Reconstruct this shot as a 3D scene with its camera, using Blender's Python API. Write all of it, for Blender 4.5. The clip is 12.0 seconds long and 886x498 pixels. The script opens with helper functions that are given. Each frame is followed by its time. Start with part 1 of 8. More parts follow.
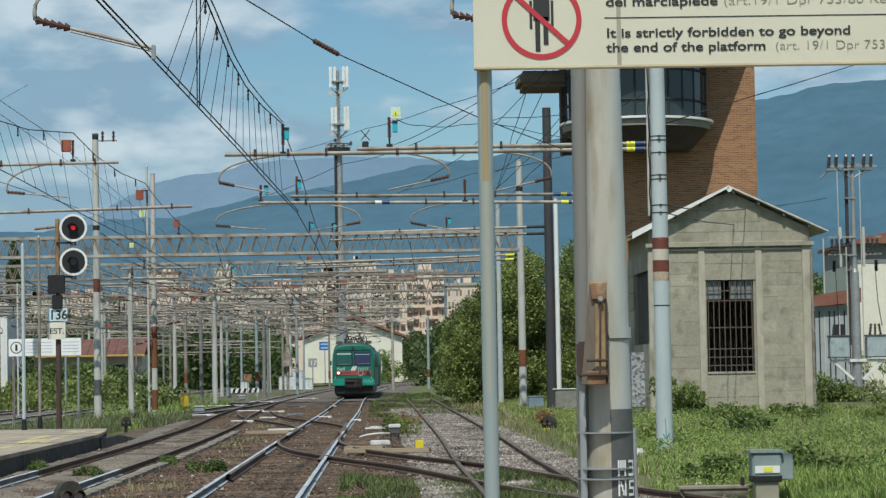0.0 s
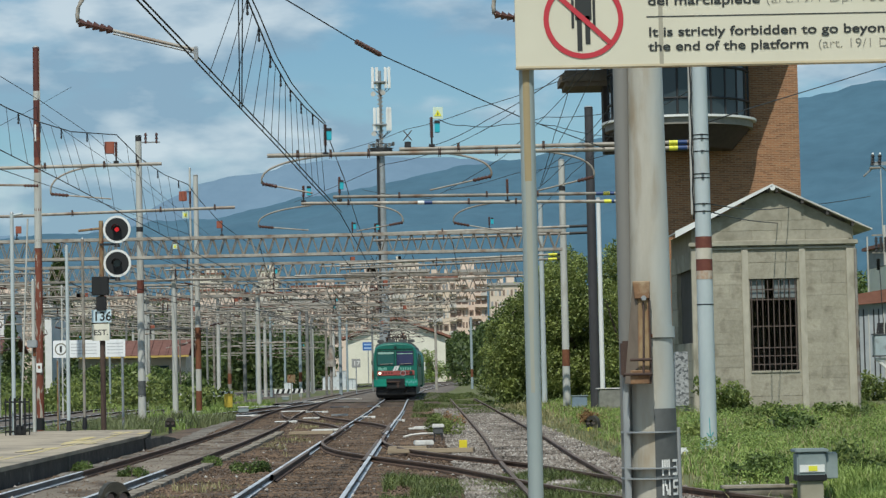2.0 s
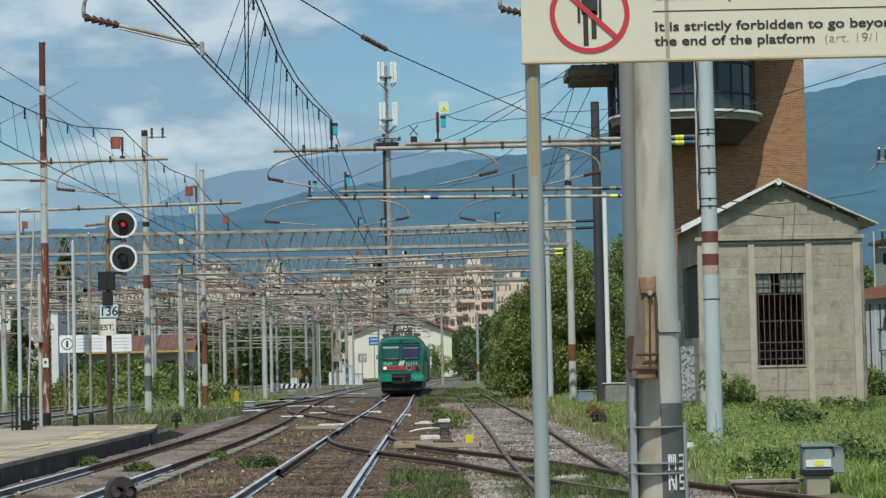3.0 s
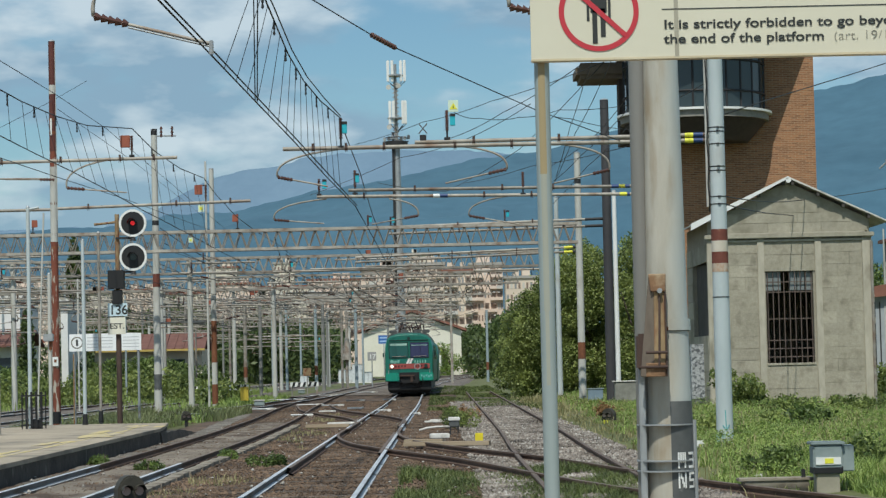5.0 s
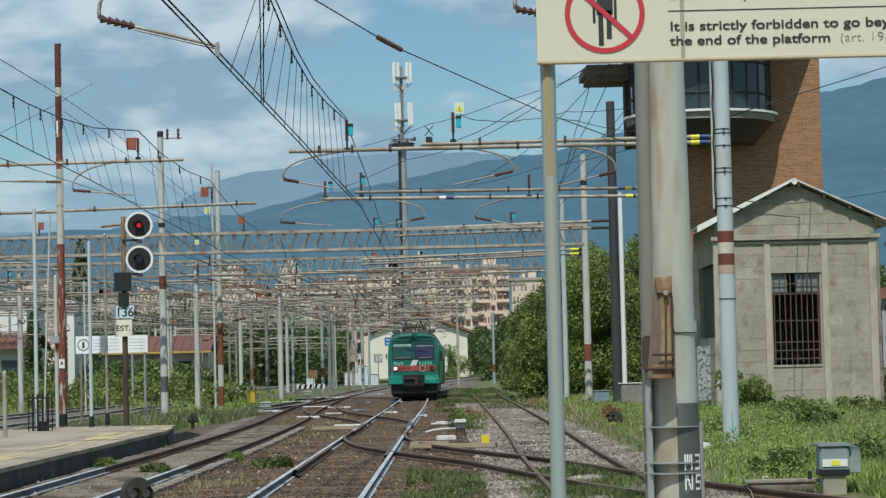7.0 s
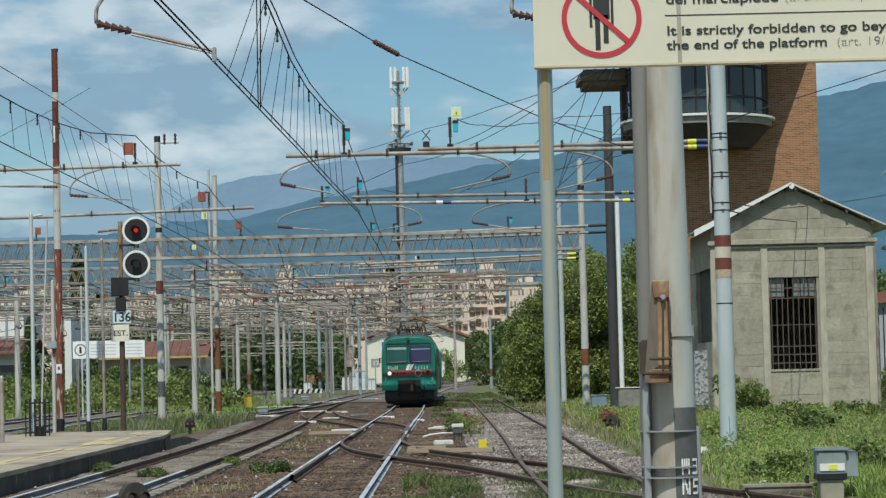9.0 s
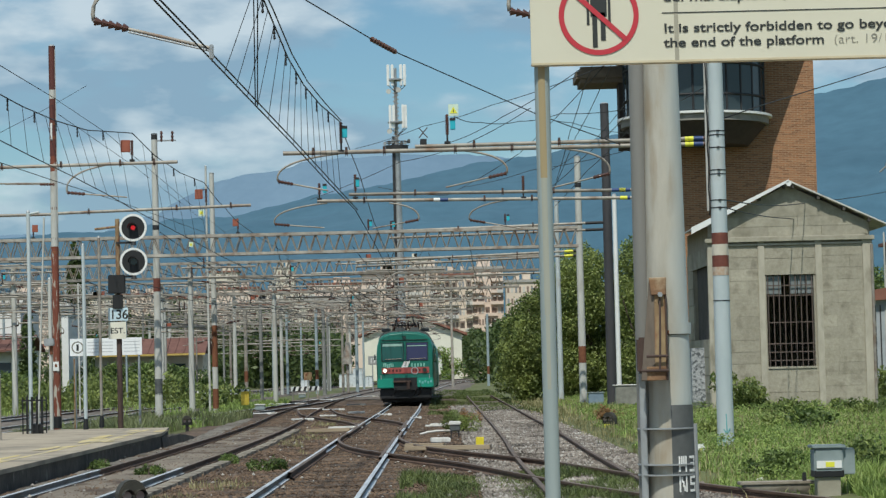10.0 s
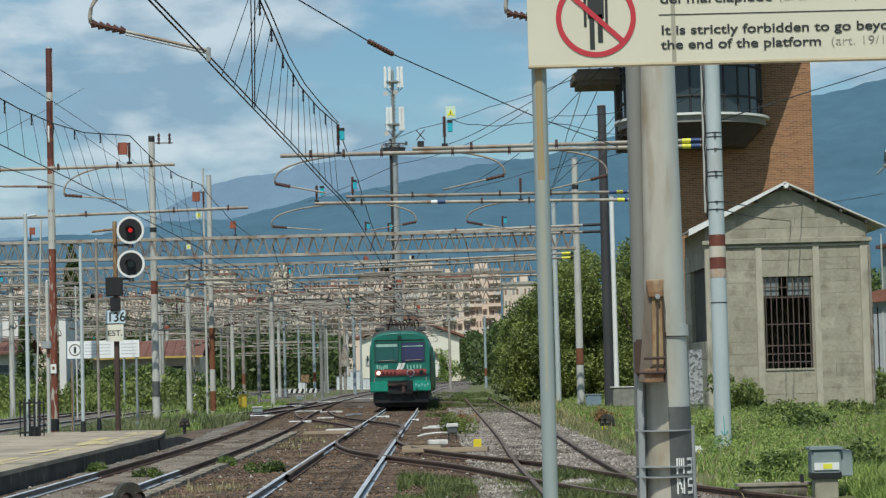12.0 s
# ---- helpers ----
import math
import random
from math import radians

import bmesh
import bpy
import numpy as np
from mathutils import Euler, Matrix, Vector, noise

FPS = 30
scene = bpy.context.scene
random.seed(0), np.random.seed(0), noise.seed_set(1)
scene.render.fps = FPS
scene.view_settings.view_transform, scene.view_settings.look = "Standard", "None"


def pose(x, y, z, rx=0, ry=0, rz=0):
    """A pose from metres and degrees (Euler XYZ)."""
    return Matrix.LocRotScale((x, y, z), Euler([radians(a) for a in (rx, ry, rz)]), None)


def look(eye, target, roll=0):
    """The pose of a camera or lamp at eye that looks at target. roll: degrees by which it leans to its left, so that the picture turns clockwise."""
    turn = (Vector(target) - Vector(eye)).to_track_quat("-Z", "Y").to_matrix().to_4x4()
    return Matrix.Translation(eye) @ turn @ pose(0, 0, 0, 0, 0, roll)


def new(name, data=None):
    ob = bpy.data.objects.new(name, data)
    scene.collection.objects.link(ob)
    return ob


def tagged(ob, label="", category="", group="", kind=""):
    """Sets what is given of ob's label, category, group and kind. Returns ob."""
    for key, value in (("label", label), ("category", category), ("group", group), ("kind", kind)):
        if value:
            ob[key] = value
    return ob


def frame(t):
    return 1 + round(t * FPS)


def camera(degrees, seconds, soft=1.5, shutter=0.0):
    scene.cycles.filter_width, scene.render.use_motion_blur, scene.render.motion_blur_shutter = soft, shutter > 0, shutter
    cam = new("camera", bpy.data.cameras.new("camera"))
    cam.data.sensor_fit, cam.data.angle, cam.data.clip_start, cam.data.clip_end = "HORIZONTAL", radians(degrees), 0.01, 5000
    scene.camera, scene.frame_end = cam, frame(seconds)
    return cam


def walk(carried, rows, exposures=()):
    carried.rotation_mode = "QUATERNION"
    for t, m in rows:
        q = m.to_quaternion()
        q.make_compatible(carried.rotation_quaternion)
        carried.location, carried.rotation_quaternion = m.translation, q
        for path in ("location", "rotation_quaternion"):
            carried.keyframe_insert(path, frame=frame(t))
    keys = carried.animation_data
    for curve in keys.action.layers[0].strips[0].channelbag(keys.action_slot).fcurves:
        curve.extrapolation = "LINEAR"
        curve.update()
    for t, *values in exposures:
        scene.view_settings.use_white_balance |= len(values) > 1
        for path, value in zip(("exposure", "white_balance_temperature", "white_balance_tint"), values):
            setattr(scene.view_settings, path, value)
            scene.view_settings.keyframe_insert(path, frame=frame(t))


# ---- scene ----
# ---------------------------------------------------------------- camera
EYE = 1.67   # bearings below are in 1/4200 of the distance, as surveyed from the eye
cam = camera(21.15, 12.0, soft=1.35)
TURNS = [  # seconds, yaw, pitch, roll: a hand-held camera that stands still and pans a little
    (0.0, -1.5881, 2.9477, 1.009), (0.5, -1.3514, 3.0284, 1.047), (1.0, -1.1797, 3.0842, 1.093),
    (1.5, -0.8009, 3.0594, 1.142), (2.0, -0.5432, 2.9673, 1.215), (2.5, -0.4708, 2.9147, 1.300),
    (3.0, -0.3937, 2.8451, 1.230), (5.0, -0.1620, 2.8082, 1.303), (5.5, -0.1195, 2.8035, 1.370),
    (6.0, -0.1055, 2.8926, 1.320), (6.5, 0.0000, 2.8900, 1.400), (7.0, -0.0113, 2.8608, 1.330),
    (9.0, -0.0783, 2.9709, 1.389), (9.5, -0.1216, 2.9698, 1.388), (10.0, -0.1468, 2.9069, 1.397),
    (10.5, -0.1561, 2.9482, 1.384), (11.0, -0.1638, 2.9318, 1.424), (11.5, -0.1859, 2.9269, 1.409),
    (12.0, -0.2073, 2.9579, 1.450)]
walk(cam, [(t, pose(0, 0, EYE, 90 + pitch, roll, yaw)) for t, yaw, pitch, roll in TURNS],
     [(0.0, -0.02, 6400, 4.0), (12.0, -0.02, 6400, 4.0)])

# ---------------------------------------------------------------- world and sun
SUN_UP, SUN_AROUND = radians(56), radians(189)   # around: clockwise from +y, so from behind the camera's left shoulder
world = bpy.data.worlds.new("sky")
scene.world = world
world.use_nodes = True
wn, wl = world.node_tree.nodes, world.node_tree.links
sky = wn.new("ShaderNodeTexSky")
sky.sky_type, sky.sun_disc = "NISHITA", False
sky.sun_elevation, sky.sun_rotation = SUN_UP, SUN_AROUND
sky.air_density, sky.dust_density, sky.ozone_density = 1.0, 0.6, 2.0
coords = wn.new("ShaderNodeTexCoord")
squash = wn.new("ShaderNodeMapping")
squash.inputs["Scale"].default_value = (13.0, 13.0, 34.0)
squash.inputs["Location"].default_value = (0.6, 0.0, 0.2)
puffs = wn.new("ShaderNodeTexNoise")
puffs.inputs["Scale"].default_value, puffs.inputs["Detail"].default_value, puffs.inputs["Roughness"].default_value = 1.0, 7.0, 0.5
cover = wn.new("ShaderNodeMapRange")
cover.interpolation_type = "SMOOTHERSTEP"
cover.inputs["From Min"].default_value, cover.inputs["From Max"].default_value = 0.36, 0.60
cover.inputs["To Max"].default_value = 0.82
lift = wn.new("ShaderNodeMixRGB")
background = wn["Background"]
background.inputs["Strength"].default_value = 0.09
wl.new(coords.outputs["Generated"], squash.inputs["Vector"])
wl.new(squash.outputs["Vector"], puffs.inputs["Vector"])
# the cloud bank thickens towards the left and thins to clear blue on the right
split, bank, thicker = wn.new("ShaderNodeSeparateXYZ"), wn.new("ShaderNodeMapRange"), wn.new("ShaderNodeMath")
bank.interpolation_type = "SMOOTHSTEP"
bank.inputs["From Min"].default_value, bank.inputs["From Max"].default_value = -0.14, 0.03
bank.inputs["To Min"].default_value, bank.inputs["To Max"].default_value = 0.06, -0.05
thicker.operation = "ADD"
wl.new(coords.outputs["Generated"], split.inputs[0])
wl.new(split.outputs[0], bank.inputs["Value"])
wl.new(puffs.outputs["Fac"], thicker.inputs[0])
wl.new(bank.outputs["Result"], thicker.inputs[1])
wl.new(thicker.outputs[0], cover.inputs["Value"])
tones, edges, cloud = wn.new("ShaderNodeTexNoise"), wn.new("ShaderNodeMapRange"), wn.new("ShaderNodeMixRGB")
tones.inputs["Scale"].default_value, tones.inputs["Detail"].default_value = 1.3, 5.0
edges.inputs["From Min"].default_value, edges.inputs["From Max"].default_value = 0.44, 0.62
cloud.inputs[1].default_value, cloud.inputs[2].default_value = (3.0, 4.4, 5.9, 1), (7.2, 8.0, 8.8, 1)
wl.new(squash.outputs["Vector"], tones.inputs["Vector"])
wl.new(tones.outputs["Fac"], edges.inputs["Value"])
wl.new(edges.outputs["Result"], cloud.inputs[0])
wl.new(cloud.outputs["Color"], lift.inputs[2])
wl.new(cover.outputs["Result"], lift.inputs[0])
deep = wn.new("ShaderNodeMixRGB")
deep.blend_type, deep.inputs[0].default_value, deep.inputs[2].default_value = "MULTIPLY", 1.0, (0.78, 0.95, 1.0, 1)
wl.new(sky.outputs["Color"], deep.inputs[1])
wl.new(deep.outputs["Color"], lift.inputs[1])
wl.new(lift.outputs["Color"], background.inputs["Color"])

sun = new("sun", bpy.data.lights.new("sun", "SUN"))
sun.data.energy, sun.data.angle, sun.data.color = 3.6, radians(0.6), (1.0, 0.95, 0.87)
toward = Vector((math.sin(SUN_AROUND) * math.cos(SUN_UP), math.cos(SUN_AROUND) * math.cos(SUN_UP), math.sin(SUN_UP)))
sun.matrix_world = look(toward * 100, (0, 0, 0))


# ---------------------------------------------------------------- materials
def surface(name, dark, light, grain=8.0, blotch=0.8, rough=0.7, metal=0.0, bump=0.3, stain=None, stain_at=(0.55, 0.7),
            stretch=(1, 1, 1), per_piece=0.0, glow=None):
    """A procedural surface: two colours mixed by a coarse and a fine noise, with relief, and a stain with its own shape."""
    m = bpy.data.materials.new(name)
    m.use_nodes = True
    n, l = m.node_tree.nodes, m.node_tree.links
    b = n["Principled BSDF"]
    tc, mp = n.new("ShaderNodeTexCoord"), n.new("ShaderNodeMapping")
    mp.inputs["Scale"].default_value = stretch
    l.new(tc.outputs["Object"], mp.inputs["Vector"])
    fine, coarse = n.new("ShaderNodeTexNoise"), n.new("ShaderNodeTexNoise")
    for t, s in ((fine, grain), (coarse, blotch)):
        t.inputs["Scale"].default_value, t.inputs["Detail"].default_value, t.inputs["Roughness"].default_value = s, 5.0, 0.62
        l.new(mp.outputs["Vector"], t.inputs["Vector"])
    half = n.new("ShaderNodeMath")
    half.operation, half.use_clamp = "MULTIPLY_ADD", True
    l.new(fine.outputs["Fac"], half.inputs[0])
    half.inputs[1].default_value = 1.1
    shift = n.new("ShaderNodeMath")
    shift.operation = "MULTIPLY_ADD"
    l.new(coarse.outputs["Fac"], shift.inputs[0])
    shift.inputs[1].default_value, shift.inputs[2].default_value = 1.3, -0.72
    l.new(shift.outputs[0], half.inputs[2])
    mix = n.new("ShaderNodeMixRGB")
    mix.inputs[1].default_value, mix.inputs[2].default_value = (*dark, 1), (*light, 1)
    l.new(half.outputs[0], mix.inputs[0])
    out = mix.outputs[0]
    if stain:
        blot, step = n.new("ShaderNodeTexNoise"), n.new("ShaderNodeMapRange")
        blot.inputs["Scale"].default_value, blot.inputs["Detail"].default_value = blotch * 2.3, 7.0
        l.new(mp.outputs["Vector"], blot.inputs["Vector"])
        step.inputs["From Min"].default_value, step.inputs["From Max"].default_value = stain_at
        l.new(blot.outputs["Fac"], step.inputs["Value"])
        over = n.new("ShaderNodeMixRGB")
        l.new(step.outputs["Result"], over.inputs[0])
        l.new(out, over.inputs[1])
        over.inputs[2].default_value = (*stain, 1)
        out = over.outputs[0]
    if per_piece:
        info, vary = n.new("ShaderNodeObjectInfo"), n.new("ShaderNodeMapRange")
        vary.inputs["To Min"].default_value, vary.inputs["To Max"].default_value = 1 - per_piece, 1 + per_piece
        l.new(info.outputs["Random"], vary.inputs["Value"])
        tint = n.new("ShaderNodeHueSaturation")
        l.new(vary.outputs["Result"], tint.inputs["Value"])
        l.new(out, tint.inputs["Color"])
        out = tint.outputs["Color"]
    l.new(out, b.inputs["Base Color"])
    b.inputs["Roughness"].default_value, b.inputs["Metallic"].default_value = rough, metal
    if bump:
        bp = n.new("ShaderNodeBump")
        bp.inputs["Strength"].default_value, bp.inputs["Distance"].default_value = bump, 0.02
        l.new(fine.outputs["Fac"], bp.inputs["Height"])
        l.new(bp.outputs["Normal"], b.inputs["Normal"])
    if glow:
        b.inputs["Emission Color"].default_value, b.inputs["Emission Strength"].default_value = (*glow[:3], 1), glow[3]
    return m


def leafy(name, dark, light):
    """Leaves: colour by leaf and by clump, slightly glossy, a little light passes through."""
    m = bpy.data.materials.new(name)
    m.use_nodes = True
    n, l = m.node_tree.nodes, m.node_tree.links
    b = n["Principled BSDF"]
    geo, tc, clump = n.new("ShaderNodeNewGeometry"), n.new("ShaderNodeTexCoord"), n.new("ShaderNodeTexNoise")
    clump.inputs["Scale"].default_value, clump.inputs["Detail"].default_value = 0.9, 3.0
    l.new(tc.outputs["Object"], clump.inputs["Vector"])
    add = n.new("ShaderNodeMath")
    add.operation = "MULTIPLY_ADD"
    l.new(geo.outputs["Random Per Island"], add.inputs[0])
    add.inputs[1].default_value = 0.6
    sub = n.new("ShaderNodeMath")
    sub.operation = "MULTIPLY_ADD"
    l.new(clump.outputs["Fac"], sub.inputs[0])
    sub.inputs[1].default_value, sub.inputs[2].default_value = 2.3, -0.95
    l.new(sub.outputs[0], add.inputs[2])
    mix = n.new("ShaderNodeMixRGB")
    mix.inputs[1].default_value, mix.inputs[2].default_value = (*dark, 1), (*light, 1)
    l.new(add.outputs[0], mix.inputs[0])
    l.new(mix.outputs[0], b.inputs["Base Color"])
    b.inputs["Roughness"].default_value = 0.55
    thin, both = n.new("ShaderNodeBsdfTranslucent"), n.new("ShaderNodeMixShader")
    l.new(mix.outputs[0], thin.inputs["Color"])
    both.inputs[0].default_value = 0.3
    l.new(b.outputs[0], both.inputs[1])
    l.new(thin.outputs[0], both.inputs[2])
    l.new(both.outputs[0], n["Material Output"].inputs["Surface"])
    return m


def plain(name, colour, rough=0.5, metal=0.0, glow=None):
    m = bpy.data.materials.new(name)
    m.use_nodes = True
    b = m.node_tree.nodes["Principled BSDF"]
    b.inputs["Base Color"].default_value = (*colour, 1)
    b.inputs["Roughness"].default_value, b.inputs["Metallic"].default_value = rough, metal
    if glow:
        b.inputs["Emission Color"].default_value, b.inputs["Emission Strength"].default_value = (*glow[:3], 1), glow[3]
    return m


GROUND = surface("dry_grass_ground", (0.06, 0.075, 0.022), (0.16, 0.17, 0.06), 3, 0.15, 0.95, bump=0.6, stain=(0.16, 0.13, 0.09))
BALLAST = surface("rusty_ballast", (0.048, 0.030, 0.020), (0.20, 0.136, 0.092), 9, 0.55, 0.95, bump=1.0, stain=(0.05, 0.033, 0.024), stain_at=(0.46, 0.62), stretch=(1, 0.3, 1))
GRAVEL = surface("pale_gravel", (0.07, 0.055, 0.045), (0.25, 0.212, 0.182), 11, 0.6, 0.95, bump=1.0, stain=(0.09, 0.07, 0.055))
SIDINGBED = surface("siding_gravel", (0.055, 0.042, 0.033), (0.20, 0.165, 0.135), 11, 0.6, 0.95, bump=1.0, stain=(0.07, 0.05, 0.038))
TRODDEN = surface("trodden_tan_gravel", (0.10, 0.08, 0.06), (0.30, 0.25, 0.195), 10, 0.7, 0.95, bump=1.0, stain=(0.07, 0.045, 0.03), stain_at=(0.48, 0.62), stretch=(1, 0.4, 1))
EDGEGRAVEL = surface("grey_edge_gravel", (0.09, 0.077, 0.064), (0.29, 0.258, 0.22), 12, 0.8, 0.95, bump=1.0, stain=(0.09, 0.075, 0.055), stain_at=(0.5, 0.64))
RUSTY_RAIL = surface("rusty_rail_web", (0.045, 0.026, 0.018), (0.155, 0.09, 0.06), 6, 0.6, 0.8, bump=0.3)
BRIGHT_RAIL = surface("polished_rail_head", (0.46, 0.47, 0.49), (0.92, 0.92, 0.93), 9, 0.9, 0.4, 0.4, 0.08, stain=(0.30, 0.27, 0.25), stain_at=(0.58, 0.7), stretch=(1, 0.5, 1))
DULL_RAIL = surface("dull_rail_head", (0.08, 0.055, 0.041), (0.23, 0.165, 0.125), 4, 0.5, 0.6, 0.2, 0.15)
GREY_WEB = surface("steel_rail_web", (0.045, 0.05, 0.055), (0.17, 0.185, 0.20), 6, 0.5, 0.6, 0.2, 0.1, stain=(0.07, 0.045, 0.03), stain_at=(0.5, 0.66))
RAIL_FOOT = surface("scuffed_rail_foot", (0.5, 0.51, 0.53), (0.85, 0.86, 0.88), 7, 0.35, 0.4, 0.3, 0.1, stain=(0.16, 0.12, 0.09), stain_at=(0.56, 0.64))
SLEEPER = surface("weathered_sleeper", (0.05, 0.038, 0.03), (0.17, 0.13, 0.10), 5, 0.8, 0.9, stretch=(1, 4, 1), per_piece=0.3)
PAVING = surface("platform_paving", (0.29, 0.24, 0.18), (0.47, 0.395, 0.30), 4, 0.35, 0.9, bump=0.3, stain=(0.22, 0.19, 0.15), stain_at=(0.48, 0.66))
EDGELINE = surface("worn_yellow_line", (0.5, 0.4, 0.16), (0.62, 0.5, 0.24), 5, 1, 0.9, stain=(0.45, 0.38, 0.28), stain_at=(0.45, 0.6))
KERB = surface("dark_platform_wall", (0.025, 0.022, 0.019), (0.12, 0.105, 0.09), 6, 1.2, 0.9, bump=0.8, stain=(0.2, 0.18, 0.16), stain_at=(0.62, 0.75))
GALV = surface("galvanised_steel", (0.24, 0.25, 0.26), (0.44, 0.46, 0.47), 5, 0.7, 0.5, 0.35, 0.08, stain=(0.2, 0.13, 0.08), stain_at=(0.66, 0.8))
OLDGALV = surface("weathered_grey_tube", (0.19, 0.168, 0.14), (0.45, 0.415, 0.365), 5, 0.7, 0.6, 0.1, 0.1, stain=(0.17, 0.095, 0.055), stain_at=(0.5, 0.72), per_piece=0.22)
MASTGREY = surface("grey_painted_mast", (0.33, 0.305, 0.25), (0.53, 0.505, 0.44), 5, 1.8, 0.5, 0.0, 0.12, stain=(0.29, 0.215, 0.13), stain_at=(0.52, 0.76), stretch=(2.2, 2.2, 0.5))
PALEPOLE = surface("pale_blue_pole", (0.38, 0.44, 0.455), (0.56, 0.605, 0.61), 3, 0.6, 0.5, 0.0, 0.08, stain=(0.38, 0.36, 0.33), stretch=(1, 1, 0.3))
RUST = surface("rust", (0.10, 0.035, 0.018), (0.26, 0.10, 0.045), 7, 0.9, 0.85, bump=0.4)
ORANGE_RUST = surface("orange_rust", (0.17, 0.10, 0.05), (0.40, 0.30, 0.165), 12, 4, 0.8, bump=0.4, stain=(0.18, 0.065, 0.03), stain_at=(0.48, 0.62), stretch=(1, 1, 0.5))
DARKRUST = surface("dark_rust", (0.05, 0.03, 0.025), (0.11, 0.07, 0.055), 7, 1, 0.85)
WIRE = plain("dark_wire", (0.035, 0.034, 0.034), 0.6, 0.4)
INSUL = surface("brown_porcelain", (0.06, 0.028, 0.02), (0.13, 0.06, 0.045), 4, 1, 0.25)
CONCRETE = surface("grey_concrete_panel", (0.26, 0.24, 0.185), (0.44, 0.405, 0.325), 7, 0.7, 0.9, bump=0.35, stain=(0.24, 0.22, 0.165), stain_at=(0.5, 0.72), per_piece=0.11)
PILASTER = surface("pale_cast_concrete", (0.33, 0.30, 0.235), (0.52, 0.48, 0.395), 7, 0.9, 0.9, bump=0.4, stain=(0.25, 0.23, 0.175), stain_at=(0.58, 0.74), stretch=(1, 1, 0.4))
MORTAR = surface("dark_joint", (0.24, 0.215, 0.165), (0.38, 0.345, 0.275), 6, 1, 0.95)
BRICK = surface("red_brick", (0.22, 0.09, 0.045), (0.46, 0.22, 0.11), 6, 0.8, 0.9, bump=0.3, per_piece=0.2)
BRICKJOINT = surface("brick_mortar", (0.22, 0.15, 0.10), (0.34, 0.25, 0.18), 6, 1, 0.95)
DARKSTEEL = plain("dark_steel", (0.03, 0.03, 0.032), 0.6, 0.3)
BLACK = plain("black_paint", (0.012, 0.012, 0.013), 0.55)
WHITE = surface("white_paint", (0.66, 0.66, 0.64), (0.82, 0.82, 0.80), 3, 0.6, 0.6, bump=0.05)
CREAM = surface("cream_render", (0.66, 0.63, 0.52), (0.83, 0.80, 0.69), 4, 0.4, 0.9, bump=0.1)
GLASS = plain("dark_glass", (0.03, 0.045, 0.05), 0.08)
LEAF = leafy("green_leaves", (0.05, 0.085, 0.02), (0.33, 0.385, 0.11))
MIDLEAF = leafy("mid_green_leaves", (0.038, 0.07, 0.018), (0.20, 0.27, 0.07))
DARKLEAF = leafy("deep_green_leaves", (0.03, 0.055, 0.016), (0.13, 0.175, 0.05))
GRASS = leafy("grass_blades", (0.12, 0.195, 0.042), (0.38, 0.47, 0.13))
BARK = surface("bark", (0.05, 0.04, 0.03), (0.13, 0.10, 0.075), 8, 1, 0.95)
TRAINGREEN = surface("dark_green_paint", (0.012, 0.125, 0.094), (0.018, 0.165, 0.125), 3, 0.5, 0.35, bump=0.0)
TEAL = surface("bright_teal_paint", (0.015, 0.24, 0.17), (0.02, 0.30, 0.21), 3, 0.5, 0.35, bump=0.0)
ROOFTILE = surface("terracotta_roof", (0.16, 0.065, 0.045), (0.30, 0.14, 0.10), 2, 0.4, 0.9)


# ---------------------------------------------------------------- mesh helpers
def frame_of(way):
    way = Vector(way).normalized()
    side = way.cross(Vector((0, 0, 1)) if abs(way.z) < 0.95 else Vector((0, 1, 0))).normalized()
    return side, side.cross(way).normalized(), way


def tube(bm, a, b, r0, r1=None, n=10, caps=True):
    """A round bar from a to b."""
    a, b = Vector(a), Vector(b)
    s, u, _ = frame_of(b - a)
    rings = []
    for p, r in ((a, r0), (b, r0 if r1 is None else r1)):
        rings.append([bm.verts.new(p + (s * math.cos(2 * math.pi * i / n) + u * math.sin(2 * math.pi * i / n)) * r) for i in range(n)])
    for i in range(n):
        f = bm.faces.new((rings[0][i], rings[0][(i + 1) % n], rings[1][(i + 1) % n], rings[1][i]))
        f.smooth = n > 6
    if caps:
        for f in (bm.faces.new(rings[0][::-1]), bm.faces.new(rings[1])):
            for e in f.edges:
                e.smooth = False
    return bm


def pipe(bm, points, r, n=6):
    """A bent bar through the points."""
    points = [Vector(p) for p in points]
    rings = []
    for i, p in enumerate(points):
        way = points[min(i + 1, len(points) - 1)] - points[max(i - 1, 0)]
        s, u, _ = frame_of(way)
        rings.append([bm.verts.new(p + (s * math.cos(2 * math.pi * k / n) + u * math.sin(2 * math.pi * k / n)) * r) for k in range(n)])
    for a, b in zip(rings, rings[1:]):
        for k in range(n):
            bm.faces.new((a[k], a[(k + 1) % n], b[(k + 1) % n], b[k])).smooth = True
    bm.faces.new(rings[0][::-1]), bm.faces.new(rings[-1])
    return bm


def box(bm, centre, size, turn=0.0, bevel=0.0):
    """A block, turned about z by degrees."""
    made = bmesh.ops.create_cube(bm, size=1.0)["verts"]
    bmesh.ops.transform(bm, matrix=pose(*centre, 0, 0, turn) @ Matrix.Diagonal((*size, 1)), verts=made)
    if bevel:
        edges = list({e for v in made for e in v.link_edges})
        bmesh.ops.bevel(bm, geom=edges, offset=bevel, segments=2, affect="EDGES")
    return bm


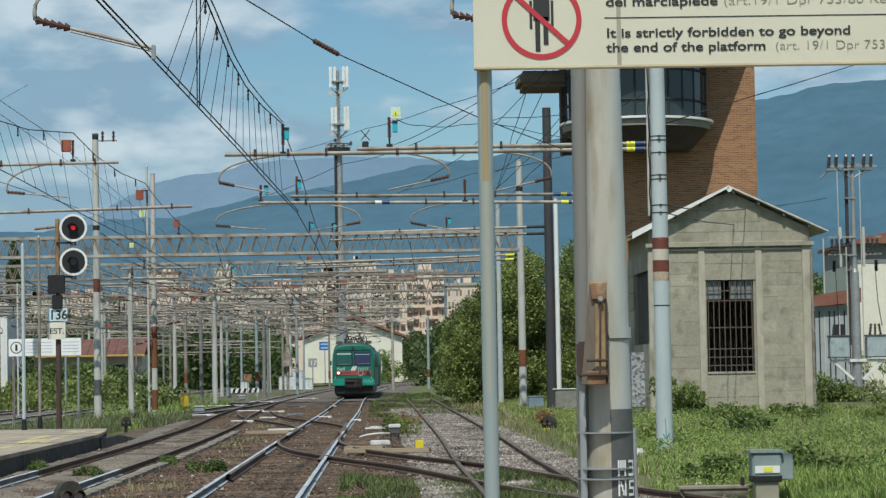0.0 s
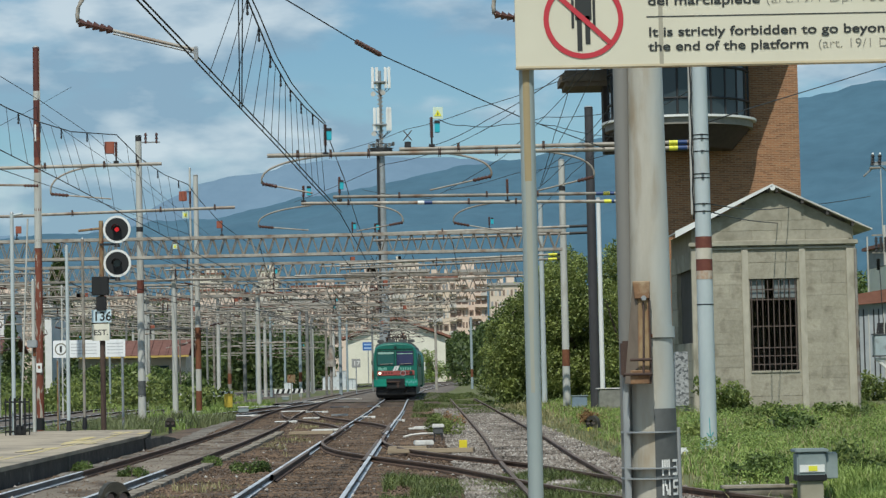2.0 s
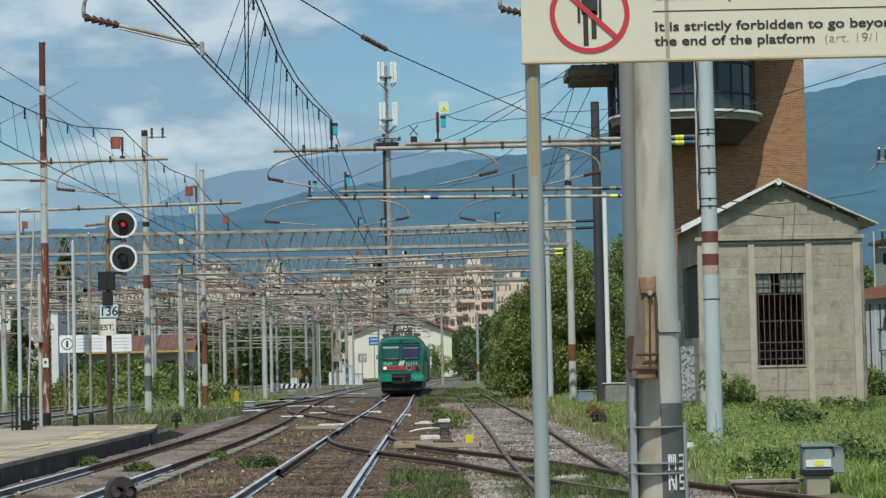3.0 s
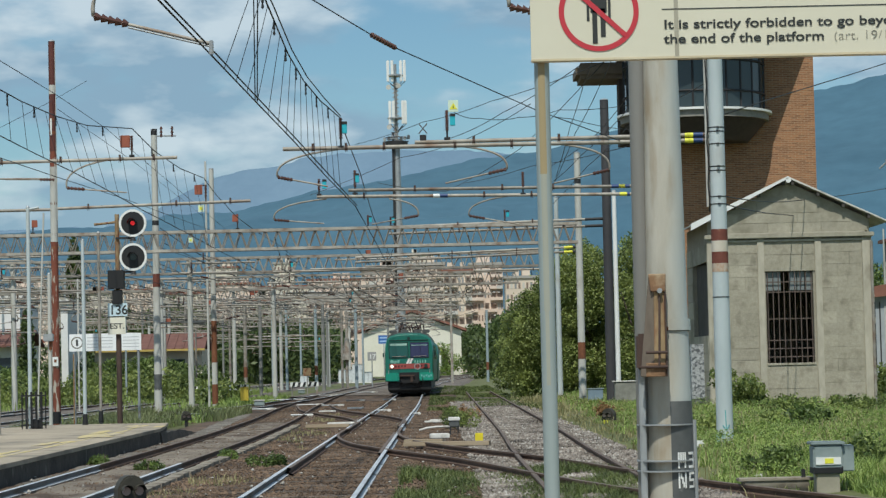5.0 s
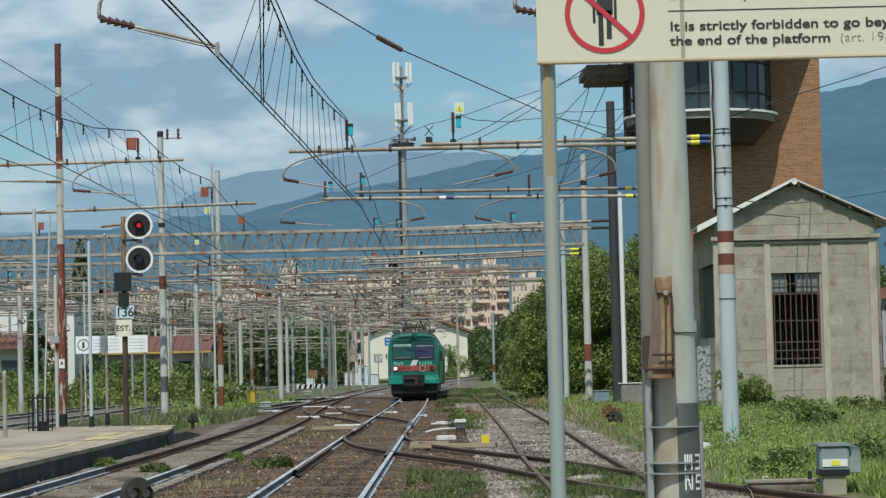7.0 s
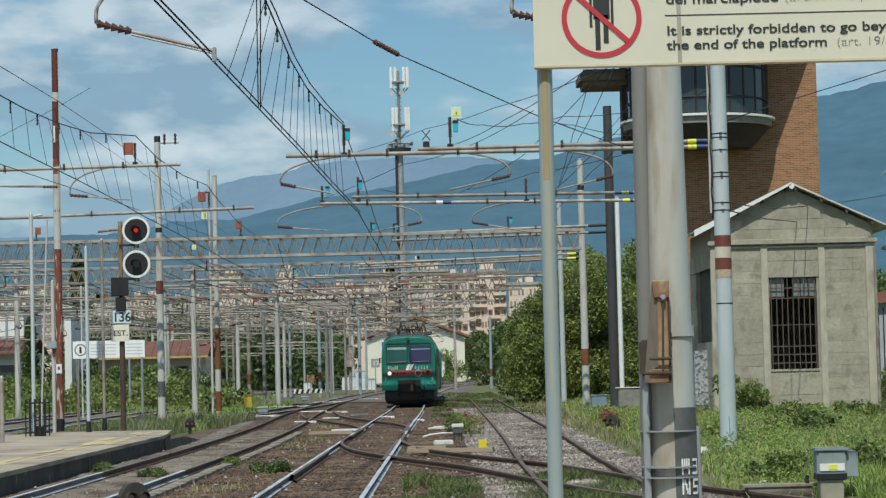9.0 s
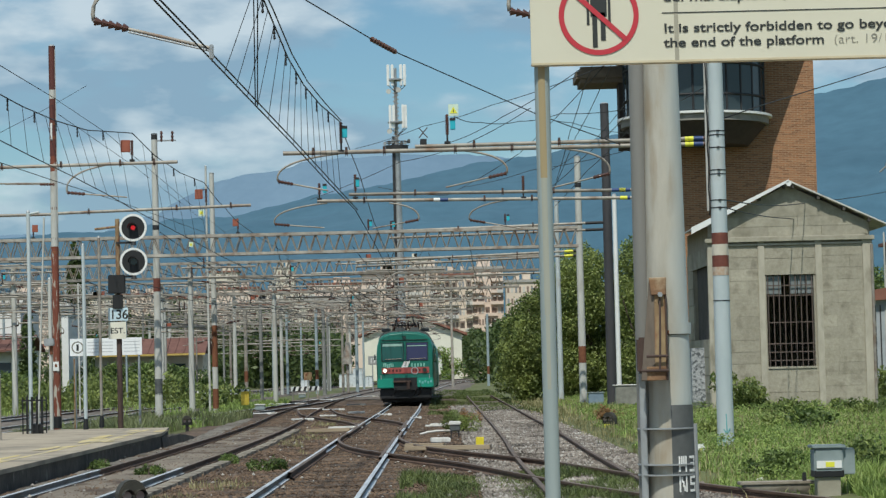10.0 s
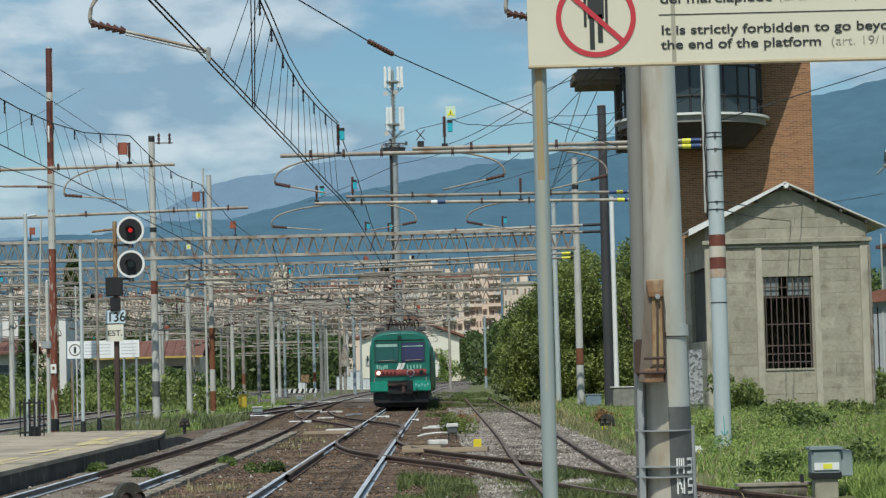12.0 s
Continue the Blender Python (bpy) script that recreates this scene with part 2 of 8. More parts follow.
def prism(bm, outline, a, b, axis="y"):
    """An outline in (x, z) drawn from y = a to y = b."""
    lo = [bm.verts.new((x, a, z)) for x, z in outline]
    hi = [bm.verts.new((x, b, z)) for x, z in outline]
    bm.faces.new(lo), bm.faces.new(hi[::-1])
    k = len(outline)
    for i in range(k):
        bm.faces.new((lo[(i + 1) % k], lo[i], hi[i], hi[(i + 1) % k]))
    return bm


def mesh_of(name, bm, material):
    bmesh.ops.recalc_face_normals(bm, faces=bm.faces)
    data = bpy.data.meshes.new(name)
    bm.to_mesh(data), bm.free()
    if material:
        data.materials.append(material)
    return data


def part(name, bm, material, parent=None, label=""):
    ob = new(name, mesh_of(name, bm, material))
    if parent:
        ob.parent = parent
    return tagged(ob, label)


def shared(name, data, parent, m):
    ob = new(name, data)
    ob.parent, ob.matrix_basis = parent, m
    return ob


def thing(name, label, category, at=(0, 0, 0), turn=0.0, group="", kind=""):
    ob = new(name)
    ob.empty_display_size = 0.2
    ob.matrix_basis = pose(*at, 0, 0, turn)
    return tagged(ob, label, category, group, kind)


def raw(name, verts, faces, material, parent=None):
    data = bpy.data.meshes.new(name)
    data.from_pydata(verts, [], faces)
    data.materials.append(material)
    ob = new(name, data)
    if parent:
        ob.parent = parent
    return ob


B = bmesh.new


# ---------------------------------------------------------------- ground
def height(x, y):
    """The lie of the land: a flat track bed, a verge that rises a little on the right."""
    z = -0.15
    if x > 3.4:
        z += 0.16 * min(1.0, max(0.0, x - 4.0) / 3.0)
    if -9.5 < x < 4.0:
        z -= 0.12
    if x < -12:
        z -= 0.06
    return z + 0.03 * noise.noise((x * 0.4, y * 0.2, 0))


def ground():
    xs = sorted({*np.linspace(-4000, -60, 9), *np.linspace(-60, -16, 12), *np.linspace(-16, 20, 60), *np.linspace(20, 80, 14), *np.linspace(80, 4000, 9)})
    ys = sorted({*np.linspace(-200, 0, 5), *np.linspace(0, 120, 70), *np.linspace(120, 400, 30), *np.linspace(400, 4800, 12)})
    verts = [(x, y, height(x, y)) for y in ys for x in xs]
    k = len(xs)
    faces = [(j * k + i, j * k + i + 1, j * k + k + i + 1, j * k + k + i) for j in range(len(ys) - 1) for i in range(k - 1)]
    tagged(raw("ground", verts, faces, GROUND), "dry grassy ground round the railway tracks", "ground", kind="structure")


ground()


def spline(points, step=1.5):
    """A smooth line through plan points (x, y)."""
    pts = [Vector((*p, 0)) for p in points]
    pts = [2 * pts[0] - pts[1], *pts, 2 * pts[-1] - pts[-2]]
    line = []
    for a, b, c, d in zip(pts, pts[1:], pts[2:], pts[3:]):
        k = max(2, int((c - b).length / step))
        for i in range(k):
            t = i / k
            line.append(0.5 * (2 * b + (c - a) * t + (2 * a - 5 * b + 4 * c - d) * t * t + (3 * b - a - 3 * c + d) * t ** 3))
    return [*line, pts[-2]]


def sides(line):
    for i, p in enumerate(line):
        way = (line[min(i + 1, len(line) - 1)] - line[max(i - 1, 0)]).normalized()
        yield p, Vector((way.y, -way.x, 0))


def strip(name, line, half, z, material, label, category, rough=0.05):
    """A bed of stones along a line, with shoulders that fall away and an uneven top."""
    cross = [-half - 0.5, -half, *np.linspace(-half * 0.8, half * 0.8, 9), half, half + 0.5]
    verts = []
    for p, s in sides(line):
        for c in cross:
            q = p + s * c
            edge = abs(c) > half
            verts.append((q.x, q.y, z - (0.3 if edge else 0) + rough * noise.noise((q.x * 1.7, q.y * 1.1, 3))))
    k = len(cross)
    faces = [(j * k + i, j * k + i + 1, j * k + k + i + 1, j * k + k + i) for j in range(len(line) - 1) for i in range(k - 1)]
    return tagged(raw(name, verts, faces, material), label, category, kind="structure")


RAIL = [(-0.07, -0.16), (0.07, -0.16), (0.07, -0.102), (0.012, -0.086), (0.012, -0.045), (0.036, -0.035), (0.036, -0.004),
        (0.030, 0.0), (-0.030, 0.0), (-0.036, -0.004), (-0.036, -0.035), (-0.012, -0.045), (-0.012, -0.086), (-0.07, -0.102)]


def rail(line, offset, head, parent, lift=0.0, dull_from=1e9):
    verts, faces, k = [], [], len(RAIL)
    for p, s in sides(line):
        for x, z in RAIL:
            q = p + s * (offset + x)
            verts.append((q.x, q.y, z + lift))
    for j in range(len(line) - 1):
        for i in range(k):
            faces.append((j * k + i, j * k + (i + 1) % k, j * k + k + (i + 1) % k, j * k + k + i))
    ob = raw("rail", verts, faces, RUSTY_RAIL, parent)
    ob.data.materials.append(head)
    for extra in (DULL_RAIL, GREY_WEB, RAIL_FOOT):
        ob.data.materials.append(extra)
    fresh = min(dull_from, 110) if head is BRIGHT_RAIL else -1e9
    for f in ob.data.polygons:
        top = f.index % k in (6, 7, 8)
        f.material_index = (2 if f.center.y > dull_from else 1) if top else 0
        if not top and f.center.y < fresh:
            f.material_index = 4 if f.index % k in (2, 12) else 3
    return ob


def track(points, head, label, sleepers=None, lift=0.0, dull_from=1e9):
    line = spline(points)
    t = thing("railway_track", label, "railway track")
    for side in (-0.7535, 0.7535):
        rail(line, side, head, t, lift, dull_from)
    if sleepers:
        data = mesh_of("sleeper", box(B(), (0, 0, 0), (2.5, 0.24, 0.12), 0, 0.012), SLEEPER)
        walked, last = 0.0, None
        for p, s in sides(line):
            if last is not None:
                walked += (p - last).length
            last = p
            if walked >= 0.62 and sleepers[0] < p.y < sleepers[1]:
                walked -= 0.62
                shared("sleeper", data, t, Matrix.Translation((p.x, p.y, -0.183 + lift)) @ Matrix.Rotation(math.atan2(s.y, s.x), 4, "Z"))
    return t


MAIN = [(-1.97, -5), (-1.86, 32), (-1.72, 75), (-1.585, 105), (-1.585, 145), (-1.35, 175), (-0.8, 205), (0.4, 250), (4, 330), (12, 430), (27, 520), (62, 640)]
LEFT = [(-5.75, -5), (-5.55, 33), (-5.35, 58), (-5.5, 80), (-6.2, 110), (-6.6, 165), (-4.6, 250), (-0.6, 330), (7.5, 430), (22, 520), (57, 640)]
SIDING = [(2.3, -5), (2.2, 40), (2.36, 64), (2.5, 115), (2.6, 150)]
FROM_LEFT = [(-5.75, 110), (-4.65, 95), (-3.25, 85.5), (-2.3, 79.5), (-1.78, 74), (-1.73, 69)]
TO_RIGHT = [(-1.74, 65), (-1.7, 58.5), (-1.15, 52.5), (-0.1, 47.5), (1.15, 42.5), (2.2, 36.5), (3.1, 32), (4.3, 27.5), (7.0, 18)]
strip("ballast_bed", spline([(-3.6, -8), (-3.6, 150)], 0.8), 4.6, -0.14, BALLAST, "rusty brown ballast bed under the main tracks", "ballast", 0.04)
strip("siding_ballast", spline([(2.2, -8), (2.3, 60), (2.5, 130)], 0.8), 1.6, -0.12, SIDINGBED, "pale gravel bed of the overgrown siding", "gravel", 0.05)
strip("left_infill", spline([(-5.57, 27), (-5.52, 38), (-5.35, 58), (-5.5, 80)], 0.8), 0.58, -0.112, TRODDEN, "pale trodden gravel between the rusty rails", "gravel", 0.03)
strip("platform_gravel", spline([(-6.68, 26), (-6.62, 60), (-6.75, 68), (-7.2, 80), (-7.8, 96)], 0.8), 0.26, -0.115, EDGEGRAVEL, "grey gravel between platform wall and rails", "gravel", 0.05)
strip("far_ballast", spline([(-4.2, 149), (-3.2, 205), (-2.0, 250), (1.7, 330), (9.7, 430), (24.5, 520), (59, 640)]), 5.0, -0.08, GRAVEL, "far pale ballast of the curving line", "ballast")
strip("yard_ballast", spline([(-17, 20), (-17, 200), (-15, 300)]), 4.5, -0.09, GRAVEL, "grey ballast of the tracks beyond the platform", "ballast")
track(MAIN, BRIGHT_RAIL, "main track with bright polished rails", (26, 150))
track(LEFT, BRIGHT_RAIL, "second main track beside the low platform", (28, 100), 0.0, 43)
track(SIDING, DULL_RAIL, "rusty overgrown siding track in pale gravel", (26, 60))
track(FROM_LEFT, DULL_RAIL, "rusty turnout track joining from the second main track", None, 0.012)
track(TO_RIGHT, DULL_RAIL, "rusty turnout track leaving the main track for the sidings", None, 0.012)
guard = thing("guard_rails", "rusty guard rails beside the crossing", "rails")
for a, b, off in ((40, 52, -0.68), (46, 60, 0.68), (64, 78, -0.68), (66, 80, 0.68)):
    line = spline([(-1.97 + 0.0033 * a, a), (-1.97 + 0.0033 * (a + b) / 2, (a + b) / 2), (-1.97 + 0.0033 * b, b)])
    rail(line, off, DULL_RAIL, guard, 0.01)
LINK = [(-6.4, 175), (-7.0, 140), (-8.6, 108), (-11.5, 84), (-14.0, 64), (-14.6, 45)]
strip("link_ballast", spline(LINK), 1.5, -0.11, BALLAST, "rusty ballast under the linking track", "ballast")
track(LINK, BRIGHT_RAIL, "linking track that runs off behind the platform", None, 0.006)
track([(-14.6, 10), (-14.6, 120), (-13, 250), (-6, 360)], BRIGHT_RAIL, "station track beyond the platform")
track([(-18.8, 10), (-18.8, 120), (-17, 250), (-10, 360)], BRIGHT_RAIL, "station track beyond the platform")


TROUGHLID = surface("concrete_trough_lid", (0.20, 0.17, 0.13), (0.36, 0.32, 0.26), 6, 0.8, 0.9, bump=0.3, stain=(0.12, 0.09, 0.065), stain_at=(0.5, 0.66), per_piece=0.12)
trough = thing("cable_trough", "pale concrete cable trough along the second track", "cable trough")
lid_data = mesh_of("lid", box(B(), (0, 0, 0), (0.24, 0.97, 0.1), 0, 0.008), TROUGHLID)
laid = random.Random(77)
for k in range(44):
    y = 30.5 + k
    x = float(np.interp(y, [33, 46, 58, 80], [-5.55, -5.43, -5.35, -5.5])) + 1.08
    shared("lid", lid_data, trough, pose(x + laid.uniform(-0.015, 0.015), y, -0.115 + laid.uniform(-0.012, 0.006), 0, 0, laid.uniform(-1.0, 1.0) - 0.4))


def prism_flat(x, y, w, l, z, rr):
    """A thin ragged patch lying at height z."""
    bm = B()
    ring = [(x + w * math.cos(a) * rr.uniform(0.6, 1.1), y + l * math.sin(a) * rr.uniform(0.6, 1.1)) for a in np.linspace(0, 2 * math.pi, 12)[:-1]]
    lo, hi = ([bm.verts.new((px, py, h)) for px, py in ring] for h in (z - 0.003, z))
    bm.faces.new(lo[::-1]), bm.faces.new(hi)
    for i in range(len(ring)):
        bm.faces.new((lo[i], lo[(i + 1) % len(ring)], hi[(i + 1) % len(ring)], hi[i]))
    return bm


def platform(x0, x1, y0, y1, taper, end=0):
    p = thing("platform", "low pale paved platform with dark stained wall", "platform", kind="structure")
    bm = B()
    outline = [(x0, y0), (x1, y0), (x1, y1 - taper), (x1 - 0.5 * end, y1), (x0 + 1.5, y1 + 1), (x0, y1 - 2)]
    lo, hi = [bm.verts.new((x, y, -0.3)) for x, y in outline], [bm.verts.new((x, y, 0.17)) for x, y in outline]
    bm.faces.new(lo[::-1]), bm.faces.new(hi)
    for i in range(len(outline)):
        bm.faces.new((lo[i], lo[(i + 1) % len(outline)], hi[(i + 1) % len(outline)], hi[i]))
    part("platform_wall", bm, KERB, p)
    bm = B()
    grown = [(x0, y0), (x1 + 0.04, y0), (x1 + 0.04, y1 - taper), (x1 + 0.03 - 0.5 * end, y1 + 0.03), (x0 + 1.5, y1 + 1.05), (x0, y1 - 2)]
    lo, hi = [bm.verts.new((x, y, 0.174)) for x, y in grown], [bm.verts.new((x, y, 0.25)) for x, y in grown]
    bm.faces.new(lo[::-1]), bm.faces.new(hi)
    for i in range(len(grown)):
        bm.faces.new((lo[i], lo[(i + 1) % len(grown)], hi[(i + 1) % len(grown)], hi[i]))
    part("paving", bm, PAVING, p)
    part("edge_line", box(B(), (x1 - 0.62, (y0 + y1 - taper) / 2, 0.252), (0.10, y1 - y0 - taper - 1, 0.006)), EDGELINE, p, "worn yellow edge line")
    wear = random.Random(21)
    for k in range(26 if end else 0):
        y = wear.uniform(34, 64)
        x = x1 - 0.62 + wear.uniform(-0.25, 0.25) * (1 + (y - 34) / 25)
        part("worn_patch", prism_flat(x, y, wear.uniform(0.08, 0.3), wear.uniform(0.5, 1.8), 0.2556 + 0.0004 * k, wear), EDGELINE, p, "worn patch of yellow paint")
    if end:
        # the broken dark ramp that runs on past the paving
        bm = B()
        rings = []
        for k in range(13):
            y = y1 - taper + (taper + 3.6) * k / 12
            outer, inner = x1 + 0.03 + 0.05 * noise.noise((0, y * 1.3, 4)), x1 - 0.42 - 0.5 * max(0.0, (y - 62) / 4)
            top = 0.12 - 0.26 * max(0.0, k - 5) / 7 + 0.04 * noise.noise((2, y * 1.7, 1))
            rings.append([bm.verts.new(v) for v in ((outer + 0.06, y, -0.3), (outer, y, top), (inner, y, top - 0.02), (inner, y, -0.3))])
        for a, b in zip(rings, rings[1:]):
            for i in range(3):
                bm.faces.new((a[i], a[i + 1], b[i + 1], b[i]))
        bm.faces.new(rings[0][::-1]), bm.faces.new(rings[-1])
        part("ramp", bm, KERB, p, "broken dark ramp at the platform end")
    return p


platform(-12.0, -7.0, -10, 66, 6, 1)
platform(-0.32, 3.6, -10, 17, 1)


# ---------------------------------------------------------------- writing and small shared shapes
def writing(text, at, size, width, material, parent, bold=0.0, name="lettering"):
    """Lettering that faces -y, its baseline starting at the place given, drawn out to a width."""
    data = bpy.data.curves.new(name, "FONT")
    data.body, data.size, data.offset, data.extrude = text, size, bold, 0.0008
    data.materials.append(material)
    ob = new(name, data)
    bpy.context.view_layer.update()
    stretch = width / max(ob.dimensions.x, 1e-4) if width else 1.0
    ob.parent = parent
    ob.matrix_basis = pose(*at, 90) @ Matrix.Diagonal((stretch, 1, 1, 1))
    return ob


def insulator(bm, a, b, r, sheds=6):
    """A ribbed insulator from a to b, turned in one piece."""
    a, b = Vector(a), Vector(b)
    side, up, _ = frame_of(b - a)
    profile = [(0.0, 0.45)]
    for i in range(sheds):
        profile += [((i + 0.14) / sheds, 0.45), ((i + 0.2) / sheds, 1.0), ((i + 0.86) / sheds, 0.6)]
    profile.append((1.0, 0.45))
    n = 8
    rings = [[bm.verts.new(a.lerp(b, s) + (side * math.cos(2 * math.pi * k / n) + up * math.sin(2 * math.pi * k / n)) * (r * f)) for k in range(n)] for s, f in profile]
    for p, q in zip(rings, rings[1:]):
        for k in range(n):
            bm.faces.new((p[k], p[(k + 1) % n], q[(k + 1) % n], q[k]))
    bm.faces.new(rings[0][::-1]), bm.faces.new(rings[-1])
    return bm


def along(a, b, k, sag=0.0):
    a, b = Vector(a), Vector(b)
    return [a.lerp(b, i / k) - Vector((0, 0, 4 * sag * (i / k) * (1 - i / k))) for i in range(k + 1)]


def wire(points, r=0.009, label="dark overhead catenary wire strung between masts", sag=0.0, material=None):
    line = []
    for a, b in zip(points, points[1:]):
        line += along(a, b, 8 if sag else 1, sag)[:-1]
    line.append(Vector(points[-1]))
    return tagged(part("overhead_wire", pipe(B(), line, r * 1.2, 5), material or WIRE), label, "wire", "overhead wires")


# ---------------------------------------------------------------- the sign on the near platform
def sign():
    d = 9.5
    x0, z0 = (0.41, 9.50, 2.88)[0], (0.41, 9.50, 2.88)[2]
    s = thing("warning_sign", "cream enamelled sign forbidding to pass the platform end", "sign", (x0, d, 0))
    enamel = surface("cream_enamel", (0.61, 0.57, 0.445), (0.69, 0.655, 0.525), 2, 0.8, 0.4, bump=0.02)
    part("board", box(B(), (0.98, 0, z0 + 0.3), (1.96, 0.03, 0.6), 0, 0.004), enamel, s)
    edge = surface("yellowed_edge", (0.48, 0.39, 0.24), (0.63, 0.55, 0.40), 9, 3, 0.6, stretch=(0.4, 1, 1))
    part("edge_trim", box(B(), (0.98, -0.001, z0 + 0.004), (1.962, 0.036, 0.012), 0, 0.003), edge, s, "yellowed lower edge of the board")
    # two round posts, one far along the board
    for x in (0.043, 1.9):
        post = part("post", tube(B(), (x, 0.046, 0.2), (x, 0.046, z0 + 0.58), 0.0305, n=20), POSTGREY, s)
        for z0s, z1s, wide, m in ((z0 - 0.45, z0 - 0.002, 0.46, ORANGE_STREAK), (z0 - 1.0, z0 - 0.45, 0.38, TAN_STREAK), (z0 - 1.3, z0 - 1.0, 0.25, TAN_STREAK)):
            bm = B()
            arc = [(x + 0.0308 * math.sin(a), 0.046 - 0.0308 * math.cos(a)) for a in np.linspace(-0.12 - wide, -0.12 + wide, 7)]
            lo = [bm.verts.new((px, py, z0s)) for px, py in arc]
            hi = [bm.verts.new((px, py, z1s)) for px, py in arc]
            for i in range(6):
                bm.faces.new((lo[i], lo[i + 1], hi[i + 1], hi[i])).smooth = True
            part("rust_streak", bm, m, post, "faded rust streak down the post")
    # the round prohibition mark with its bar, and plain bars in place of the figure
    cx, cz, r = 0.275, z0 + 0.197, 0.161
    bm = B()
    k = 64
    outer = [bm.verts.new((cx + r * math.cos(2 * math.pi * i / k), -0.0185, cz + r * math.sin(2 * math.pi * i / k))) for i in range(k)]
    inner = [bm.verts.new((cx + (r - 0.021) * math.cos(2 * math.pi * i / k), -0.0185, cz + (r - 0.021) * math.sin(2 * math.pi * i / k))) for i in range(k)]
    for i in range(k):
        bm.faces.new((outer[i], outer[(i + 1) % k], inner[(i + 1) % k], inner[i]))
    mark = part("prohibition_ring", bm, SIGNRED, s, "red prohibition ring")
    bm = B()
    box(bm, (0, 0, 0), (0.29, 0.001, 0.020))
    bmesh.ops.transform(bm, matrix=pose(cx, -0.0197, cz, 0, 43, 0), verts=bm.verts)
    part("slash", bm, SIGNRED, mark)
    for x, z, w, h in ((-0.0165, -0.062, 0.020, 0.135), (0.0165, -0.045, 0.020, 0.115), (0.0, 0.045, 0.066, 0.10), (-0.043, 0.02, 0.011, 0.115), (0.043, 0.02, 0.011, 0.115)):
        part("bar", box(B(), (cx + x, -0.0166, cz + z), (w, 0.002, h), 0, 0.0006), SIGNBLACK, mark)
    # the lettering
    u0 = 0.534
    writing("del marciapiede", (u0, -0.0175, z0 + 0.248), 0.052, 0.452, SIGNBLACK, s, 0.0008)
    writing("(art.19/1 Dpr 753/80 Reg.)", (u0 + 0.476, -0.0175, z0 + 0.248), 0.052, 0.72, SIGNGREY, s, -0.0011)
    part("ruled_line", box(B(), (u0 + 0.68, -0.0165, z0 + 0.2005), (1.37, 0.001, 0.0042)), SIGNBLACK, s)
    writing("It is strictly forbidden to go beyond", (u0, -0.0175, z0 + 0.1215), 0.052, 0.985, SIGNBLACK, s, 0.0008)
    writing("the end of the platform", (u0, -0.0175, z0 + 0.0625), 0.052, 0.645, SIGNBLACK, s, 0.0008)
    writing("(art. 19/1 Dpr 753/80 Reg.)", (u0 + 0.682, -0.0175, z0 + 0.0625), 0.052, 0.66, SIGNGREY, s, -0.0011)
    # thin grey strip laid on the board in place of a pole's cast shadow
    part("shadow_stripe", box(B(), (0.586, -0.0158, z0 + 0.3), (0.017, 0.001, 0.598)), SHADOWSTRIPE, s, "grey vertical stripe of painted shadow")


SIGNRED = plain("sign_red", (0.50, 0.035, 0.05), 0.45)
SIGNBLACK = plain("sign_black", (0.028, 0.03, 0.028), 0.5)
SIGNGREY = plain("thin_grey_lettering", (0.22, 0.21, 0.175), 0.5)
SHADOWSTRIPE = surface("painted_shadow", (0.26, 0.24, 0.19), (0.44, 0.41, 0.32), 6, 2, 0.6, stretch=(1, 1, 0.2))
POSTGREY = surface("grey_green_post", (0.26, 0.305, 0.30), (0.38, 0.43, 0.42), 6, 1.2, 0.5, 0.1, 0.05, stretch=(1, 1, 0.15))
TAN_STREAK = surface("tan_streak", (0.29, 0.30, 0.255), (0.40, 0.40, 0.33), 9, 2.5, 0.6, stretch=(1, 1, 0.12))
ORANGE_STREAK = surface("orange_streak", (0.28, 0.22, 0.12), (0.42, 0.33, 0.18), 9, 2.5, 0.7, stretch=(1, 1, 0.12))
sign()


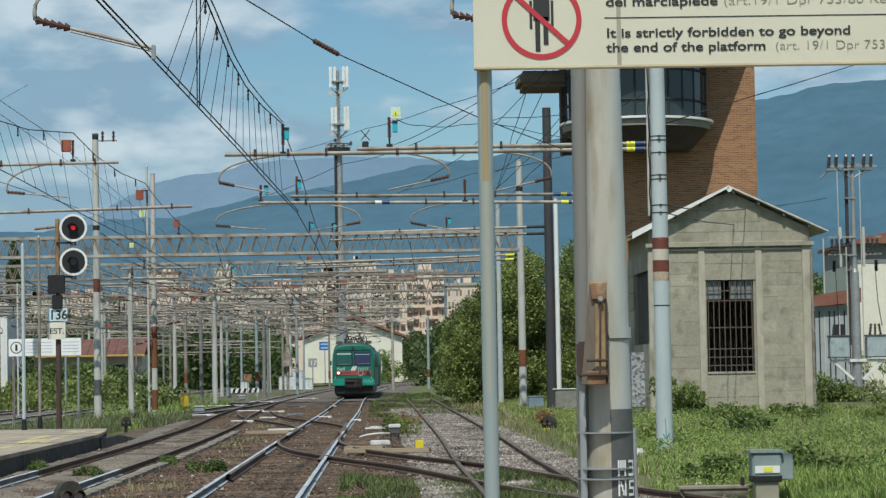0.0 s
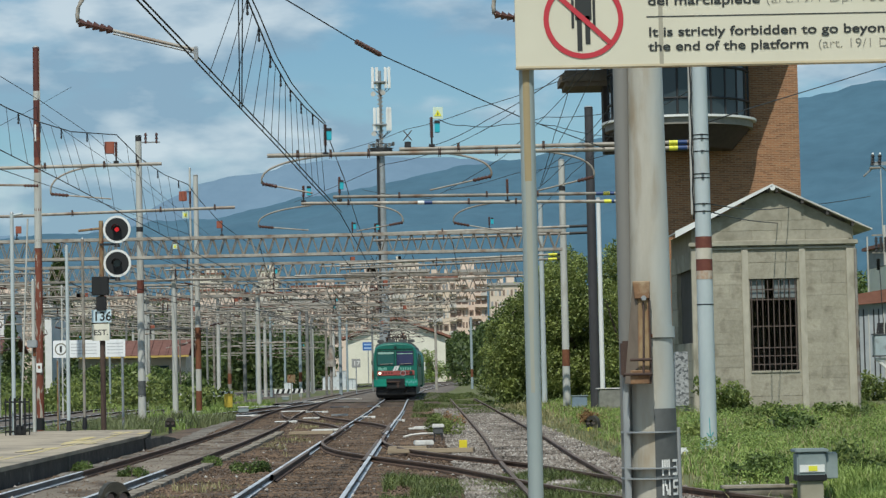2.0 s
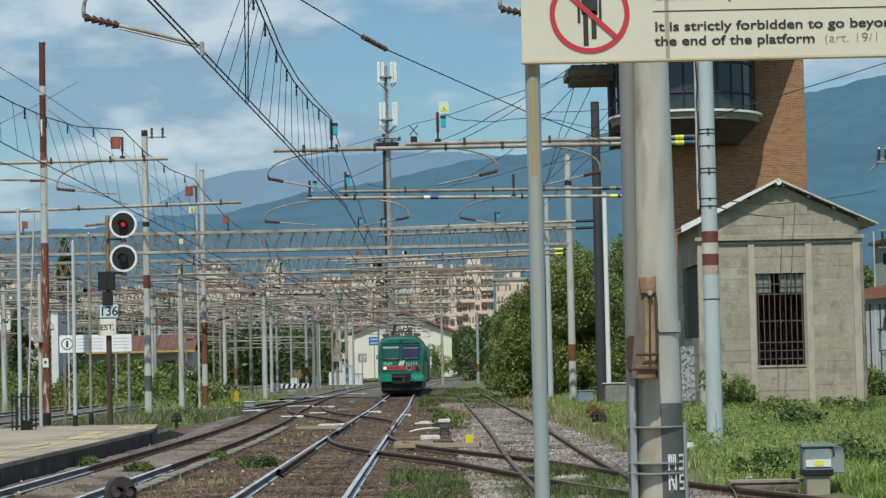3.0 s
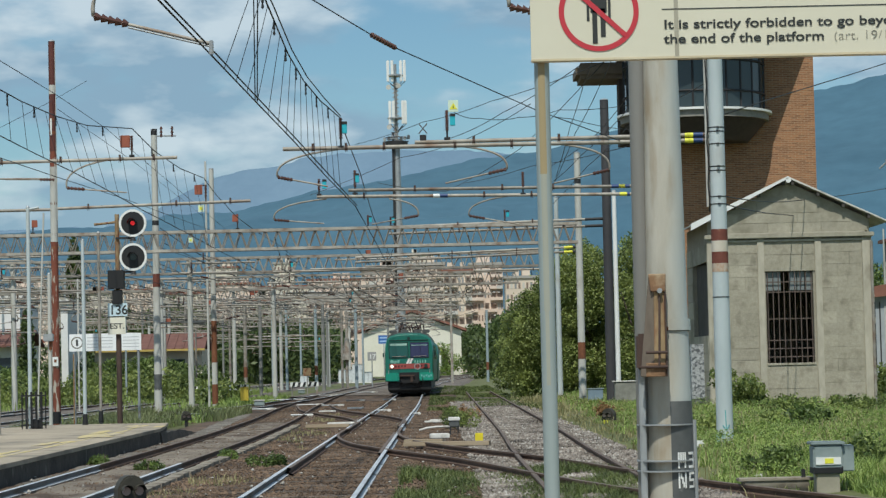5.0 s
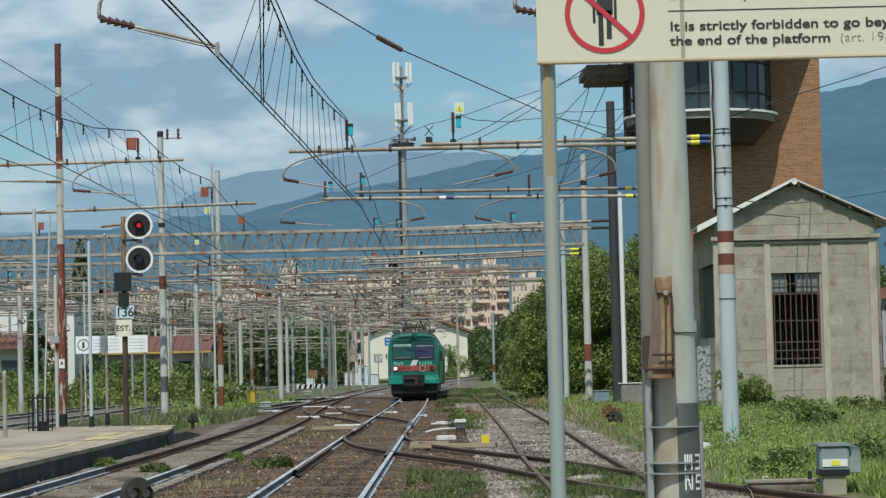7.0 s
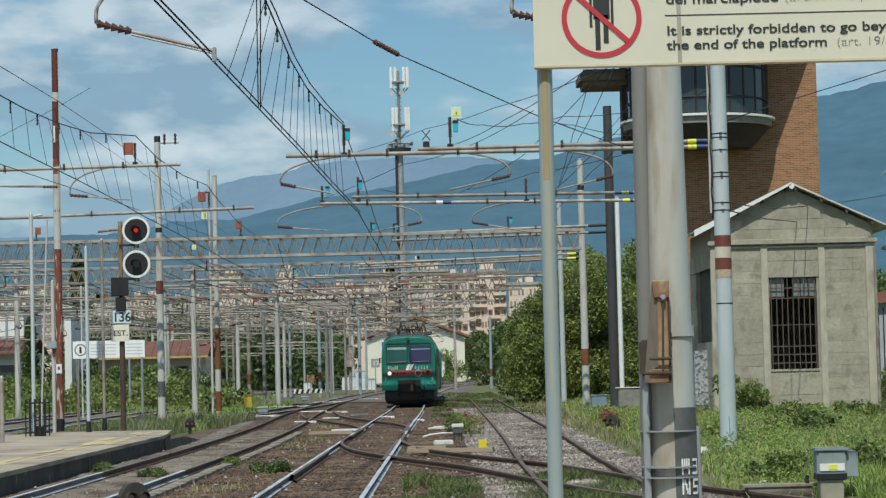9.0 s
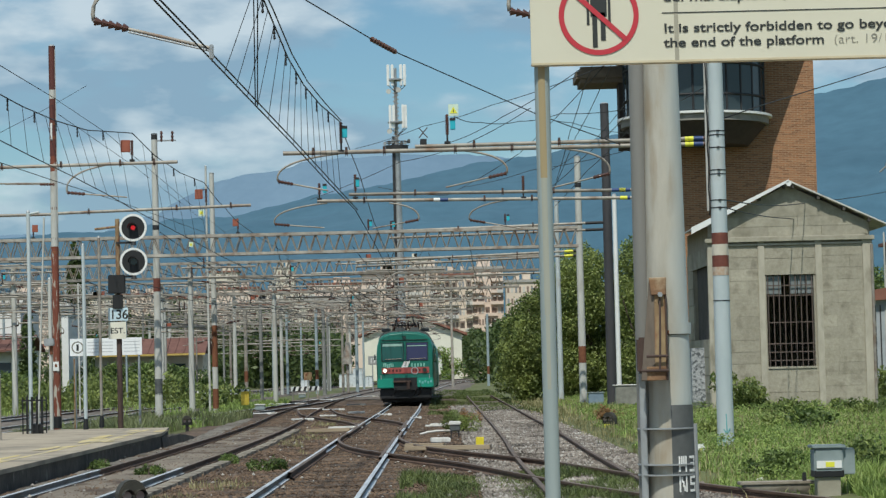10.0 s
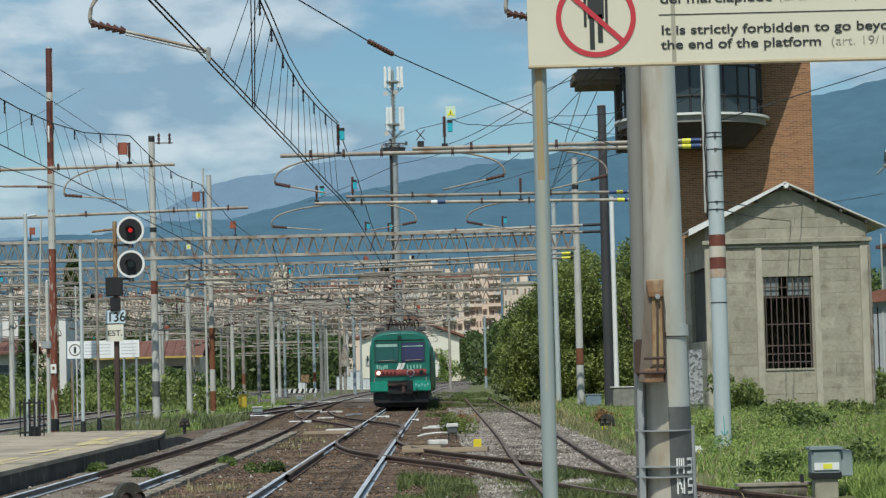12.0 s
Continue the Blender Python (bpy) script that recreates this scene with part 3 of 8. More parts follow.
# ---------------------------------------------------------------- the stout mast beside it
def mast():
    d = 13.3
    ax, az = (1.30, 13.30, 1.49)[0], 0.25
    m = thing("catenary_mast", "stout grey painted steel mast with stencilled number", "mast", (ax, d, az))

    def zz(y):
        return 1.67 + (644 - y) * 0.003167 - az

    def r(y):
        return 0.129 - (882 - y) * 0.0000395
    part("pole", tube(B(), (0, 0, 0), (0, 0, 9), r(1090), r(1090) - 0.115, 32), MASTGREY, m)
    part("cable_duct", tube(B(), (-0.137, 0.03, 0), (-0.121, 0.03, 9), 0.049, 0.044, 16), DUCTGREY, m, "slim grey duct up the side of the mast")
    # collar with its bolt
    zc = zz(582)
    collar = part("collar", tube(B(), (0, 0, zc - 0.030), (0, 0, zc + 0.032), r(582) + 0.012, n=32), MASTGREY, m)
    bm = B()
    box(bm, (-0.035, -0.13, zc - 0.03), (0.03, 0.05, 0.08), 0, 0.006)
    tube(bm, (-0.06, -0.145, zc - 0.02), (-0.01, -0.145, zc - 0.02), 0.01, n=8)
    part("bolt", bm, RUST, collar, "rusty clamp bolt")
    # thin dark ring stands in for the shadow below the collar
    part("painted_collar_shadow", tube(B(), (0, 0, zc - 0.034), (0, 0, zc - 0.031), r(582) + 0.006, n=32), DARKSTEEL, collar)
    # rusty tensioning bracket on the camera side
    top, foot = zz(497), zz(672)

    def slab4(quad, back):
        bm = B()
        f = [bm.verts.new(v) for v in quad]
        g = [bm.verts.new((x * 0.95, y + back, z)) for x, y, z in quad]
        bm.faces.new(f), bm.faces.new(g[::-1])
        for i in range(4):
            bm.faces.new((f[i], f[(i + 1) % 4], g[(i + 1) % 4], g[i]))
        bmesh.ops.bevel(bm, geom=bm.edges[:], offset=0.004, segments=1, affect="EDGES")
        return bm
    bracket = part("bracket", slab4([(-0.090, -0.215, top), (-0.034, -0.215, top), (-0.040, -0.262, foot), (-0.104, -0.262, foot)], 0.03), ORANGE_RUST, m, "ochre rusty bracket clamped to the mast")
    # left flange: the side's shade is put into a greyer, darker brown
    part("flange", slab4([(-0.118, -0.19, top), (-0.090, -0.212, top), (-0.104, -0.258, foot), (-0.176, -0.20, foot)], 0.02), SHADEDBROWN, bracket, "slanting flange, side shade in its grey brown")
    part("flange", slab4([(-0.034, -0.228, top), (-0.026, -0.228, top), (-0.030, -0.272, foot), (-0.040, -0.272, foot)], 0.12), DARKRUST, bracket)
    part("head_plate", slab4([(-0.122, -0.232, top + 0.012), (-0.024, -0.232, top + 0.012), (-0.030, -0.242, zz(524)), (-0.112, -0.242, zz(524))], 0.06), BRACKETRUST, bracket, "rusty brown head plate")
    part("foot_plate", slab4([(-0.150, -0.272, zz(648)), (-0.040, -0.272, zz(648)), (-0.044, -0.276, foot), (-0.150, -0.276, foot)], 0.05), BRACKETRUST, bracket, "rusty brown foot plate")
    for z, x0, x1 in ((zz(630), -0.15, -0.03), (zz(655), -0.18, -0.03)):
        part("clamp_bar", tube(B(), (x0, -0.285, z), (x1, -0.285, z), 0.008, n=8), DARKRUST, bracket, "rusty clamp bar")
    part("rod", tube(B(), (-0.064, -0.245, zz(530)), (-0.078, -0.288, zz(655)), 0.0055, n=8), DARKRUST, bracket)
    bm = B()
    tube(bm, (-0.063, -0.265, zz(523)), (-0.063, -0.2, zz(523)), 0.015, n=6)
    part("nut", bm, GALV, bracket, "shiny bolt head")
    bm = B()
    box(bm, (-0.15, -0.11, zz(628)), (0.075, 0.08, 0.2), 0, 0.012)
    part("side_plate", bm, DARKRUST, bracket, "dark rusty side plate")
    # dark painted field with the stencilled number
    bm = B()
    angles = np.radians(np.linspace(-4, 78, 14))
    for z0, z1 in ((0.05, zz(716)),):
        lo = [bm.verts.new((math.sin(a) * (r(1000) + 0.004), -math.cos(a) * (r(1000) + 0.004), z0)) for a in angles]
        hi = [bm.verts.new((math.sin(a) * (r(716) + 0.004), -math.cos(a) * (r(716) + 0.004), z1)) for a in angles]
        for i in range(13):
            bm.faces.new((lo[i], lo[i + 1], hi[i + 1], hi[i])).smooth = True
    field = part("number_field", bm, DARKFIELD, m, "dark grey painted number field")
    for text, y in (("M3", 833), ("N5", 868)):
        stencil(text, 0.088, zz(y), r(y) + 0.0075, field)
    for y in (757, 820, 838):
        part("tie_wire", tube(B(), (-0.03, 0.0, zz(y) - 0.004), (-0.03, 0.0, zz(y) + 0.004), r(y) + 0.034, n=32), GALV, m)
    part("conduit", tube(B(), (0.135, -0.02, 0), (0.131, -0.02, zz(750)), 0.014, n=10), GALV, m)
    part("channel", box(B(), (-0.158, -0.06, zz(655) / 2), (0.034, 0.05, zz(655)), 0, 0.006), GALV, m, "pale steel channel at the foot of the mast")
    part("head_bracket", box(B(), (-0.9, 0, 6.4), (2.0, 0.09, 0.09), 0, 0.01), GALV, m)


def stencil(text, height, z, radius, parent):
    """Stencilled letters wrapped round the mast on its lit side."""
    strokes = {"M": [(0, 0, 0.2, 1), (0.8, 0, 1, 1), (0.28, 0.35, 0.46, 1), (0.54, 0.35, 0.72, 1)],
               "3": [(0, 0.84, 1, 1), (0.1, 0.42, 1, 0.58), (0, 0, 1, 0.16), (0.78, 0.08, 1, 0.46), (0.78, 0.54, 1, 0.92)],
               "N": [(0, 0, 0.2, 1), (0.8, 0, 1, 1), (0.26, 0.6, 0.44, 0.95), (0.42, 0.3, 0.6, 0.7), (0.56, 0.05, 0.74, 0.4)],
               "5": [(0, 0.84, 1, 1), (0, 0.5, 0.22, 0.84), (0, 0.42, 1, 0.58), (0.78, 0.1, 1, 0.46), (0, 0, 1, 0.16)]}
    start = 0.19
    for ch in text:
        bm = B()
        for x0, z0, x1, z1 in strokes[ch]:
            k = 4
            a0, a1 = start + x0 * 0.37, start + x1 * 0.37
            lo = [bm.verts.new((math.sin(a) * radius, -math.cos(a) * radius, z + z0 * height)) for a in np.linspace(a0, a1, k)]
            hi = [bm.verts.new((math.sin(a) * radius, -math.cos(a) * radius, z + z1 * height)) for a in np.linspace(a0, a1, k)]
            for i in range(k - 1):
                bm.faces.new((lo[i], lo[i + 1], hi[i + 1], hi[i]))
        part("stencil_letter", bm, WHITE, parent, "white stencilled character")
        start += 0.52




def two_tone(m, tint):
    """Mixes a bluer tint into the +x side of the mast, with a ragged edge."""
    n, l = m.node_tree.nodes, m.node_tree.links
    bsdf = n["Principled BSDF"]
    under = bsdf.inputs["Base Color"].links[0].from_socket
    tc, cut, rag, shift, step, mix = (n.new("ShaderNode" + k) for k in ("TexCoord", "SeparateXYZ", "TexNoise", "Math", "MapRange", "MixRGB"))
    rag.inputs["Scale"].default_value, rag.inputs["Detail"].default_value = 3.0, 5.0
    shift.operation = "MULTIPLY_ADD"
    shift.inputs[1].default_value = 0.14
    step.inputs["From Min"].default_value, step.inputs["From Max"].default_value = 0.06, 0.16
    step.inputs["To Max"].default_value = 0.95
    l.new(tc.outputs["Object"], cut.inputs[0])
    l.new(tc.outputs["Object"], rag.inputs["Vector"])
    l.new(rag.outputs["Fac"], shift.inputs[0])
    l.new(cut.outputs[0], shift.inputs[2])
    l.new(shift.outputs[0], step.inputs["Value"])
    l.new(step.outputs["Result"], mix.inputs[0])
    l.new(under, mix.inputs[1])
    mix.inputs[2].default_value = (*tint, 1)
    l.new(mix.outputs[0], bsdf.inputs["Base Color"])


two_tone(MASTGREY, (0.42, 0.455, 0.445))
BRACKETRUST = surface("brown_bracket_rust", (0.09, 0.045, 0.026), (0.30, 0.17, 0.085), 10, 4, 0.85, bump=0.4, stain=(0.36, 0.27, 0.17), stain_at=(0.56, 0.68))
SHADEDBROWN = surface("shaded_brown_steel", (0.11, 0.085, 0.065), (0.25, 0.205, 0.16), 8, 2, 0.8, stain=(0.15, 0.06, 0.03), stain_at=(0.55, 0.68), stretch=(1, 1, 0.4))
DUCTGREY = surface("duct_grey", (0.15, 0.145, 0.13), (0.25, 0.245, 0.23), 3, 0.6, 0.6, 0.0, 0.08, stretch=(1, 1, 0.25))
DARKFIELD = surface("dark_grey_paint", (0.05, 0.055, 0.055), (0.125, 0.13, 0.13), 9, 3, 0.6, bump=0.1, stain=(0.3, 0.3, 0.28), stain_at=(0.66, 0.74))
mast()


# ---------------------------------------------------------------- poles, beams and arms of the overhead line
REDBAND = surface("flaking_red_band", (0.11, 0.03, 0.021), (0.20, 0.062, 0.04), 7, 2.5, 0.75, stain=(0.26, 0.12, 0.07), stain_at=(0.6, 0.75))
MAROONBAND = surface("dark_maroon_paint", (0.055, 0.016, 0.014), (0.15, 0.045, 0.034), 6, 1.2, 0.75, stain=(0.34, 0.2, 0.13), stain_at=(0.6, 0.68), stretch=(2, 2, 0.35))
YELLOW = plain("yellow_sleeve", (0.75, 0.72, 0.06), 0.5)
BLUE = plain("dark_blue_sleeve", (0.02, 0.05, 0.16), 0.5)
CYAN = plain("cyan_box", (0.03, 0.42, 0.52), 0.5)
REDBOX = surface("faded_red_box", (0.22, 0.055, 0.03), (0.36, 0.11, 0.065), 5, 2, 0.7)
TURQUOISE = surface("turquoise_base", (0.26, 0.44, 0.45), (0.44, 0.57, 0.58), 4, 1.5, 0.6, stain=(0.45, 0.5, 0.5), stain_at=(0.45, 0.6))
ARROW = plain("turquoise_paint", (0.10, 0.36, 0.38), 0.6)
BLEACHED = surface("bleached_band", (0.46, 0.40, 0.31), (0.64, 0.6, 0.52), 5, 2, 0.7)
RUSTBLEED = surface("rust_bleeding_over_pale_paint", (0.42, 0.32, 0.23), (0.54, 0.49, 0.43), 6, 4, 0.7, stain=(0.38, 0.20, 0.10), stain_at=(0.38, 0.8), stretch=(2, 2, 1))
DARKPOLE = surface("dark_weathered_pole", (0.028, 0.028, 0.032), (0.065, 0.062, 0.066), 5, 0.7, 0.7, stretch=(1, 1, 0.3))
RUSTPAINT = surface("red_pole_flaking_to_grey", (0.12, 0.032, 0.02), (0.25, 0.075, 0.042), 9, 1.6, 0.8, stain=(0.42, 0.38, 0.32), stain_at=(0.55, 0.6), stretch=(3, 3, 0.5))
OLDWHITE = surface("old_white_pole", (0.40, 0.40, 0.37), (0.58, 0.57, 0.53), 4, 0.7, 0.7, stain=(0.34, 0.31, 0.27), stretch=(1, 1, 0.3))


def pole(base, height, r0, r1, material, label, bands=(), name="catenary_pole", cap=True):
    p = thing(name, label, "pole", base, group="poles along the tracks")
    part("shaft", tube(B(), (0, 0, -0.35), (0, 0, height), r0, r1, 14), material, p)
    for z0, z1, m in bands:
        k0, k1 = (r0 + (r1 - r0) * z / height + 0.004 for z in (z0, z1))
        part("painted_band", tube(B(), (0, 0, z0), (0, 0, z1), k0, k1, 14), m, p)
    if cap:
        part("cap", tube(B(), (0, 0, height), (0, 0, height + 0.05), r1 * 1.12, r1 * 0.6, 14), GALV, p)
    return p


def post_foot(p, r):
    part("foot", tube(B(), (0, 0, -0.05), (0, 0, 0.28), r + 0.03, r + 0.015, 10), BLACK, p, "black painted foot")


def strap(p, z, r, lug=True):
    bm = tube(B(), (0, 0, z - 0.01), (0, 0, z + 0.01), r, n=14)
    if lug:
        box(bm, (0, -r, z), (0.05, 0.04, 0.03))
    part("strap", bm, DARKSTEEL, p)


def beam(a, b, r, label, sleeves=(), fit=()):
    """A horizontal tube that carries the wires; sleeves: (from, to, material) along it from b."""
    a, b = Vector(a), Vector(b)
    t = tagged(new("catenary_beam"), label, "beam", "beams of the overhead line")
    t.matrix_basis = Matrix.Translation(b)
    way = (a - b).normalized()
    part("tube", tube(B(), (0, 0, 0), a - b, r, n=12), OLDGALV, t)
    for s0, s1, m in sleeves:
        part("sleeve", tube(B(), way * s0, way * s1, r + 0.008, n=12), m, t)
    for s in fit:
        bm = tube(B(), way * (s - 0.03), way * (s + 0.03), r + 0.012, n=10)
        box(bm, way * s + Vector((0, 0, r + 0.03)), (0.03, 0.05, 0.06))
        for e in (-0.02, 0.02):
            tube(bm, way * (s + e) + Vector((0, -r, -r - 0.05)), way * (s + e) + Vector((0, -r, r + 0.06)), 0.007, n=5)
        part("clamp", bm, DARKRUST, t, "dark rusty clamp with bolts")
    return t


def hook_arm(top, bend, tip, r=0.022, end=None):
    """A registration arm that bows out from a beam, ends in a ribbed insulator and carries a thin steady bar."""
    t = tagged(new("registration_arm"), "bowed rusty registration arm with brown insulator", "catenary arm", "registration arms")
    top, bend, tip = Vector(top), Vector(bend), Vector(tip)
    t.matrix_basis = Matrix.Translation(top)
    line = []
    mid = Vector((bend.x + (bend.x - top.x) * 0.10, (top.y + bend.y) / 2, top.z * 0.75 + bend.z * 0.25))
    for i in range(13):
        s = i / 12
        line.append(top.lerp(mid, s).lerp(mid.lerp(bend, s), s) - top)
    part("bow", pipe(B(), line, r, 8), OLDGALV, t)
    q = bend.lerp(tip, 0.3)
    part("insulator", insulator(B(), bend - top, q - top, r * 2.2, 5), INSUL, t, "brown ribbed insulator")
    part("steady_bar", tube(B(), q - top, tip - top, r * 0.8, n=8), OLDGALV, t)
    if end:
        part("dropper", tube(B(), tip - top, Vector(end) - top, 0.008, n=5), WIRE, t)
    return t


def post_insulator(base, height, r=0.05, box_colour=None, offset=0.09, plate=None):
    t = tagged(new("post_insulator"), "brown post insulator standing on a beam", "insulator", "post insulators")
    t.matrix_basis = Matrix.Translation(base)
    part("insulator_body", insulator(B(), (0, 0, height * 0.3), (0, 0, height), r * 0.85, 9), INSUL, t)
    bm = tube(B(), (0, 0, -0.04), (0, 0, height * 0.32), r * 0.38, n=8)
    box(bm, (0, 0, 0.02), (r * 2.4, r * 1.6, 0.05), 0, 0.006)
    part("pin", bm, DARKSTEEL, t, "dark steel pin and foot")
    if box_colour is REDBOX:
        part("marker_box", box(B(), (offset * 1.5, -0.03, height * 0.72), (0.23, 0.05, 0.29), 0, 0.012), box_colour, t, "faded red marker plate")
        part("plate_lug", box(B(), (offset * 0.4, 0, height * 0.95), (abs(offset) * 1.4, 0.03, 0.03)), DARKSTEEL, t)
    elif box_colour:
        part("marker_box", box(B(), (offset, 0, height * 0.66), (0.11, 0.08, 0.24), 0, 0.01), box_colour, t, "coloured marker box")
        part("box_cover", box(B(), (offset, -0.005, height * 0.66 + 0.10), (0.118, 0.088, 0.07), 0, 0.01), DARKSTEEL, t)
    if plate:
        p = part("warning_plate", box(B(), (offset + 0.02, -0.06, height + 0.08), (0.21, 0.01, 0.25), 0, 0.004), plain("pale_green_plate", (0.62, 0.74, 0.6), 0.5), t, "warning plate with yellow triangle")
        bm = B()
        prism(bm, [(offset - 0.06, height + 0.01), (offset + 0.10, height + 0.01), (offset + 0.02, height + 0.15)], -0.07, -0.067)
        part("triangle", bm, YELLOW, p)
        part("stroke", box(B(), (offset + 0.02, -0.0725, height + 0.06), (0.016, 0.003, 0.06)), SIGNBLACK, p)
    return t


# the pale blue pole and its two-tube beam over the main track
bp = pole((5.69, 47.13, 0.00), 9.5, 0.168, 0.150, PALEPOLE, "pale blue steel catenary pole with red bands", ((4.02, 4.25, REDBAND), (3.57, 3.80, REDBAND), (3.80, 4.02, BLEACHED), (3.40, 3.57, RUSTBLEED), (0.03, 0.2, TURQUOISE)))
for x0, z0, x1, z1 in ((0.0, 0.66, 0.012, 0.27), (-0.055, 0.36, 0.01, 0.26), (0.07, 0.37, 0.014, 0.26)):
    part("arrow_stroke", tube(B(), (x0, -0.160, z0), (x1, -0.163, z1), 0.011, n=6), ARROW, bp, "turquoise painted arrow")
for z in (5.5, 5.42, 5.95, 6.2, 6.28, 4.75, 4.9, 2.9):
    strap(bp, z, 0.168 - z * 0.0019 + 0.006, z > 4)
bm = B()
pipe(bm, [(-0.19 + 0.012 * math.sin(k * 2.2), -0.05, 4.6 + k * 0.28) for k in range(15)], 0.014, 6)
part("feeder_cable", bm, DARKSTEEL, bp, "dark cable strapped to the pole")
part("side_conduit", tube(B(), (-0.20, 0.02, 4.7), (-0.19, 0.02, 9.2), 0.035, n=8), OLDWHITE, bp)
beam((-3.14, 50.00, 6.31), (5.90, 50.00, 6.30), 0.045, "long weathered beam tube over the main track", ((0.16, 0.36, BLUE), (0.36, 0.54, YELLOW), (0.05, 0.15, INSUL)), (0.9, 4.2, 5.4, 6.9, 7.7, 8.4))
beam((-0.35, 50.00, 6.39), (5.90, 50.00, 6.42), 0.042, "long weathered beam tube over the main track", ((0.16, 0.36, BLUE), (0.36, 0.54, YELLOW), (0.05, 0.15, INSUL)), (1.2, 3.2, 5.0))
hook_arm((-1.97, 50.00, 6.28), (-3.26, 50.00, 5.72), (-2.20, 50.00, 5.50))
hook_arm((0.54, 50.00, 6.30), (1.58, 50.00, 5.78), (0.28, 50.00, 5.51))
hook_arm((2.81, 50.00, 6.27), (3.75, 50.00, 5.72), (2.58, 50.00, 5.46), 0.022)
post_insulator((-1.91, 50.00, 6.31), 0.64, 0.055, CYAN, 0.08)
post_insulator((0.34, 50.00, 6.44), 0.62, 0.055, CYAN, 0.12, True)
post_insulator((-2.12, 65.00, 6.42), 0.66, 0.06, CYAN, 0.06)
# the second two-tube beam
pole((5.85, 66.00, -0.01), 6.9, 0.15, 0.13, PALEPOLE, "pale steel catenary pole behind the stout mast")
beam((-2.30, 65.00, 6.53), (5.92, 65.00, 6.47), 0.045, "second weathered beam tube over the tracks", ((0.5, 0.8, BLUE), (0.8, 1.0, BLUE), (0.62, 0.80, YELLOW)), (2.6, 4.0, 6.4))
beam((-3.17, 65.00, 6.37), (5.92, 65.00, 6.25), 0.045, "second weathered beam tube over the tracks", ((0.5, 0.58, BLUE), (0.58, 0.78, YELLOW), (5.5, 5.72, BLUE), (5.72, 5.9, WHITE)), (3.2, 4.5, 7.8))
hook_arm((-2.90, 65.00, 6.31), (-4.35, 65.00, 5.76), (-2.99, 65.00, 5.63))
hook_arm((-1.19, 65.00, 6.27), (-0.40, 65.00, 5.79), (-1.67, 65.00, 5.58))
hook_arm((2.38, 65.00, 6.31), (1.00, 65.00, 5.75), (2.43, 65.00, 5.48))
post_insulator((-3.11, 65.00, 6.41), 0.45, 0.055, CYAN, 0.15)
post_insulator((2.49, 65.00, 6.31), 0.62, 0.06)
post_insulator((-2.61, 95.00, 7.26), 0.5, 0.06, CYAN, 0.1)
post_insulator((-1.70, 95.00, 7.28), 0.4, 0.06, CYAN, 0.1)
post_insulator((2.88, 95.00, 7.35), 0.5, 0.06, CYAN, 0.12)

# poles by the bush
rp = pole((6.14, 100.00, 0.21), 10.3, 0.165, 0.13, OLDWHITE, "old white catenary pole with rusty band", ((1.6, 2.3, RUST), (9.0, 9.2, DARKSTEEL), (7.4, 7.5, DARKSTEEL)))
pole((6.98, 95.00, 0.08), 12.1, 0.2, 0.17, DARKPOLE, "dark weathered catenary pole beside the bush")
pole((7.20, 94.00, 0.13), 8.3, 0.1, 0.085, WHITE, "slim pale pole beside the dark pole")
pole((6.14, 118.00, 0.20), 9.7, 0.14, 0.11, PALEPOLE, "slim pale blue pole before the bush")
beam((-3.81, 95.00, 7.22), (6.99, 95.00, 7.41), 0.05, "weathered beam tube ending at the dark pole", ((0.1, 0.9, DARKSTEEL),), (3, 6))
beam((-1.79, 96.00, 7.04), (7.05, 96.00, 7.19), 0.05, "weathered beam tube ending at the dark pole", ((0.1, 0.9, DARKSTEEL),), (3, 6))
beam((-3.65, 110.00, 6.76), (6.85, 110.00, 7.03), 0.05, "weathered beam tube over the far tracks", ((0.4, 0.8, YELLOW), (0, 0.4, DARKSTEEL)), (3, 6))
beam((-3.66, 110.00, 6.53), (6.84, 110.00, 6.82), 0.05, "weathered beam tube over the far tracks", ((0.4, 0.8, YELLOW), (0, 0.4, DARKSTEEL)), (3, 6))
beam((2.00, 120.00, 6.42), (6.01, 120.00, 6.44), 0.05, "pale beam tube over the far tracks", (), (1,))

# poles and beams on the left
red_pole = pole((-11.19, 70.00, 0.22), 11.3, 0.118, 0.095, RUSTPAINT, "red catenary pole with flaking paint and pale middle", ((0, 0.35, BLACK), (5.35, 7.57, OLDWHITE), (8.03, 9.73, MAROONBAND), (9.73, 10.0, OLDWHITE), (10.0, 11.3, MAROONBAND)))
part("label_plate", box(B(), (0.0, -0.135, 1.82), (0.17, 0.02, 0.27), 0, 0.004), WHITE, red_pole, "white label plate")
part("label_mark", box(B(), (0.0, -0.147, 1.84), (0.07, 0.004, 0.09)), RUST, red_pole)
part("side_tube", tube(B(), (0.105, -0.03, 6.0), (0.09, -0.03, 11.2), 0.016, n=6), OLDWHITE, red_pole)
part("side_plate", box(B(), (-0.03, -0.125, 8.75), (0.05, 0.02, 0.5), 0, 0.004), WHITE, red_pole)
for z in (5.6, 5.2, 9.0, 8.6, 6.5):
    bm = tube(B(), ((-11.19, 70.00, 0.22)[0], 70, z - 0.04 + 0.2), ((-11.19, 70.00, 0.22)[0], 70, z + 0.24), 0.11, n=10)
    tagged(part("pole_clamp", bm, RUST), "rusty clamp round the red pole", "clamp")
pole((-11.04, 68.00, 0.13), 4.4, 0.055, 0.05, OLDWHITE, "short white service post beside the red pole", (), "service_post")
bp2 = pole((-10.77, 63.00, 0.21), 5.9, 0.055, 0.05, PALEPOLE, "slim grey green lamp post on the platform", (), "lamp_post")
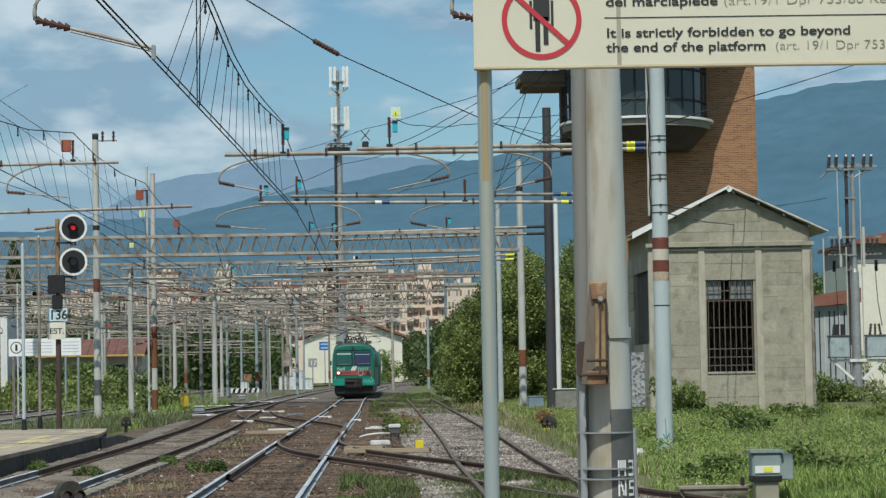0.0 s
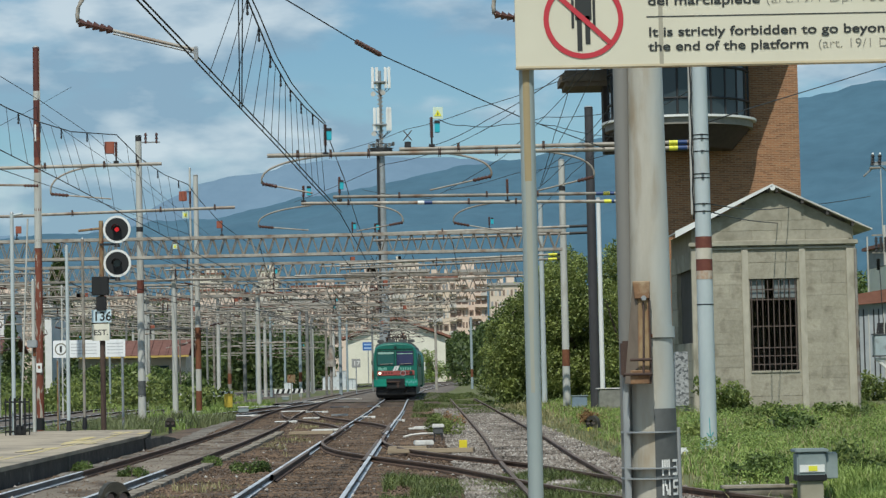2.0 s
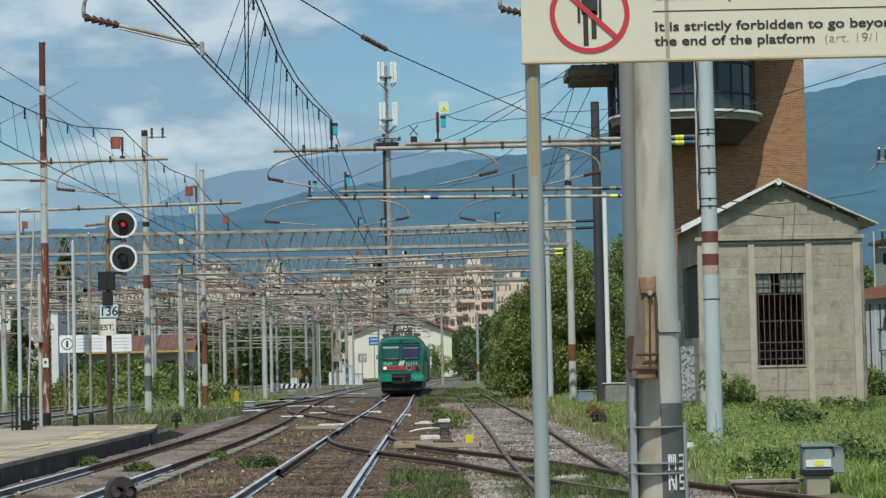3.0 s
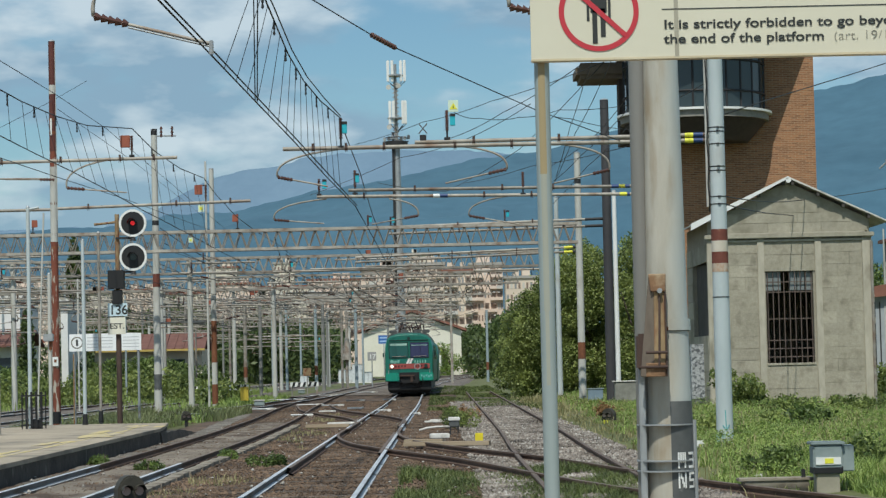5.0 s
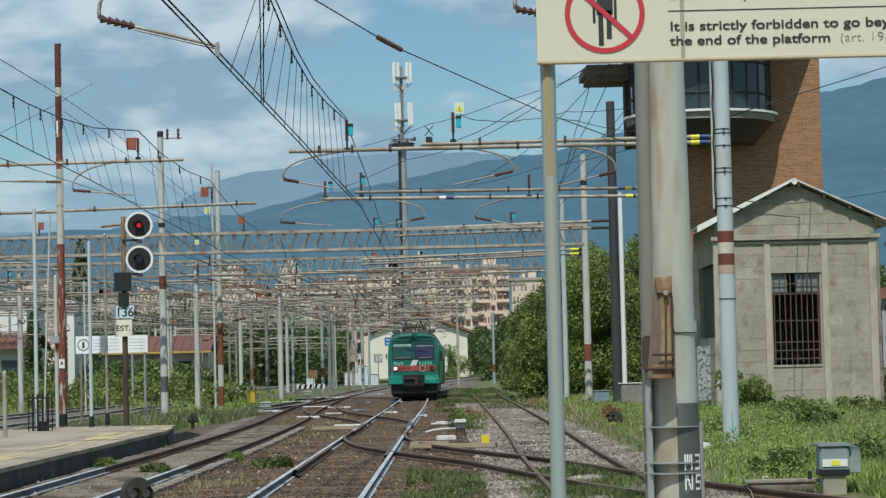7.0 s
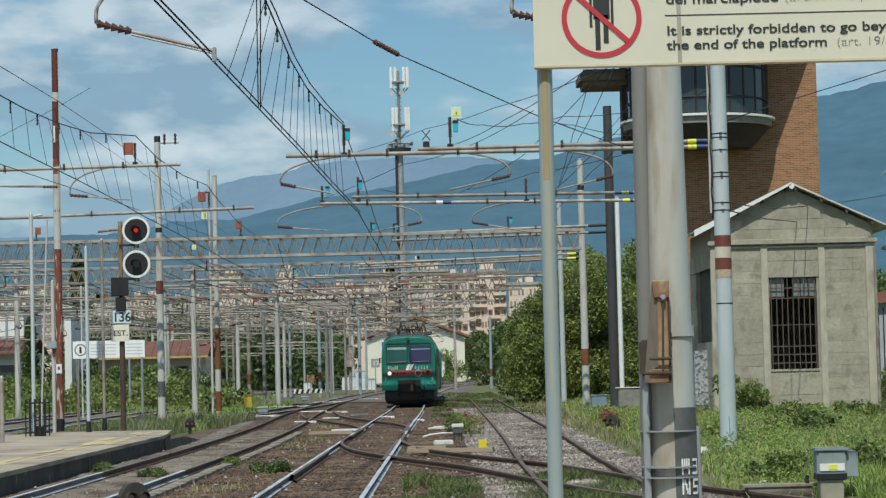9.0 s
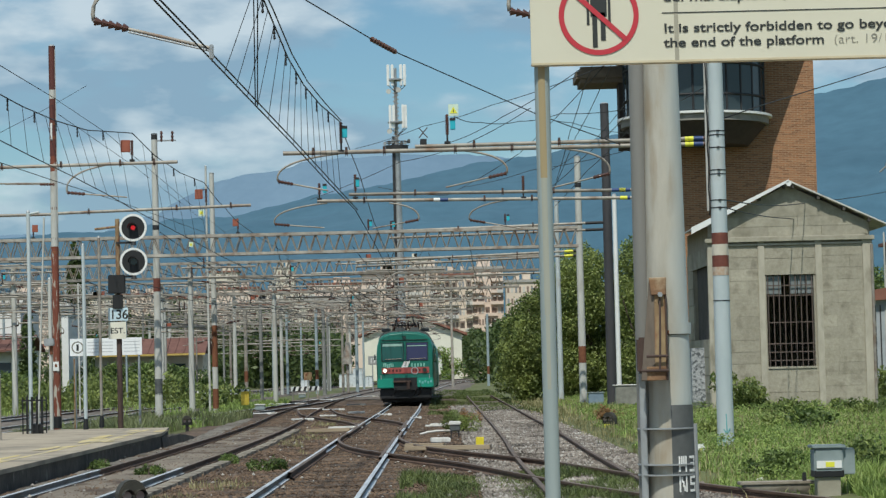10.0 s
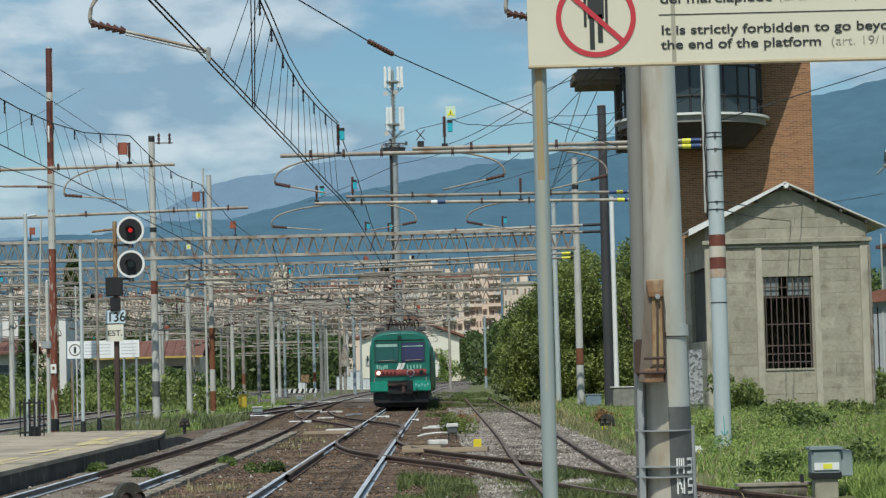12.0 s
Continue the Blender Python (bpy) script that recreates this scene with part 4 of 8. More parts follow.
part("lamp_arm", tube(B(), (0, 0, 5.85), (0.3, 0, 5.9), 0.03, n=8), PALEPOLE, bp2)
bin_ = thing("post_guard", "black slatted guard round a platform post", "post guard", (-10.61, 62.50, 0.17))
for k in range(5):
    part("slat", tube(B(), (-0.26 + k * 0.13, -0.2, 0), (-0.26 + k * 0.13, -0.2, 1.05 + 0.06 * (k % 2)), 0.017, n=6), BLACK, bin_)
    part("slat", tube(B(), (-0.23 + k * 0.13, 0.22, 0), (-0.23 + k * 0.13, 0.22, 1.05), 0.017, n=6), BLACK, bin_)
for z in (0.18, 0.95):
    for y in (-0.2, 0.22):
        part("hoop", box(B(), (0.0, y, z), (0.58, 0.025, 0.04)), BLACK, bin_)
part("foot_block", box(B(), (0.1, 0.0, 0.16), (0.24, 0.2, 0.32), 0, 0.02), BLACK, bin_)
pole((-10.51, 57.00, 0.14), 1.65, 0.055, 0.05, OLDGALV, "short grey post at the platform edge", (), "short_post")
post_foot(pole((-9.77, 66.00, 0.27), 5.1, 0.05, 0.045, PALEPOLE, "slim grey post on the platform", (), "slim_post"), 0.05)
post_foot(pole((-9.47, 67.00, 0.33), 5.3, 0.042, 0.04, OLDGALV, "slim grey post on the platform", (), "slim_post"), 0.042)
pole((-10.37, 68.00, 0.33), 1.9, 0.022, 0.02, ORANGE_RUST, "thin rusty rod on the platform", (), "thin_post")
wp = pole((-11.48, 98.00, -0.03), 11.7, 0.16, 0.125, OLDWHITE, "old white catenary pole with small insulators on top", ((0, 1.0, OLDWHITE), (0.95, 1.6, DARKFIELD), (5.2, 5.75, REDBAND), (7.75, 7.95, DARKSTEEL), (11.5, 11.75, DARKSTEEL)))
part("top_arm", box(B(), (0.45, 0, 11.45), (0.9, 0.05, 0.06)), GALV, wp)
for x in (0.3, 0.75):
    part("top_insulator", insulator(B(), (x, 0, 11.4), (x, 0, 11.85), 0.07, 3), INSUL, wp)
pole((-11.19, 120.00, -0.02), 11.9, 0.15, 0.12, OLDWHITE, "white catenary pole with rusty lower shaft", ((2.1, 4.2, RUST), (0, 1.0, RUST)))
pole((-11.29, 118.00, 0.07), 12.0, 0.06, 0.05, OLDWHITE, "slim pale post beside the catenary pole")
beam((-6.02, 56.00, 6.73), (-11.17, 56.00, 6.69), 0.04, "weathered beam tube over the platform track", (), (1.0, 2.4, 3.8, 4.6))
beam((-5.38, 70.00, 6.66), (-11.17, 70.00, 6.55), 0.045, "weathered beam tube from the red pole", (), (1.0, 3.6, 5.2))
beam((-11.22, 70.00, 6.53), (-13.98, 70.00, 6.52), 0.045, "weathered beam tube from the red pole", (), (1.0,))
hook_arm((-7.56, 56.00, 6.72), (-8.64, 56.00, 6.06), (-7.22, 56.00, 5.92))
hook_arm((-11.02, 58.00, 6.48), (-9.25, 58.00, 6.43), (-10.46, 58.00, 6.46), 0.02)
post_insulator((-7.09, 56.00, 6.77), 0.5, 0.05, REDBOX, -0.10)
post_insulator((-6.70, 70.00, 6.62), 0.55, 0.05, REDBOX, -0.14)
post_insulator((-7.84, 95.00, 7.32), 0.6, 0.06, REDBOX, -0.06)
post_insulator((-16.04, 95.00, 7.31), 0.55, 0.06, REDBOX, 0.05)
for spot, m in (((-6.84, 69.94, 6.46), YELLOW), ((-9.72, 94.93, 6.91), YELLOW)):
    t = thing("hanging_plate", "small pale warning plate hung on the overhead line", "plate", spot)
    part("plate", box(B(), (0, 0, 0), (0.17, 0.02, 0.2), 0, 0.004), plain("pale_plate", (0.62, 0.72, 0.55), 0.5), t)
    part("symbol", box(B(), (0, -0.014, 0), (0.09, 0.008, 0.09)), m, t)
t = thing("cross_marker", "dark crossed marker standing on the beam", "marker", (-0.17, 50.00, 6.40))
for a in (-40, 40):
    bm = B()
    box(bm, (0, 0, 0), (0.02, 0.02, 0.28))
    bmesh.ops.transform(bm, matrix=pose(0, 0, 0.28, 0, a, 0), verts=bm.verts)
    part("bar", bm, DARKRUST, t)
part("foot", box(B(), (0, 0, 0.08), (0.14, 0.05, 0.14), 0, 0.01), DARKSTEEL, t)
t = thing("guy_rod", "thin pale leaning rod beside the red pole", "rod", (-11.11, 66.00, 0.17))
part("rod", tube(B(), (0, 0, -0.3), (0.27, 0, 6.0), 0.025, n=8), OLDWHITE, t)
t = thing("lattice_post", "slim pale lattice post beyond the platform", "post", ((-16.68, 112.00, 1.09)[0], 112, -0.15))
for x in (-0.16, 0.16):
    part("upright", box(B(), (x, 0, 3.1), (0.07, 0.07, 6.4)), OLDWHITE, t)
for k in range(16):
    part("lacing", tube(B(), (-0.16 * (-1) ** k, 0, 0.2 + k * 0.38), (0.16 * (-1) ** k, 0, 0.58 + k * 0.38), 0.02, n=4), OLDWHITE, t)
t = thing("pole_box", "small grey switch box on a post", "switch box", (-11.06, 67.90, 2.72))
part("case", box(B(), (0, 0, 0), (0.28, 0.2, 0.22), 0, 0.02), GALV, t)
part("bracket", box(B(), (0.05, 0.05, -0.2), (0.08, 0.06, 0.3)), RUST, t)
# the nearest beam crosses above the view on two poles
pole((-8.3, 27, -0.1), 7.0, 0.13, 0.11, OLDWHITE, "old white catenary pole beside the near platform")
pole((7.7, 27, -0.1), 7.0, 0.13, 0.11, OLDWHITE, "old white catenary pole on the verge")
beam((-8.3, 27, 6.42), (7.7, 27, 6.42), 0.045, "near weathered beam tube over the tracks")
# the near bracket over the camera's track, and its twin
for top, bend, tip in (((-2.75, 27, 6.40), (-3.83, 27, 5.75), (-2.51, 27, 5.41)), ((1.9, 27, 6.40), (0.93, 27, 5.75), (2.07, 27, 5.52))):
    arm = hook_arm(top, bend, tip, 0.024)
    top, bend, tip = Vector(top), Vector(bend), Vector(tip)
    q = bend.lerp(tip, 0.3)
    part("twin_rod", tube(B(), q - top + Vector((0, 0, -0.035)), tip - top + Vector((0, 0, -0.035)), 0.012, n=8), GALV, arm)
    part("end_bracket", box(B(), tip - top + Vector((0.02, 0, -0.05)), (0.05, 0.05, 0.17), 0, 0.01), GALV, arm)


# ---------------------------------------------------------------- lattice gantries across the yard
def gantry(d, x0, x1, z, depth=0.72, legs=(), pitch=0.25):
    g = thing("gantry", "weathered steel lattice gantry spanning the yard tracks", "gantry", (0, d, z), group="gantries")
    for y in (0, 0.6):
        for h in (0, -depth):
            part("chord", box(B(), ((x0 + x1) / 2, y, h), (x1 - x0, 0.11, 0.11)), OLDGALV, g)
        bm = B()
        n = int((x1 - x0) / pitch)
        for k in range(n):
            xa, xb = x0 + k * pitch, x0 + (k + 1) * pitch
            tube(bm, (xa, y, 0 if k % 2 else -depth), (xb, y, -depth if k % 2 else 0), 0.023, n=4, caps=False)
        part("lattice", bm, OLDGALV, g)
    for x in legs:
        part("leg", tube(B(), (x, 0.3, -z - 0.2), (x, 0.3, 0), 0.15, 0.12, 10), OLDWHITE, g)
    return g


gantry(95, -26, 5.8, 7.25, 0.75, ())
gantry(118, -30, 5.2, 7.25, 0.72, (-12.2, -21))
gantry(141, -34, 5.0, 7.2, 0.7, (-16.3, -9.6))
gantry(166, -38, 4.0, 7.3, 0.7, (-14.1, -19))
gantry(196, -42, 3.0, 7.3, 0.7, (-12.8, -22))
gantry(232, -46, 2.0, 7.3, 0.7, (-10.5, -28))
gantry(275, -50, 0, 7.4, 0.7, (-10, -31))
gantry(320, -55, 0, 7.6, 0.7, (-12, -30))

rng = random.Random(5)
FARGREY = surface("far_grey_pole", (0.15, 0.15, 0.14), (0.28, 0.275, 0.26), 3, 0.5, 0.7)
FARBLUE = surface("far_bluish_pole", (0.22, 0.27, 0.29), (0.36, 0.42, 0.44), 3, 0.5, 0.7)
TINTS = [FARGREY, FARBLUE, OLDGALV, FARGREY, OLDGALV]
for u, d, top, w in ((342, 190, 535, 6), (420, 205, 548, 5), (447, 180, 540, 7), (474, 170, 528, 7), (520, 200, 545, 5), (572, 200, 545, 6), (585, 190, 540, 7),
                     (592, 230, 560, 5), (618, 210, 552, 5), (643, 200, 545, 6), (655, 240, 560, 4), (408, 230, 560, 4), (700, 240, 560, 4), (812, 230, 500, 5), (875, 240, 560, 5),
                     (266, 210, 540, 4), (130, 180, 470, 5), (236, 150, 520, 4), (360, 170, 560, 3), (495, 250, 560, 4), (545, 260, 565, 4), (20, 170, 500, 5)):
    base = ((u - 784) / 4200 * d, d, -0.1)
    pole(base, (656 - top) / 4200 * d + 1.75, w / 4200 * d / 2, w / 4200 * d / 2.4, TINTS[rng.randrange(5)], "far slim catenary pole in the yard", ((1.2, 2.0, RUST),) if rng.random() < 0.15 else ())
# cross-span tubes and arms between the far gantries
for k in range(250):
    d = 105 + 210 * rng.random() ** 1.2
    x = -44 + 47 * rng.random()
    x = min(x, 2.0)
    z = rng.choice((4.2, 5.0, 5.4, 5.9, 6.4, 6.7, 7.6)) + rng.uniform(-0.15, 0.15)
    span = rng.uniform(2.5, 6)
    if x > -9.5:
        z = max(z, 6.2)
    bt = beam((x - span, d, z), (x, d, z), 0.045, "far weathered beam tube over the yard")
    if rng.random() < 0.9:
        hook_arm((x - span * 0.4, d, z), (x - span * 0.4 + rng.choice((-1.2, 1.2)), d, z - 0.65), (x - span * 0.4, d, z - 0.85), 0.025)
    if rng.random() < 0.5:
        post_insulator((x - span * 0.7, d, z), 0.5, 0.06, rng.choice((None, REDBOX, None, CYAN)))


# ---------------------------------------------------------------- wires
def span(messenger, contact, k, r=0.009):
    """A messenger and a contact wire with their droppers."""
    a, b = [Vector(p) for p in messenger], [Vector(p) for p in contact]

    def on(line, s):
        s *= len(line) - 1
        i = min(int(s), len(line) - 2)
        return line[i].lerp(line[i + 1], s - i)
    wire(messenger, r * 1.15)
    wire(contact, r)
    for i in range(1, k):
        s = i / k
        m = on(a, s)
        j = next((j for j in range(len(b) - 1) if b[j].y <= m.y <= b[j + 1].y), None)
        if j is None:
            continue
        c = b[j].lerp(b[j + 1], (m.y - b[j].y) / (b[j + 1].y - b[j].y))
        tagged(part("dropper_wire", tube(B(), m, c, 0.005, n=4), WIRE), "thin dropper between messenger and contact wire", "wire", "droppers")
    for i in range(2, k, 2):
        m = on(a, i / k)
        tagged(part("dropper_clip", insulator(B(), m - Vector((0, 0, 0.22)), m, 0.022, 3), WIRE), "small dark dropper clip on the messenger", "clip", "dropper clips")


span([(-2.11, 28.00, 6.51), (-2.23, 33.00, 6.72), (-2.28, 38.00, 6.75), (-2.25, 42.00, 6.79), (-2.14, 46.00, 6.87), (-1.93, 50.00, 6.96)],
     [(-2.65, 21.00, 5.25), (-2.61, 26.00, 5.37), (-2.52, 34.00, 5.53), (-2.33, 40.00, 5.52), (-2.04, 46.00, 5.37), (-1.70, 52.00, 5.21)], 16)
wire([(-2.07, 28.00, 6.50), (-2.17, 33.00, 6.76), (-2.21, 38.00, 6.80), (-2.18, 42.00, 6.85), (-2.07, 46.00, 6.93), (-1.90, 50.00, 6.98)], 0.009)
wire([(-2.60, 21.00, 5.25), (-2.56, 26.00, 5.39), (-2.47, 34.00, 5.56), (-2.28, 40.00, 5.55), (-1.99, 46.00, 5.41), (-1.66, 52.00, 5.22)], 0.009)
for a, b in ((455, 458), (463, 465)):
    tagged(part("jumper_wire", tube(B(), (-2.29, 31.00, 7.02), (-2.52, 34.00, 5.53), 0.009, n=5), WIRE), "vertical jumper cable of the overhead line", "wire")
wire([(-2.23, 31.00, 7.02), (-2.49, 34.00, 5.54)], 0.008)
wire([(-1.93, 50.00, 6.96), (-1.92, 63.00, 6.87), (-2.00, 80.00, 6.70), (-2.00, 106.00, 6.72), (-2.09, 160.00, 6.79), (-2.10, 260.00, 6.85)], 0.010, sag=0.03)
wire([(-1.70, 52.00, 5.21), (-1.68, 68.00, 5.29), (-1.76, 105.00, 5.54), (-1.81, 175.00, 5.88), (-2.03, 280.00, 5.92)], 0.009)
wire([(-2.02, 34.00, 7.20), (-0.97, 40.00, 7.29), (-0.57, 41.00, 7.19), (2.10, 47.00, 6.70), (4.01, 50.00, 6.32)], 0.009)
tagged(part("strain_insulator", insulator(B(), (-0.97, 40.00, 7.29), (-0.57, 41.00, 7.19), 0.05, 9), INSUL), "brown ribbed strain insulator in a slanting wire", "insulator")

# over the second track
span([(-6.99, 36.00, 6.27), (-7.60, 44.00, 6.75), (-7.77, 49.00, 7.01), (-7.71, 53.00, 7.22), (-7.20, 57.00, 7.54)], [(-7.00, 36.00, 5.55), (-7.51, 44.00, 5.85), (-7.43, 49.00, 5.84), (-7.29, 53.00, 5.77), (-7.01, 57.00, 5.58)], 12)
span([(-7.20, 57.00, 7.54), (-7.13, 61.00, 7.35), (-7.02, 66.00, 7.32), (-6.84, 71.00, 7.44)], [(-7.01, 57.00, 5.58), (-6.81, 61.00, 5.48), (-6.74, 66.00, 5.44), (-6.38, 71.00, 5.22)], 7)
wire([(-6.84, 71.00, 7.44), (-7.18, 82.00, 7.42), (-7.25, 90.00, 7.32), (-7.83, 120.00, 7.95), (-8.11, 170.00, 8.06), (-8.75, 260.00, 8.56)], 0.010, sag=0.05)
wire([(-6.38, 71.00, 5.22), (-6.96, 90.00, 5.59), (-7.46, 125.00, 5.81), (-8.22, 190.00, 6.07)], 0.009)
wire([(-7.66, 40.00, 7.24), (-9.50, 60.00, 8.76), (-9.60, 70.00, 8.89), (-10.12, 95.00, 8.89), (-10.68, 125.00, 8.87)], 0.007)
wire([(-11.04, 70.00, 9.51), (-11.91, 95.00, 10.08), (-12.51, 120.00, 10.22), (-13.67, 160.00, 10.50)], 0.007)
wire([(-11.53, 60.00, 7.65), (-11.17, 70.00, 9.77), (-11.32, 78.00, 11.32)], 0.006)
wire([(-8.75, 45.00, 6.00), (-9.54, 60.00, 6.67), (-9.96, 75.00, 7.24), (-9.92, 110.00, 8.02)], 0.008)
# slanting wires before the tower and the sky
for pts in ([(-2.57, 80.00, 9.20), (-0.23, 70.00, 8.88), (1.54, 60.00, 8.34), (3.55, 48.00, 7.76)], [(0.51, 60.00, 7.43), (1.67, 55.00, 7.51), (3.02, 47.00, 7.59)],
            [(-4.39, 85.00, 7.88), (-0.92, 70.00, 7.84), (0.83, 62.00, 7.54), (2.33, 55.00, 7.70)], [(0.52, 52.00, 7.22), (1.12, 54.00, 7.29), (2.10, 56.00, 7.50), (3.15, 58.00, 7.87), (5.12, 60.00, 8.18)],
            [(3.73, 75.00, 7.09), (3.67, 60.00, 7.50), (3.63, 50.00, 7.59), (3.55, 45.00, 7.64)], [(3.66, 70.00, 7.14), (3.53, 60.00, 7.64), (3.40, 52.00, 7.84), (3.37, 47.00, 8.03)],
            [(2.24, 50.00, 7.03), (3.24, 55.00, 7.34), (5.28, 62.00, 7.73)], [(3.49, 70.00, 6.98), (3.92, 62.00, 7.09), (4.44, 52.00, 7.31)], [(3.77, 80.00, 6.78), (4.33, 66.00, 7.12), (4.67, 54.00, 7.20), (5.69, 47.13, 7.30)],
            [(0.96, 75.00, 7.42), (2.75, 66.00, 7.16), (4.76, 56.00, 6.78)], [(3.75, 75.00, 7.89), (4.44, 65.00, 7.82), (4.71, 55.00, 7.97)], [(-1.95, 85.00, 8.27), (0.45, 80.00, 7.53), (2.45, 66.00, 7.64), (3.55, 48.00, 7.76)],
            [(6.37, 52.00, 5.25), (11.15, 75.00, 6.60), (21.10, 110.00, 9.42)], [(6.34, 52.00, 5.09), (11.58, 78.00, 6.37), (21.04, 110.00, 7.92)]):
    wire(pts, 0.012 if pts[0][1] == 52 and pts[0][0] > 6 else 0.0075, "thin slanting overhead wire", sag=0.05)
wire([(5.74, 47.2, 6.51), (7.91, 56.0, 7.76), (11.75, 66.0, 9.53), (16.1, 76.0, 11.48), (25.26, 95.0, 15.5)], 0.012, "dark feeder wire from the pale pole towards the tower")
rng = random.Random(11)
for k in range(70):
    d0 = rng.uniform(85, 150)
    d1 = d0 + rng.uniform(50, 130)
    x0, z = rng.uniform(-24, 1.5), rng.choice((5.2, 5.3, 6.3, 6.6, 7.0))
    wire([(x0, d0, z), (x0 * 0.9 + rng.uniform(-3, 3), (d0 + d1) / 2, z - 0.1), (x0 * 0.8 + rng.uniform(-4, 4), d1, z)], 0.011, "far overhead wire above the yard tracks", sag=0.12)


# ---------------------------------------------------------------- the light signal and boards on the far platform
def signal():
    s = thing("railway_signal", "two-lamp railway signal on rusty post showing red", "signal", (-9.07, 68.00, 0.21))
    k = 68 / 4200
    part("post", tube(B(), (0, 0, 0), (0, 0, 6.0), 0.07, 0.065, 12), ORANGE_RUST, s, "rusty brown signal post")
    part("lower_post", tube(B(), (0, 0, 0), (0, 0, 2.55), 0.078, n=12), DARKRUST, s)
    for z, lit in ((5.73, True), (4.76, False)):
        cx = 0.47
        bm = tube(B(), (cx, -0.16, z), (cx, -0.13, z), 0.395, n=48)
        head = part("target_disc", bm, BLACK, s, "round black target disc with white rim")
        bm = B()
        n = 48
        rings = [[bm.verts.new((cx + r * math.cos(2 * math.pi * i / n), y, z + r * math.sin(2 * math.pi * i / n))) for i in range(n)]
                 for r, y in ((0.395, -0.166), (0.33, -0.166), (0.33, -0.16), (0.395, -0.12))]
        for a, b in ((0, 1), (1, 2), (3, 0)):
            for i in range(n):
                bm.faces.new((rings[a][i], rings[a][(i + 1) % n], rings[b][(i + 1) % n], rings[b][i]))
        part("white_rim", bm, WHITE, head)
        bm = B()
        n = 16
        for i in range(n):
            a0, a1 = (math.pi * (-0.05 + 1.1 * j / n) for j in (i, i + 1))
            bm.faces.new([bm.verts.new((cx + 0.13 * math.cos(a), y, z + 0.13 * math.sin(a))) for a, y in ((a0, -0.17), (a1, -0.17), (a1, -0.44), (a0, -0.44))])
        part("hood", bm, BLACK, head)
        part("lamp_lens", tube(B(), (cx, -0.175, z), (cx, -0.165, z), 0.065 if lit else 0.1, n=20),
             plain("red_lamp", (0.5, 0.01, 0.01), 0.3, 0, (1.0, 0.02, 0.03, 0.5)) if lit else GLASS, head, "glowing red lamp" if lit else "unlit lamp lens")
        bm = box(B(), (0.22, -0.08, z - 0.42), (0.5, 0.06, 0.06))
        tube(bm, (cx, -0.1, z - 0.5), (cx, -0.1, z - 0.38), 0.09, 0.05, 10)
        part("arm", bm, DARKSTEEL, s)
    part("relay_box", box(B(), (-0.02, -0.16, 4.12), (0.47, 0.25, 0.53), 0, 0.015), BLACK, s)
    part("lower_box", box(B(), (0.0, -0.14, 3.62), (0.28, 0.2, 0.4), 0, 0.015), BLACK, s)
    plate = part("number_plate", box(B(), (0.0, -0.16, 3.26), (0.56, 0.02, 0.37), 0, 0.004), plain("pale_blue_plate", (0.55, 0.68, 0.74), 0.5), s, "pale plate with black number")
    writing("136", (-0.24, -0.173, 3.13), 0.37, 0.46, SIGNBLACK, plate, 0.007)
    plate = part("name_plate", box(B(), (-0.03, -0.16, 2.80), (0.5, 0.02, 0.48), 0, 0.004), CREAM, s, "cream plate with black letters")
    writing("EST.", (-0.23, -0.173, 2.72), 0.22, 0.4, SIGNBLACK, plate, 0.004)
    part("side_arm", tube(B(), (-0.65, 0, 5.72), (0, 0, 5.78), 0.035, n=8), ORANGE_RUST, s)


signal()


BOARDWHITE = surface("clean_white_board", (0.82, 0.83, 0.84), (0.9, 0.9, 0.9), 3, 0.8, 0.35, bump=0.02)


def white_board():
    c = (-10.27, 74.00, 2.36)
    b = thing("notice_board", "white prohibition board with unreadable lines of text", "notice board", (c[0], c[1], 0.25))
    z = c[2] - 0.25
    for x0, x1 in ((-1.14, 0.32), (0.46, 1.1)):
        panel = part("panel", box(B(), ((x0 + x1) / 2, 0, z + 0.27), (x1 - x0, 0.03, 0.54), 0, 0.004), BOARDWHITE, b)
        for i in range(4):
            part("text_bar", box(B(), ((x0 + x1) / 2 + (0.22 if x0 < 0 else 0), -0.0175, z + 0.42 - i * 0.1), (0.8 if x0 < 0 else 0.5, 0.004, 0.02)), plain("pale_grey_text", (0.5, 0.51, 0.53), 0.6), panel)
    bm = B()
    n = 24
    for i in range(n):
        a0, a1 = 2 * math.pi * i / n, 2 * math.pi * (i + 1) / n
        bm.faces.new([bm.verts.new((-0.9 + r * math.cos(a), -0.0175, z + 0.27 + r * math.sin(a))) for r, a in ((0.19, a0), (0.19, a1), (0.15, a1), (0.15, a0))])
    part("ring", bm, SIGNGREY, b)
    part("mark", box(B(), (-0.9, -0.0175, z + 0.27), (0.07, 0.004, 0.2)), SIGNBLACK, b)
    for x in (-1.0, 1.0):
        part("leg", tube(B(), (x, 0.05, -0.3), (x, 0.05, z + 0.5), 0.04, n=8), GALV, b)


white_board()


DARKCASE = surface("dusty_dark_case", (0.022, 0.02, 0.015), (0.07, 0.062, 0.045), 6, 2, 0.6)


